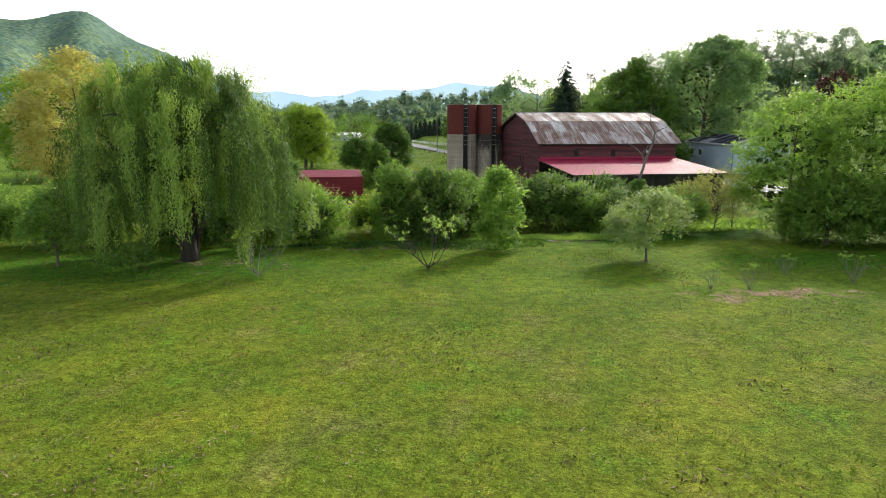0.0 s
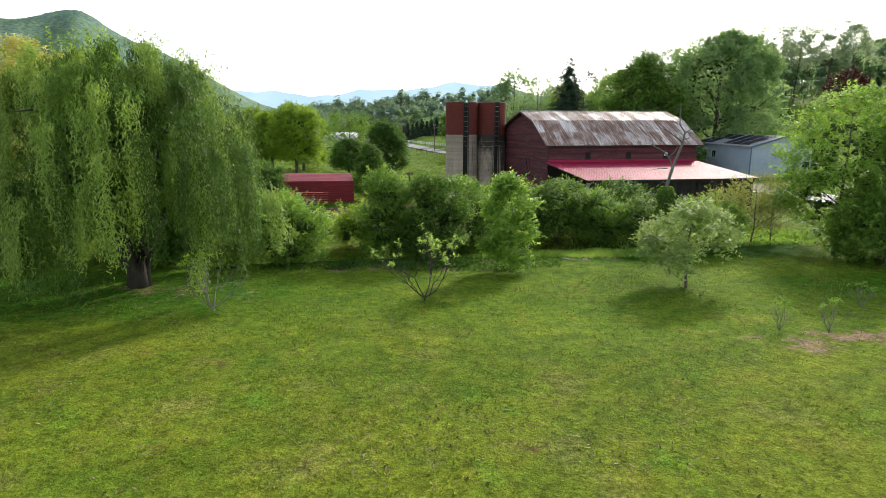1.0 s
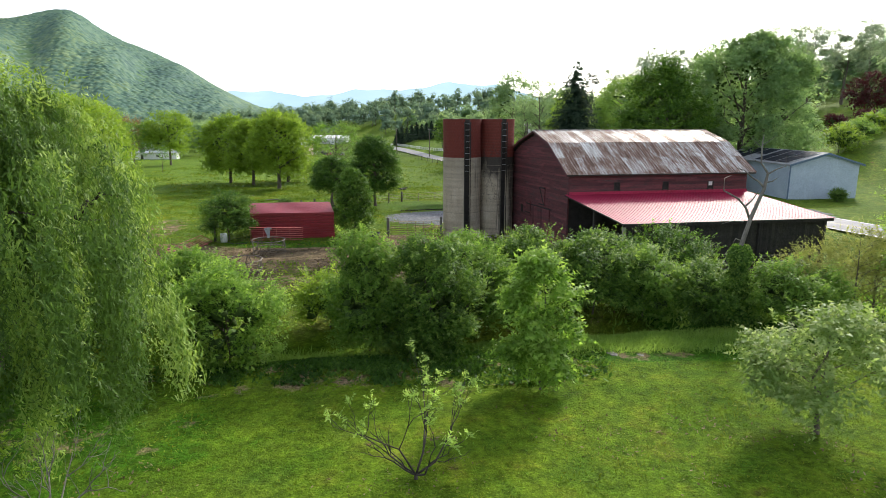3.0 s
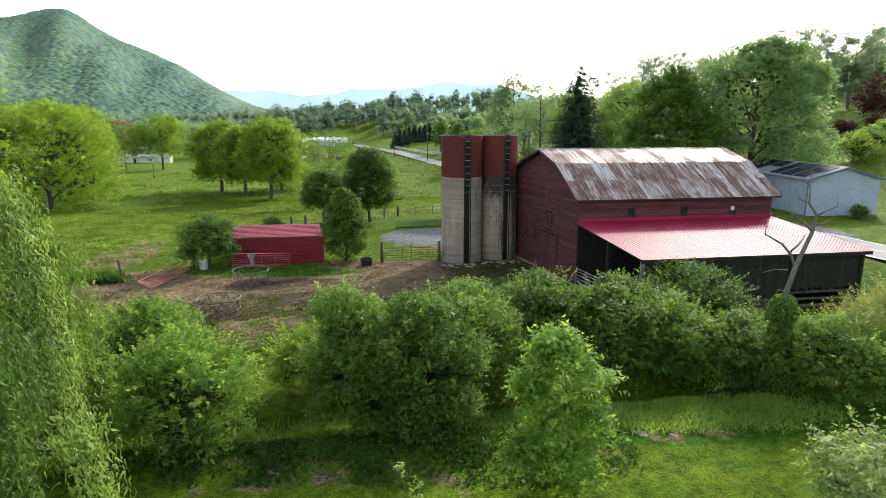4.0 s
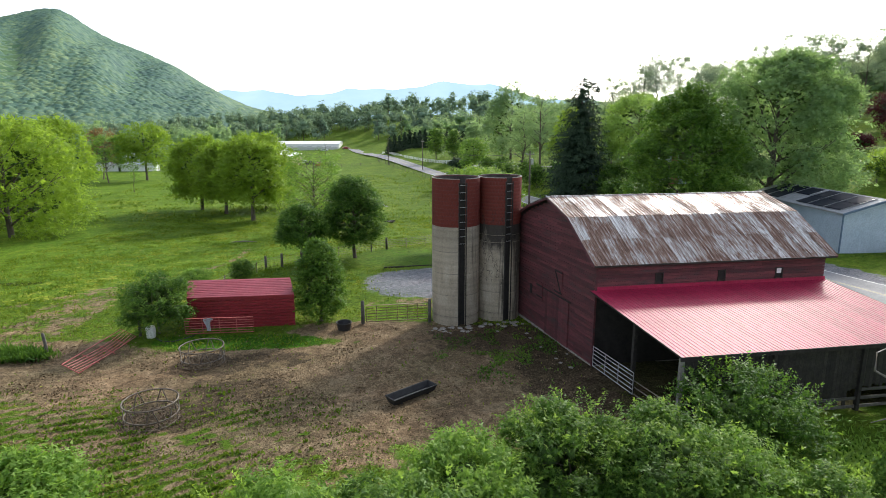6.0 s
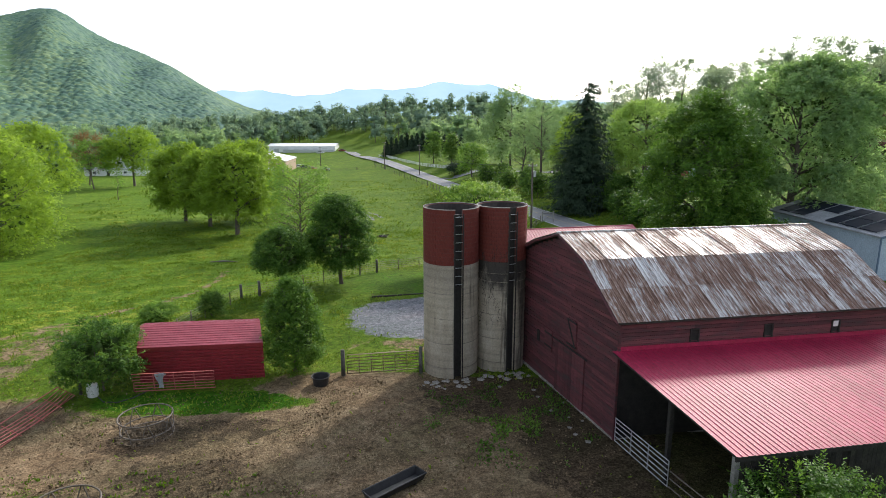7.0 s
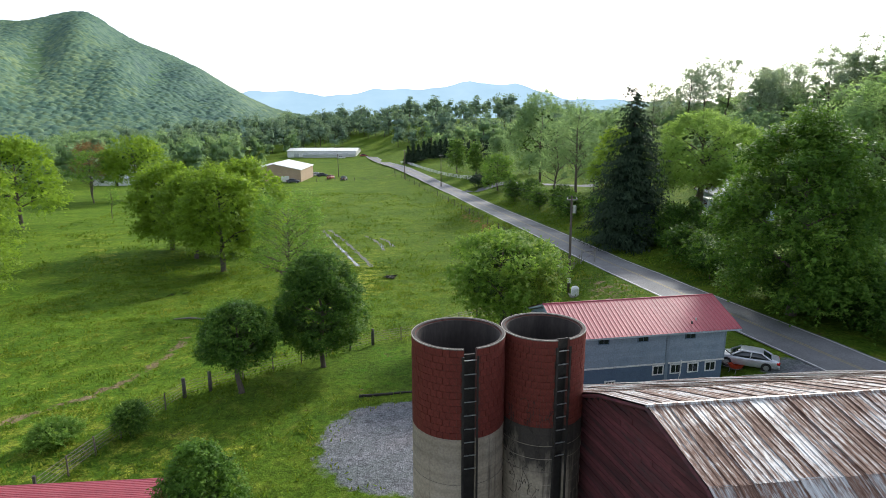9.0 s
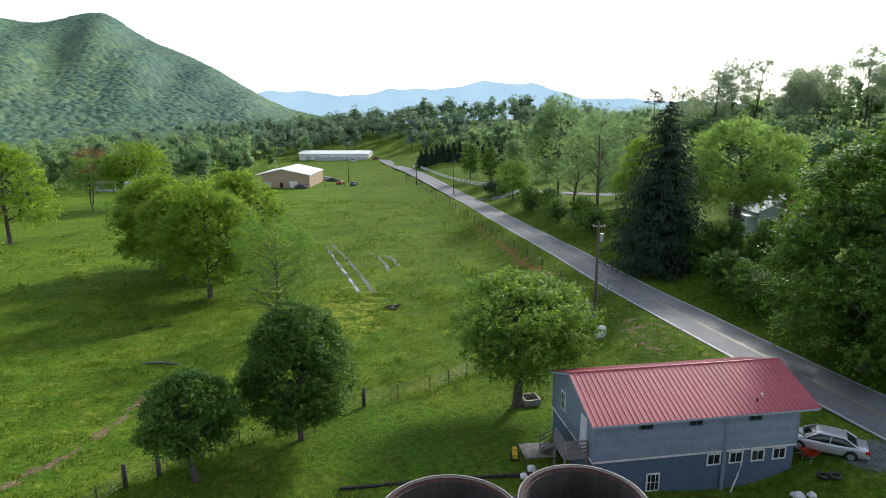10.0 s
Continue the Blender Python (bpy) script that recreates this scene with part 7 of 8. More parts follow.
def trough():
    ob = thing("feed_trough", (-0.65, 59.4, ground_at(-0.65, 59.4) - 0.02), "long black plastic feed trough on the dirt yard", "trough", turn=math.degrees(math.atan2(1.8, 2.1)))
    L, W, H, t = 1.45, 0.4, 0.42, 0.035
    bm = bmesh.new()
    lo = [bm.verts.new(p) for p in ((-L + 0.1, -W + 0.12, 0.08), (L - 0.1, -W + 0.12, 0.08), (L - 0.1, W - 0.12, 0.08), (-L + 0.1, W - 0.12, 0.08))]
    hi = [bm.verts.new(p) for p in ((-L, -W, H), (L, -W, H), (L, W, H), (-L, W, H))]
    ih = [bm.verts.new(p) for p in ((-L + t, -W + t, H), (L - t, -W + t, H), (L - t, W - t, H), (-L + t, W - t, H))]
    il = [bm.verts.new(p) for p in ((-L + 0.14, -W + 0.16, 0.12), (L - 0.14, -W + 0.16, 0.12), (L - 0.14, W - 0.16, 0.12), (-L + 0.14, W - 0.16, 0.12))]
    for a, b in ((lo, hi), (hi, ih), (ih, il)):
        for k in range(4):
            bm.faces.new((a[k], a[(k + 1) % 4], b[(k + 1) % 4], b[k]))
    bm.faces.new(lo[::-1])
    bm.faces.new(il)
    bmesh.ops.recalc_face_normals(bm, faces=bm.faces)
    part("basin", bm, BLACK, ob)
    bm = bmesh.new()
    add_tube(bm, [(-L, -W, H), (L, -W, H), (L, W, H), (-L, W, H), (-L, -W, H)], 0.03, 6)
    part("rim", bm, BLACK, ob)
    for u in (-0.9, 0.9):
        part("foot", boxes((u - 0.06, u + 0.06, -W + 0.1, W - 0.1, 0.0, 0.09)), BLACK, ob)


def barrel(x, y):
    ob = thing("plastic_barrel", (x, y, ground_at(x, y)), "dirty white plastic barrel beside the shrub", "barrel")
    bm = bmesh.new()
    add_tube(bm, [(0, 0, 0), (0, 0, 0.06), (0, 0, 0.4), (0, 0, 0.74), (0, 0, 0.8)], [0.26, 0.3, 0.32, 0.3, 0.25], 18)
    part("drum", bm, WHITE, ob, smooth=True)
    bm = bmesh.new()
    disc_tube(bm, 0, 0, 0.77, 0.27, 0.02, 18)
    part("rim", bm, WHITE, ob)


stock_tank(-5.8, 70.5)
trough()
barrel(-18.8, 69.1)
bm = bmesh.new()
add_tube(bm, [(-18.4, 68.9, ground_at(-18.4, 68.9) + 0.03), (-17.8, 68.3, ground_at(-17.8, 68.3) + 0.03), (-17.0, 68.2, ground_at(-17, 68.2) + 0.03), (-16.4, 68.8, ground_at(-16.4, 68.8) + 0.03), (-16.0, 69.6, ground_at(-16, 69.6) + 0.05), (-15.4, 70.3, 1.6)], 0.035, 6)
hose = thing("hose", (0, 0, 0), "black rubber hose lying in the grass", "hose")
part("hose_line", bm, BLACK, hose)


def rag():
    """Cloth thrown over the panel."""
    ob = thing("cloth", (-15.05, 69.62, ground_at(-15, 69.6)), "pale blue-white cloth hung over the panel", "cloth")
    bm = bmesh.new()
    g_ = random.Random(4)
    n_, m_ = 9, 7
    vs = []
    for i in range(n_):
        t = i / (n_ - 1)
        row = []
        for j in range(m_):
            u = (j / (m_ - 1) - 0.5) * (0.42 + 0.15 * math.sin(t * 5))
            z = 1.33 - abs(t - 0.35) * (1.5 if t > 0.35 else 1.0)
            row.append(bm.verts.new((u + 0.04 * math.sin(9 * t + j), (-0.07 if t > 0.35 else 0.09) - 0.04 * math.sin(j * 1.9 + 4 * t), z + 0.02 * g_.random())))
        vs.append(row)
    for a, b in zip(vs, vs[1:]):
        for j in range(m_ - 1):
            bm.faces.new((a[j], a[j + 1], b[j + 1], b[j]))
    bmesh.ops.solidify(bm, geom=bm.faces, thickness=0.012)
    part("fabric", bm, CLOTH, ob, smooth=True)


CLOTH = surface("pale_cloth", [(0.3, (0.42, 0.46, 0.5)), (0.7, (0.62, 0.65, 0.67))], 6, 0.9, relief=0.0)
rag()


def rock(x, y, s, seed, group, label="pale rough stone lying on the ground"):
    rng = random.Random(seed)
    ob = thing("stone", (x, y, ground_at(x, y) - 0.1 * s), label, "stone", group)
    bm = bmesh.new()
    bmesh.ops.create_icosphere(bm, subdivisions=1, radius=s)
    for v in bm.verts:
        v.co *= rng.uniform(0.7, 1.15)
        v.co.z *= 0.5
    part("body", bm, STONE, ob)


rng7 = random.Random(70)
for k in range(34):
    a = rng7.uniform(0, 1)
    x, y = 0.6 + 6.6 * a + rng7.uniform(-0.4, 0.4), 70.9 + 1.3 * a - abs(rng7.gauss(0, 0.75))
    rock(x, y, rng7.uniform(0.09, 0.32), 700 + k, "rubble by the silos")
for k in range(9):
    rock(9.2 + rng7.uniform(-0.8, 0.4) - k * 0.18, 63.2 + k * 0.75 + rng7.uniform(-0.3, 0.3), rng7.uniform(0.1, 0.22), 760 + k, "rubble by the barn")
for k in range(5):
    rock(8.2 + rng7.uniform(-0.8, 0.8), 42.0 + rng7.uniform(-0.3, 0.3), rng7.uniform(0.12, 0.25), 780 + k, "stones at the ditch", "pale stone half sunk in the grass")


# ---- wire fences ----
def wire_fence(points, spacing, height, wires, label, thick_every=0, name="wire_fence"):
    ob = thing(name, (0, 0, 0), label, "fence")
    pts = []
    for (xa, ya), (xb, yb) in zip(points, points[1:]):
        n_ = max(1, int(math.hypot(xb - xa, yb - ya) / spacing))
        pts += [(xa + (xb - xa) * k / n_, ya + (yb - ya) * k / n_) for k in range(n_)]
    pts.append(points[-1])
    for i, (x, y) in enumerate(pts):
        thick = thick_every and i % thick_every == 0
        bm = bmesh.new()
        z = ground_at(x, y)
        hh = height * (1.12 if thick else 1.0)
        add_tube(bm, [(x, y, z - 0.3), (x + 0.03 * math.sin(i * 2.7), y, z + hh)], 0.085 if thick else 0.045, 6)
        part("post", bm, POST_WOOD if thick else RUST_PIPE, ob)
    for k in range(wires):
        bm = bmesh.new()
        h = height * (0.25 + 0.7 * k / max(1, wires - 1))
        add_tube(bm, [(x, y, ground_at(x, y) + h) for x, y in pts], 0.016, 3)
        part("wire", bm, RUST_PIPE, ob)
    return ob


wire_fence([(-18.6, 78), (-17.7, 84), (-16.5, 89.9), (-15.1, 90.9), (-10, 96.2), (-4.9, 100.5), (-0.3, 103.3), (2.5, 106.5), (8, 111.5), (14, 119), (18.0, 127)], 1.9, 1.2, 5, "wire stock fence on thin steel stakes", 6)
for x, y in ((-16.5, 89.9), (-15.1, 90.9), (-4.9, 100.5)):
    wood_post(x, y, 1.45, 0.14, "thick weathered wooden fence post by the wire")
RF = [(float(road_x(y)) - 6.6, y) for y in range(127, 300, 12)]
wire_fence(RF, 3.4, 1.25, 4, "wire fence on wooden posts along the roadside bank", 2)
wire_fence([(-28.6, 66.1), (-36, 67.5), (-45, 70)], 3.0, 1.25, 4, "wire fence on wooden posts beside the dirt yard", 2)
wire_fence([(float(road_x(285)) - 8, 285), (-40, 280), (-75, 279)], 3.5, 1.2, 3, "wire fence at the far end of the pasture", 2)
br = thing("fence_brace", (18.3, 127.0, ground_at(18.3, 127)), "wooden end brace of the wire fence", "fence")
for (xa, ya) in ((0, 0), (1.9, 0.9)):
    bm = bmesh.new()
    add_tube(bm, [(xa, ya, -0.3), (xa, ya, 1.8)], 0.1, 8)
    part("post", bm, GREY_WOOD, br)
bm = bmesh.new()
add_tube(bm, [(0, 0, 1.5), (1.9, 0.9, 1.5)], 0.06, 6)
part("rail", bm, GREY_WOOD, br)
bm = bmesh.new()
add_tube(bm, [(0, 0, 0.3), (1.9, 0.9, 1.45)], 0.05, 6)
part("strut", bm, GREY_WOOD, br)


def board_fence(points, label):
    ob = thing("board_fence", (0, 0, 0), label, "fence")
    for (xa, ya), (xb, yb) in zip(points, points[1:]):
        n_ = max(1, int(math.hypot(xb - xa, yb - ya) / 2.6))
        for k in range(n_):
            x0, y0 = xa + (xb - xa) * k / n_, ya + (yb - ya) * k / n_
            x1, y1 = xa + (xb - xa) * (k + 1) / n_, ya + (yb - ya) * (k + 1) / n_
            z0, z1 = ground_at(x0, y0), ground_at(x1, y1)
            bm = bmesh.new()
            add_tube(bm, [(x0, y0, z0 - 0.2), (x0, y0, z0 + 1.35)], 0.09, 4)
            part("post", bm, WHITE, ob)
            for h in (0.45, 0.85, 1.25):
                bm = bmesh.new()
                add_tube(bm, [(x0, y0, z0 + h), (x1, y1, z1 + h)], 0.075, 4)
                part("rail", bm, WHITE, ob)


board_fence([(11, 243), (4, 258), (-4, 279), (-12, 304), (-20, 336), (-25, 352)], "white three-board fence along the lane")


# ---- poles and lines ----
def utility_pole(x, y, h, label, transformer=False):
    ob = thing("utility_pole", (x, y, ground_at(x, y)), label, "pole", "utility poles")
    bm = bmesh.new()
    add_tube(bm, [(0, 0, -0.5), (0, 0, h * 0.5), (-0.05, 0, h)], [0.16, 0.14, 0.1], 8)
    part("pole", bm, BARK, ob, smooth=True)
    part("crossarm", boxes((-0.6, 0.6, -0.06, 0.06, h - 0.5, h - 0.38)), GREY_WOOD, ob)
    for u in (-0.5, 0.5):
        bm = bmesh.new()
        add_tube(bm, [(u, 0, h - 0.38), (u, 0, h - 0.2)], 0.045, 8)
        part("insulator", bm, WHITE, ob)
    if transformer:
        bm = bmesh.new()
        add_tube(bm, [(0.3, 0, h - 1.9), (0.3, 0, h - 1.1)], 0.2, 12)
        part("transformer", bm, STEEL, ob, "grey pole transformer")
        part("meter_box", boxes((-0.2, 0.2, -0.26, -0.12, 1.2, 1.75)), STEEL, ob)
    return (x, y, ground_at(x, y) + h)


P = [utility_pole(14.9, 117.3, 11.0, "tall wooden utility pole with a grey transformer", True), utility_pole(-2.3, 243, 10.5, "wooden utility pole beside the road"), utility_pole(-16.5, 275, 10.5, "wooden utility pole beside the road"), utility_pole(-46, 300, 9.5, "wooden utility pole near a tan building")]
for a, b in zip(P, P[1:3]):
    ob = thing("power_line", (0, 0, 0), "thin sagging power line between poles", "cable")
    for off, dz in ((0.5, -0.2), (-0.5, -0.2), (0.0, -1.4)):
        bm = bmesh.new()
        add_tube(bm, [(a[0] + (b[0] - a[0]) * t + off, a[1] + (b[1] - a[1]) * t, a[2] + (b[2] - a[2]) * t + dz - 2.2 * 4 * t * (1 - t)) for t in [k / 24 for k in range(25)]], 0.018, 3)
        part("wire", bm, BLACK, ob)
tank = thing("propane_tank", (15.4, 116.0, ground_at(15.4, 116.0)), "small white rounded tank at the pole's foot", "tank")
bm = bmesh.new()
add_tube(bm, [(0, 0, 0), (0, 0, 0.1), (0, 0, 0.75), (0, 0, 0.95), (0, 0, 1.05)], [0.4, 0.45, 0.45, 0.36, 0.16], 16)
part("shell", bm, WHITE, tank, smooth=True)
part("base", boxes((-0.6, 0.6, -0.6, 0.6, -0.1, 0.04)), STONE, tank)


# ---- vehicles ----
def car(x, y, turn, paint, label, scale=1.0, tall=1.0):
    """A saloon: body with arches, glasshouse, lamps and wheels; its nose towards +x."""
    ob = thing("car", (x, y, ground_at(x, y) + 0.03), label, "car", turn=turn)
    s = scale

    def loft(stations, name, mat_, rings):
        """Rounded shell over stations (x, half width, bottom, top); rings: share of the height and of the width."""
        bm = bmesh.new()
        rows = []
        for px, hw, z0, z1 in stations:
            half = [(hw * w, z0 + (z1 - z0) * h) for h, w in rings]
            rows.append([bm.verts.new((px * s, yy * s, zz * s * tall)) for yy, zz in half + [(-yy, zz) for yy, zz in half[::-1]]])
        n_ = len(rows[0])
        for a, b in zip(rows, rows[1:]):
            for k in range(n_):
                bm.faces.new((a[k], b[k], b[(k + 1) % n_], a[(k + 1) % n_]))
        bm.faces.new(rows[0])
        bm.faces.new(rows[-1][::-1])
        bmesh.ops.recalc_face_normals(bm, faces=bm.faces)
        return part(name, bm, mat_, ob, smooth=True)

    tub = [(0.0, 0.9), (0.12, 0.97), (0.45, 1.0), (0.75, 0.99), (0.92, 0.93), (1.0, 0.8), (1.03, 0.4)]
    body = loft([(-2.3, 0.62, 0.42, 0.8), (-2.24, 0.76, 0.34, 0.93), (-2.05, 0.82, 0.28, 0.98), (-1.4, 0.86, 0.25, 0.98), (-0.5, 0.87, 0.22, 0.95), (0.6, 0.87, 0.22, 0.93), (1.15, 0.86, 0.22, 0.91), (1.75, 0.82, 0.26, 0.83), (2.1, 0.74, 0.28, 0.74), (2.28, 0.56, 0.36, 0.62)], "body", paint, tub)
    dome = [(0.0, 1.0), (0.3, 0.96), (0.65, 0.87), (0.86, 0.78), (0.96, 0.66), (1.0, 0.35)]
    loft([(-1.8, 0.74, 0.9, 0.96), (-1.5, 0.78, 0.9, 1.12), (-1.1, 0.8, 0.9, 1.33), (-0.7, 0.81, 0.9, 1.4), (0.1, 0.82, 0.88, 1.4), (0.45, 0.81, 0.88, 1.33), (0.8, 0.79, 0.88, 1.13), (1.2, 0.76, 0.86, 0.92)], "glasshouse", GLASS, dome)
    loft([(-1.15, 0.6, 1.3, 1.345), (-0.95, 0.66, 1.31, 1.4), (-0.6, 0.68, 1.33, 1.43), (0.1, 0.68, 1.33, 1.43), (0.35, 0.66, 1.31, 1.4), (0.5, 0.6, 1.28, 1.34)], "roof", paint, [(0.0, 1.0), (0.5, 0.98), (0.85, 0.88), (1.0, 0.5)])
    for side in (-1, 1):
        for (xa, za), (xb, zb) in (((1.2, 0.88), (0.42, 1.35)), ((-0.25, 0.92), (-0.3, 1.37)), ((-1.75, 0.95), (-1.05, 1.34))):
            bm = bmesh.new()
            add_tube(bm, [(xa * s, side * 0.8 * s, za * s * tall), (xb * s, side * 0.68 * s, zb * s * tall)], 0.05 * s, 6)
            part("pillar", bm, paint, body)
        part("tail_lamp", boxes((-2.32 * s, -2.1 * s, min(side * 0.5, side * 0.83) * s, max(side * 0.5, side * 0.83) * s, 0.68 * s * tall, 0.84 * s * tall)), TAILLIGHT, body, "red tail lamp")
        part("headlamp", boxes((2.05 * s, 2.27 * s, min(side * 0.5, side * 0.8) * s, max(side * 0.5, side * 0.8) * s, 0.58 * s * tall, 0.7 * s * tall)), GLASS, body)
        part("door_handle", boxes((-0.5 * s, -0.32 * s, side * 0.875 * s - 0.012, side * 0.875 * s + 0.012, 0.76 * s * tall, 0.79 * s * tall)), paint, body)
        for wx in (1.4, -1.4):
            bm = bmesh.new()
            add_tube(bm, [(wx * s, side * 0.66 * s, 0.32 * s), (wx * s, side * 0.7 * s, 0.32 * s), (wx * s, side * 0.84 * s, 0.32 * s), (wx * s, side * 0.87 * s, 0.32 * s)], [0.28 * s, 0.32 * s, 0.32 * s, 0.28 * s], 18)
            wheel = part("wheel", bm, BLACK, ob, smooth=False)
            bm = bmesh.new()
            add_tube(bm, [(wx * s, side * 0.6 * s, 0.34 * s), (wx * s, side * 0.873 * s, 0.34 * s)], 0.38 * s, 18)
            part("wheel_arch", bm, BLACK, body)
            bm = bmesh.new()
            add_tube(bm, [(wx * s, side * 0.855 * s, 0.32 * s), (wx * s, side * 0.885 * s, 0.32 * s)], 0.2 * s, 14)
            part("rim", bm, STEEL, wheel)
    part("number_plate", boxes((-2.325 * s, -2.3 * s, -0.2 * s, 0.2 * s, 0.62 * s * tall, 0.74 * s * tall)), WHITE, body)
    part("bumper", boxes((-2.33 * s, -2.2 * s, -0.8 * s, 0.8 * s, 0.36 * s * tall, 0.5 * s * tall)), paint, body)


car(23.5, 93.6, 153, SILVER, "silver four-door saloon car parked beside the house", 0.92)
for x, y, t_, pt, lab in ((-53.8, 305, 20, CAR_DARK, "dark blue car parked on grass"), (-47.5, 292, 80, CAR_RED, "red car parked on grass"), (-41, 285, 85, CAR_DARK, "dark car parked on grass"), (-58.5, 276.2, 0, CAR_DARK, "dark car parked at the tan building"), (-57, 309, 10, SILVER, "grey car parked on grass"),
                          (-66, 414, 0, SILVER, "silver car beside the long white building"), (-53, 417, 20, CAR_RED, "red car beside the long white building")):
    car(x, y, t_, pt, lab, 1.05, 1.1)


# ---- house surroundings ----
def clutter():
    rng = random.Random(12)
    ob = thing("concrete_slab", (7.0, 94.6, ground_at(7.0, 94.6)), "grey concrete slab at the foot of the stair", "slab", turn=11)
    part("slab", boxes((-1.0, 1.0, -0.7, 0.9, -0.3, 0.12)), STONE, ob)
    ob = thing("wheelbarrow", (22.5, 93.0, ground_at(22.5, 93.0)), "orange wheelbarrow tipped up beside the steps", "wheelbarrow", turn=30)
    bm = bmesh.new()
    lo = [bm.verts.new(p) for p in ((-0.3, -0.2, 0.35), (0.3, -0.2, 0.3), (0.3, 0.2, 0.3), (-0.3, 0.2, 0.35))]
    hi = [bm.verts.new(p) for p in ((-0.5, -0.36, 0.7), (0.55, -0.36, 0.62), (0.55, 0.36, 0.62), (-0.5, 0.36, 0.7))]
    bm.faces.new(lo[::-1])
    for k in range(4):
        bm.faces.new((lo[k], lo[(k + 1) % 4], hi[(k + 1) % 4], hi[k]))
    bmesh.ops.solidify(bm, geom=bm.faces, thickness=0.02)
    part("tray", bm, ORANGE, ob)
    bm = bmesh.new()
    add_tube(bm, [(0.62, -0.05, 0.2), (0.62, 0.05, 0.2)], 0.2, 12)
    part("wheel", bm, BLACK, ob)
    for sd in (-0.25, 0.25):
        bm = bmesh.new()
        add_tube(bm, [(0.62, sd * 0.4, 0.2), (-0.2, sd, 0.33), (-1.0, sd * 1.2, 0.62)], 0.02, 5)
        part("handle", bm, GREY_WOOD, ob)
        bm = bmesh.new()
        add_tube(bm, [(-0.3, sd, 0.35), (-0.4, sd, 0.0)], 0.018, 5)
        part("leg", bm, STEEL, ob)
    for k, (x, y) in enumerate(((22.4, 91.5), (22.9, 91.3))):
        ob = thing("old_tyre", (x, y, ground_at(x, y) + 0.05), "old black tyre lying in the grass", "tyre", "old tyres")
        bm = bmesh.new()
        disc_tube(bm, 0, 0, 0.05, 0.27, 0.1, 20, sides=8)
        part("tread", bm, BLACK, ob, smooth=True)
    for k, (x, y, s) in enumerate(((20.6, 90.5, 0.35), (21.2, 90.3, 0.25), (6.4, 92.5, 0.3), (6.9, 91.9, 0.28), (5.9, 91.7, 0.25))):
        ob = thing("plastic_sack", (x, y, ground_at(x, y)), "crumpled white plastic sack on the ground", "sack", "white sacks")
        bm = bmesh.new()
        bmesh.ops.create_icosphere(bm, subdivisions=2, radius=s)
        for v in bm.verts:
            v.co *= rng.uniform(0.8, 1.2)
            v.co.z = max(v.co.z * 0.75, -0.1) + 0.12
        part("bag", bm, WHITE, ob)
    ob = thing("toy_tractor", (5.5, 93.8, ground_at(5.5, 93.8)), "small yellow plastic toy tractor on the ground", "toy")
    part("hood", boxes((-0.15, 0.15, -0.35, 0.05, 0.2, 0.45)), YELLOW, ob)
    part("seat", boxes((-0.13, 0.13, 0.05, 0.35, 0.2, 0.6)), YELLOW, ob)
    for sx in (-0.22, 0.22):
        for yy, rr in ((-0.25, 0.13), (0.2, 0.18)):
            bm = bmesh.new()
            add_tube(bm, [(sx - 0.05, yy, rr), (sx + 0.05, yy, rr)], rr, 12)
            part("wheel", bm, BLACK, ob)
    ob = thing("fire_pit", (7.2, 101.6, ground_at(7.2, 101.6)), "low square stack of pale bricks beside the tree", "fire pit", turn=15)
    for k in range(4):
        for side in range(4):
            for q in range(3):
                m_ = Matrix.Rotation(side * math.pi / 2, 4, "Z")
                part("brick", boxes((-0.55 + q * 0.37, -0.55 + q * 0.37 + 0.35, -0.62, -0.48, k * 0.14 - 0.05, k * 0.14 + 0.08), m=m_), STONE, ob)
    ob = thing("timber_edge", (-1.5, 90.6, ground_at(-1.5, 90.6)), "low timber edging along the gravel drive", "edging", turn=10)
    for k in range(5):
        part("timber", boxes((-3 + k * 2.4, -0.65 + k * 2.4, -0.08 + 0.05 * (k % 2), 0.08 + 0.05 * (k % 2), -0.1, 0.1)), OLD_BOARD, ob)
    ob = thing("brush_pile", (-6.3, 127.6, ground_at(-6.3, 127.6)), "small burnt brush pile on bare soil in the pasture", "brush pile")
    for k in range(14):
        bm = bmesh.new()
        a, l_ = rng.uniform(0, 6.28), rng.uniform(0.5, 1.1)
        add_tube(bm, [(-math.cos(a) * l_, -math.sin(a) * l_, 0.05 + rng.random() * 0.2), (math.cos(a) * l_, math.sin(a) * l_, 0.1 + rng.random() * 0.35)], 0.06, 5)
        part("branch", bm, OLD_BOARD if k % 3 else DEADWOOD, ob)
    ob = thing("log", (-24.8, 109.4, ground_at(-24.8, 109.4)), "grey fallen branch in the pasture", "log")
    bm = bmesh.new()
    add_tube(bm, [(-1.6, 0, 0.08), (0, 0.2, 0.15), (1.8, 0, 0.08)], [0.05, 0.11, 0.07], 6)
    part("trunk", bm, DEADWOOD, ob)


clutter()


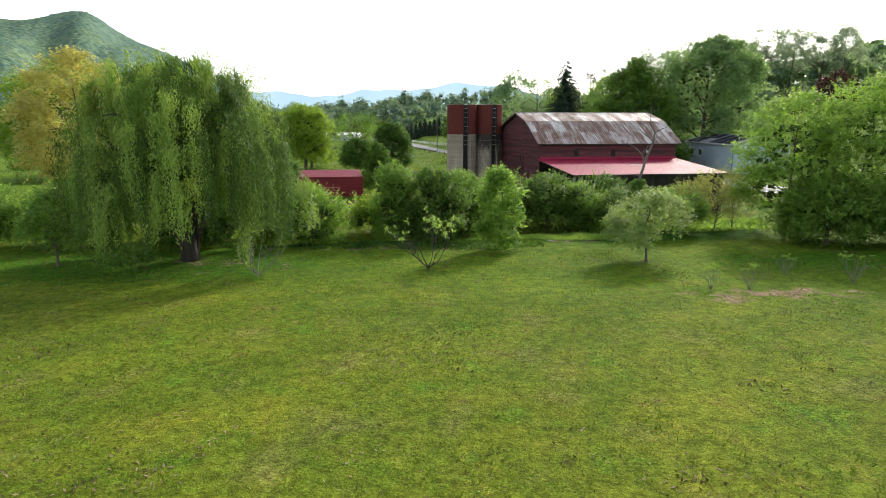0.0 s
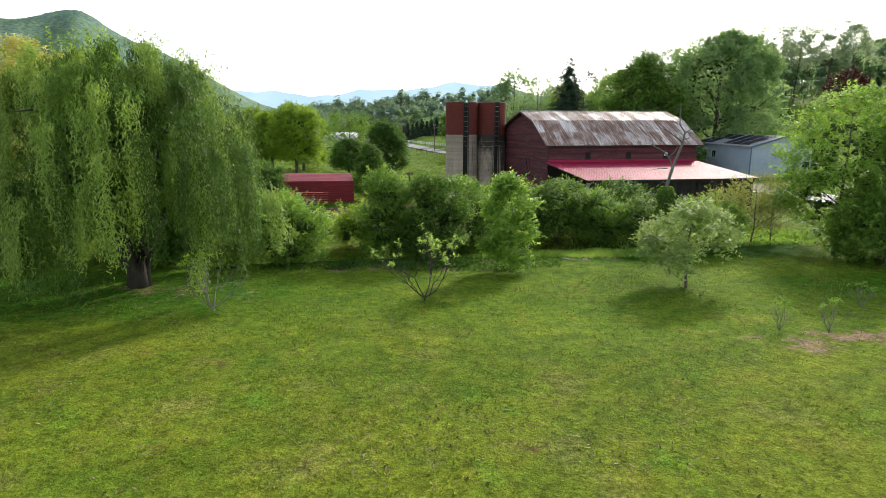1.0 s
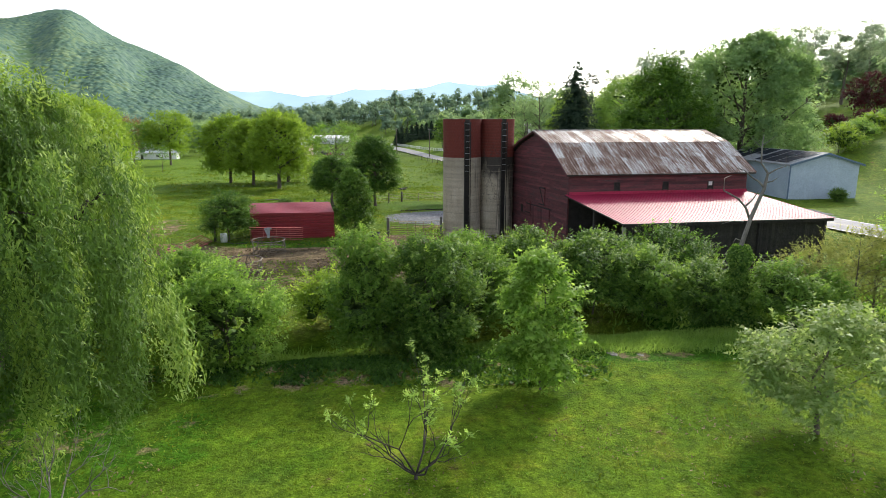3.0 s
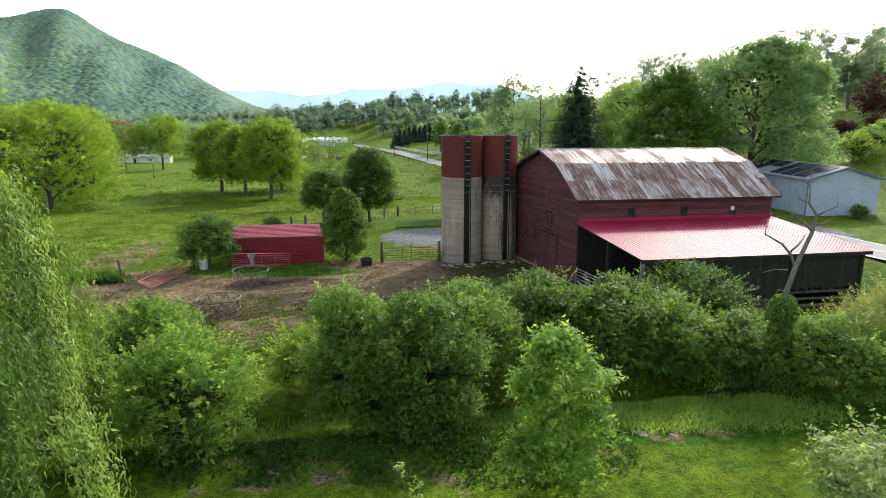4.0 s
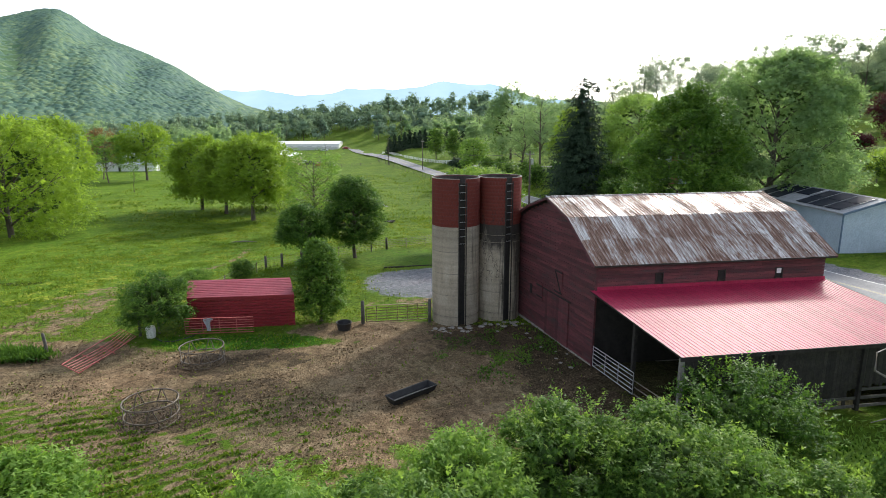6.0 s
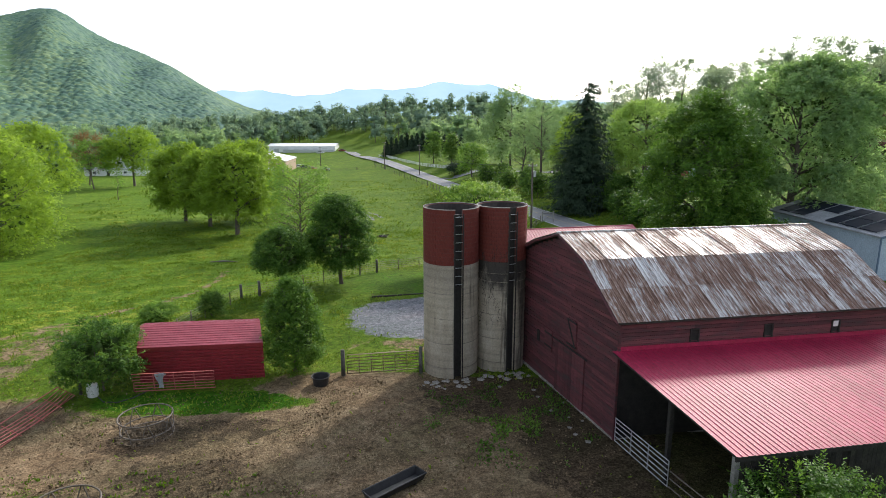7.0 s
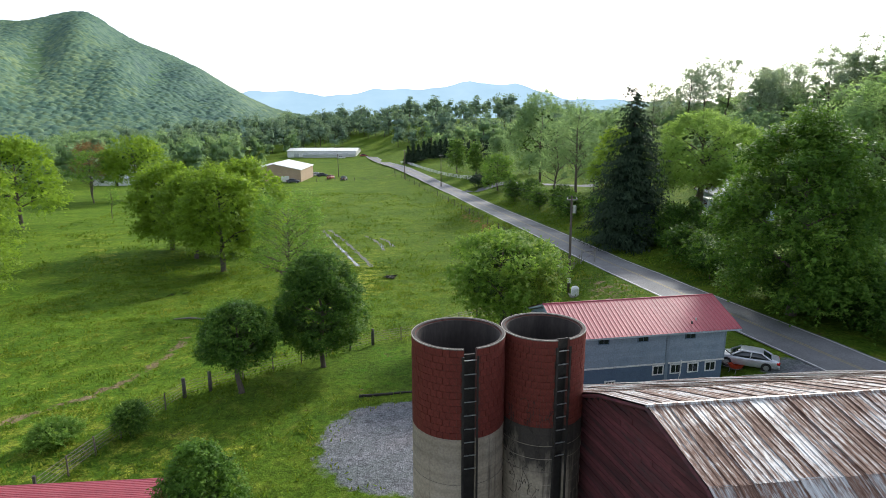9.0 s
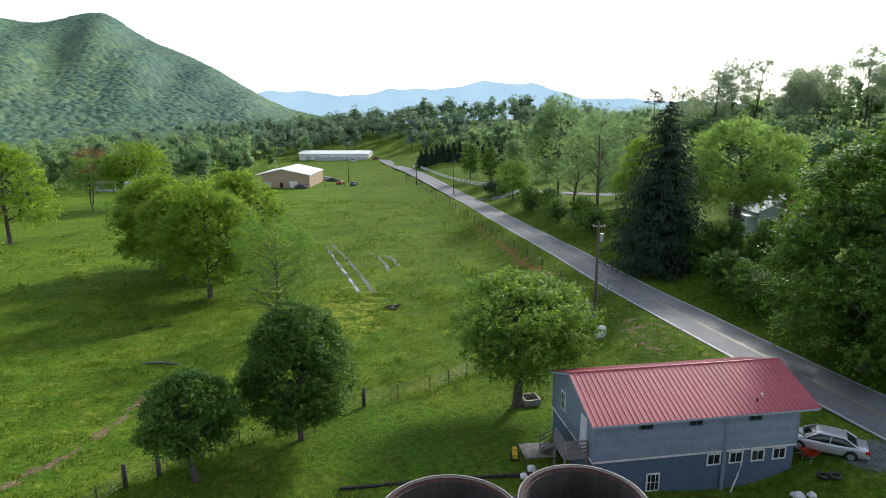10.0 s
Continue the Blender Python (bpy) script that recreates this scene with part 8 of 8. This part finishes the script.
def puddle(x, y, l_, w, turn, label="shallow puddle in the wet pasture"):
    ob = thing("puddle", (x, y, ground_at(x, y)), label, "puddle", "pasture puddles", turn=turn)
    bm = bmesh.new()
    n_ = 20
    mt_ = Matrix.Rotation(radians(turn), 4, "Z")
    ring = []
    for k in range(n_):
        a = 2 * math.pi * k / n_
        q = 1 + 0.18 * math.sin(3 * a + x) + 0.1 * math.sin(7 * a + y)
        lx, ly = math.cos(a) * l_ * q, math.sin(a) * w * q
        wv = mt_ @ Vector((lx, ly, 0))
        ring.append(bm.verts.new((lx, ly, ground_at(x + wv.x, y + wv.y) - ground_at(x, y) + 0.035)))
    bm.faces.new(ring)
    part("water", bm, WATER, ob)


WATER, _n, _l, _b = nodes_of("water")
_b.inputs["Base Color"].default_value = (0.03, 0.035, 0.03, 1)
_b.inputs["Roughness"].default_value = 0.04
_b.inputs["Specular IOR Level"].default_value = 1.0
for x, y, l_, w, tn in ((-32.5, 117.7, 0.9, 0.25, 60), (-31.6, 120.0, 0.8, 0.35, 80), (-30.2, 121.0, 0.7, 0.25, 70), (-25.3, 110.0, 0.6, 0.25, 30), (-10.2, 150.8, 1.6, 0.16, 103), (-8.7, 152.8, 1.3, 0.14, 105),
                        (-12.4, 137.2, 2.0, 0.18, 110), (-14.0, 141.6, 1.7, 0.17, 111), (-16.2, 147.5, 2.2, 0.2, 112), (-18.6, 153.6, 1.6, 0.16, 111), (-20.6, 159.2, 1.6, 0.16, 110), (-38.5, 84.5, 2.6, 0.8, 10)):
    puddle(x, y, l_, w, tn)


def rut(points, label="wet wheel rut worn through the pasture grass"):
    """A strip of bare wet soil with ragged edges."""
    rng = random.Random(int(points[0][1] * 10))
    ob = thing("wheel_rut", (0, 0, 0), label, "track", "wheel ruts")
    ys = np.linspace(points[0][1], points[-1][1], 60)
    xs = np.interp(-ys, [-p[1] for p in points], [p[0] for p in points])
    bm = bmesh.new()
    rows = []
    for x, y in zip(xs, ys):
        w = 0.3 + 0.16 * math.sin(y * 1.9) * math.sin(y * 0.7) + rng.uniform(-0.06, 0.06)
        rows.append([bm.verts.new((x + o * w, y, ground_at(x + o * w, y) + 0.03)) for o in (-1, -0.3, 0.3, 1)])
    for a, b in zip(rows, rows[1:]):
        for k in range(3):
            bm.faces.new((a[k], a[k + 1], b[k + 1], b[k]))
    part("soil", bm, WET_SOIL, ob)


WET_SOIL = surface("wet_soil", [(0.3, (0.03, 0.03, 0.016)), (0.7, (0.075, 0.075, 0.035))], 1.5, 0.6, fine=9, relief=0.01)
for line in ([(-24.2, 168.9), (-20.0, 157.3), (-15.7, 146.2), (-12.9, 138.7), (-11.4, 134.3)], [(-22.8, 168.9), (-18.4, 158.6), (-13.7, 146.3), (-11.4, 140.2), (-9.8, 135.1)], [(-14.6, 161.9), (-12.2, 157.2), (-10.5, 152.5), (-9.5, 147.6)], [(-11.6, 159.7), (-9.8, 156.4), (-8.3, 151.1)]):
    rut(line)


# ---- buildings down the valley ----
def plain_building(x, y, w, d, e, r, turn, wall_m, roof_m, label, ridge="x", doors=(), windows=()):
    """A gabled building whose ridge runs along its width (x) or its depth (y)."""
    ob = thing("building", (x, y, ground_at(x, y) - 0.2), label, "building", turn=turn)
    part("wall", boxes((0, w, 0, 0.2, -0.5, e), (0, w, d - 0.2, d, -0.5, e), (0, 0.2, 0.2, d - 0.2, -0.5, e), (w - 0.2, w, 0.2, d - 0.2, -0.5, e)), wall_m, ob)
    o = 0.4
    if ridge == "x":
        poly = [(-o, e - 0.05), (d / 2, r), (d + o, e - 0.05), (d + o, e - 0.25), (d / 2, r - 0.2), (-o, e - 0.25)]
        part("roof", prism(poly, -o, w + o, "x"), roof_m, ob)
        for u in (0.0, w - 0.2):
            part("gable", prism([(0, e), (d, e), (d / 2, r - 0.2)], u, u + 0.2, "x"), wall_m, ob)
    else:
        poly = [(-o, e - 0.05), (w / 2, r), (w + o, e - 0.05), (w + o, e - 0.25), (w / 2, r - 0.2), (-o, e - 0.25)]
        part("roof", prism(poly, -o, d + o, "y"), roof_m, ob)
        for v in (0.0, d - 0.2):
            part("gable", prism([(0, e), (w, e), (w / 2, r - 0.2)], v, v + 0.2, "y"), wall_m, ob)
    for u0, u1, z1, mt_ in doors:
        part("door", boxes((u0, u1, -0.05, 0.0, 0.0, z1)), mt_, ob)
    for u0, u1, z0, z1 in windows:
        framed_window(ob, Matrix(), u0, u1, -0.02, z0, z1, 0.1, (1, 0))
    return ob


def side_doors(ob, d, count, z1):
    for k in range(count):
        v = 1.2 + k * (d - 2.0) / count
        part("side_door", boxes((-0.05, 0.0, v, v + (d - 2.0) / count * 0.7, 0.0, z1)), DARK, ob)


tan = plain_building(-76.5, 279, 20, 26, 5.0, 7.2, 3, TAN_METAL, WHITE, "tan metal workshop with a white roof", "y", [(9, 10.2, 2.2, DARK), (12.6, 15.6, 2.6, WHITE), (3, 6, 2.4, STEEL)])
side_doors(tan, 26, 4, 3.6)
long_ = plain_building(-100, 420, 42, 20, 4.6, 6.0, 1, WHITE, WHITE, "long low white farm building", "x", [(k, k + 3, 3.0, STEEL) for k in (4, 10, 16, 22, 28, 34)])
part("lean_to", boxes((10, 41.5, -3.0, 0, -0.4, 2.6)), STEEL, long_)
plain_building(-150, 330, 14, 8, 3.0, 4.8, -10, WHITE, WHITE, "white house among trees", "x", [(6, 7, 2.1, DARK)], [(2, 3.4, 1, 2.2), (9.5, 11, 1, 2.2)])
plain_building(-128, 265, 22, 4, 2.8, 3.6, 5, WHITE, STEEL, "long white trailer behind the pasture", "x", [(8, 9, 2.1, DARK)], [(3, 4.2, 1, 2), (14, 15.2, 1, 2)])
plain_building(-150, 450, 12, 9, 3.0, 5.2, 8, PALE_SIDING, STEEL, "pale house beneath the woods", "x", [], [(2, 3.4, 1, 2.2), (8, 9.4, 1, 2.2)])
farmhouse = plain_building(45.3, 150.5, 9, 11, 4.4, 7.0, -4, PALE_SIDING, STEEL, "pale farmhouse with a brick chimney", "y", [], [(0.8, 2.0, 1.6, 3.6)])
part("chimney", boxes((3.2, 4.8, -0.95, -0.02, -0.5, 4.6), (3.5, 4.5, -0.8, -0.1, 4.6, 8.0)), BRICK, farmhouse, "red brick chimney on the gable end")
part("porch", boxes((-1.6, 0, 0.3, 4, 0.9, 1.1), (-1.6, 0, 0.3, 4, 3.6, 3.8), (-1.6, -1.45, 0.3, 0.45, -0.5, 3.6), (-1.6, -1.45, 3.85, 4.0, -0.5, 3.6)), WHITE, farmhouse)


# ---- grasses ----
def soft_noise(x, y, size, seed):
    """Smooth random values from 0 to 1 over the plan."""
    lat = np.random.default_rng(seed).uniform(0, 1, (256, 256))
    u, v = np.asarray(x) / size, np.asarray(y) / size
    i, j = np.floor(u).astype(int), np.floor(v).astype(int)
    a, b = u - i, v - j
    a, b = a * a * (3 - 2 * a), b * b * (3 - 2 * b)
    q = lambda s, t: lat[(i + s) % 256, (j + t) % 256]
    return (q(0, 0) * (1 - a) + q(1, 0) * a) * (1 - b) + (q(0, 1) * (1 - a) + q(1, 1) * a) * b


def turf(name, n, x0, x1, y0, y1, size, seed, label, keep=None, lift=0.3, tone=0.0, material=None, slim=0.3, upright=0.6):
    g_ = np.random.default_rng(seed)
    x, y = g_.uniform(x0, x1, n), g_.uniform(y0, y1, n)
    if keep is not None:
        k = g_.uniform(size=n) < keep(x, y)
        x, y = x[k], y[k]
    n = len(x)
    s = size * (0.6 + 0.8 * soft_noise(x, y, 1.7, seed + 1))
    p_ = np.stack([x, y, land(x, y) + s * lift], -1)
    nr = g_.normal(size=(n, 3)) * 0.7 + np.array((0.0, 0.0, 1 - upright))
    tint = np.clip(tone + 0.9 * (0.55 * soft_noise(x, y, 3.1, seed + 2) + 0.45 * soft_noise(x, y, 0.9, seed + 3)) + g_.normal(0, 0.13, n), 0, 1)
    way = np.stack([g_.normal(0, 0.5, n), g_.normal(0, 0.5, n), np.ones(n)], -1)
    v_, f_ = leaf_arrays(p_, nr, s, g_, slim, way)
    return tagged(new(name, quads_mesh(name, v_, f_, material or GRASS, np.repeat(tint, 4))), label, "grass", kind="stuff")


def lawn_keep(x, y):
    return (0.25 + 0.75 * step(0.25, 0.6, soft_noise(x, y, 1.3, 5))) * (1 - 0.8 * dirt_mask(x, y))


turf("lawn_grass", 100000, -26, 27, 5, 43, 0.1, 50, "short mown lawn grass mixed with clover and dry blades", lawn_keep, upright=0.1)
turf("lawn_grass", 16000, -26, 27, 5, 43, 0.08, 58, "tufts of fresh green clover in the lawn", lambda x, y: step(0.68, 0.8, soft_noise(x, y, 1.1, 6)) * (1 - dirt_mask(x, y)), tone=0.0, upright=0.0, material=LEAF_MID, slim=0.6)
turf("dry_blades", 42000, -26, 27, 5, 43, 0.12, 71, "dry straw-coloured blades lying in the lawn", lambda x, y: step(0.45, 0.75, soft_noise(x, y, 2.3, 21)) * (0.2 + 0.8 * step(0.4, 0.7, soft_noise(x, y, 0.7, 22))), lift=0.15, material=SOIL, slim=0.35, upright=0.0, tone=0.1)
turf("pasture_grass", 110000, -48, 14, 74, 135, 0.26, 51, "rough pasture grass in tussocks", lambda x, y: (0.2 + 0.8 * step(0.4, 0.66, soft_noise(x, y, 1.2, 7))) * (1 - gravel_mask(x, y)) * (1 - dirt_mask(x, y)) * (1 - blot(x, y, 2, 96, 15, 6.5, 0.3)), upright=0.45, tone=-0.02)
turf("pasture_grass", 36000, -80, 14, 130, 240, 0.5, 61, "rough pasture grass in tussocks", lambda x, y: (0.1 + 0.9 * step(0.45, 0.7, soft_noise(x, y, 3.1, 7))) * step(-5, -9, x - road_x(y)), upright=0.45, tone=-0.08)

def along_fence(x, y):
    way = np.interp(y, [78, 84, 89.9, 90.9, 96.2, 100.5, 103.3, 106.5, 111.5, 119, 127], [-18.6, -17.7, -16.5, -15.1, -10, -4.9, -0.3, 2.5, 8, 14, 18.0])
    return step(1.1, 0.3, np.abs(x - way)) * (0.3 + 0.7 * step(0.35, 0.65, soft_noise(x, y, 1.4, 31)))


turf("fence_grass", 60000, -20, 19, 78, 127, 0.4, 72, "tall rank grass along the wire fence", along_fence, lift=0.4, material=GRASS, slim=0.16, upright=0.8, tone=-0.15)


def furrow_keep(x, y):
    row = 0.5 + 0.5 * np.sin((y * 0.97 - x * FURROW + 0.3 * np.sin(x * 0.35)) * 7.5)
    return blot(x, y, -19, 53.5, 15, 6.5, 0.5) * (0.12 + 0.88 * step(0.4, 0.9, row)) * step(0.3, 0.62, soft_noise(x, y, 2.3, 12)) * (0.35 + 0.65 * step(0.35, 0.6, soft_noise(x, y, 0.8, 14)))


turf("hedge_weeds", 42000, -15, 7, 38.6, 43.5, 0.22, 73, "low dark weeds and ivy at the foot of the hedgerow", lambda x, y: blot(x, y, -4, 41.2, 10.5, 2.2, 0.5) * (0.15 + 0.85 * step(0.4, 0.65, soft_noise(x, y, 1.2, 33))), lift=0.35, material=LEAF_MAPLE, slim=0.5, upright=0.4, tone=0.0)
turf("furrow_grass", 110000, -36, 0, 46, 61, 0.17, 63, "green weeds growing in rows along old furrows", furrow_keep, lift=0.3, material=GRASS, slim=0.45, upright=0.45, tone=-0.26)
turf("yard_grass", 26000, -34, 12, 47, 76, 0.2, 52, "trampled grass growing through the dirt yard", lambda x, y: step(0.7, 0.15, dirt_mask(x, y)) + 0.05, upright=0.5)
turf("ditch_grass", 46000, -12, 16, 41.5, 46, 0.36, 53, "tall bright green grass along the ditch", lambda x, y: np.maximum(blot(x, y, 8, 43.8, 8, 1.7), 0.5 * blot(x, y, -5, 43.2, 6, 1.0)), lift=0.4, material=LEAF_MID, slim=0.1, upright=0.75, tone=0.35)
turf("ditch_grass", 14000, 9, 27, 46, 57, 0.35, 54, "luxuriant weeds below the barn lean-to", lambda x, y: blot(x, y, 18.5, 50.5, 8, 4.5, 0.5), lift=0.4, material=LEAF_MID, slim=0.3, upright=0.6, tone=0.25)
turf("yard_weeds", 16000, -1, 11, 60, 71, 0.16, 66, "dark green weeds in the trodden mud by the silos", lambda x, y: blot(x, y, 5.5, 66.5, 4.5, 4, 0.6) * step(0.5, 0.75, soft_noise(x, y, 0.9, 15)), lift=0.3, material=LEAF_MAPLE, slim=0.5, upright=0.4, tone=0.1)
turf("tall_grass", 9000, -30, -22, 63, 67, 0.75, 55, "tall dark green grass by the fence post", lambda x, y: blot(x, y, -26.2, 65.3, 2.8, 0.8, 0.3), lift=0.45, material=LEAF_MAPLE, slim=0.12, upright=0.95, tone=0.1)
turf("roadside_grass", 26000, -10, 32, 108, 210, 0.4, 56, "unmown grass on the road banks", lambda x, y: step(14, 5, np.abs(x - road_x(y))) * step(3.2, 4.2, np.abs(x - road_x(y))), lift=0.4, upright=0.7)
turf("weeds", 5000, -30, 10, 50, 72, 0.16, 57, "pale straw and weeds strewn on the yard", lambda x, y: 0.25 + 0 * x, lift=0.2, material=HAY, slim=0.15, upright=0.1)
turf("soil_crumbs", 60000, -34, 11, 48, 74, 0.11, 59, "dry crumbs and clods of soil on the dirt yard", lambda x, y: (0.15 + 0.85 * step(0.3, 0.8, dirt_mask(x, y)) * step(0.3, 0.75, soft_noise(x, y, 1.1, 8))) * (1 - 0.85 * mud_mask(x, y)), lift=0.12, material=SOIL, slim=0.75, upright=0.0, tone=-0.05)
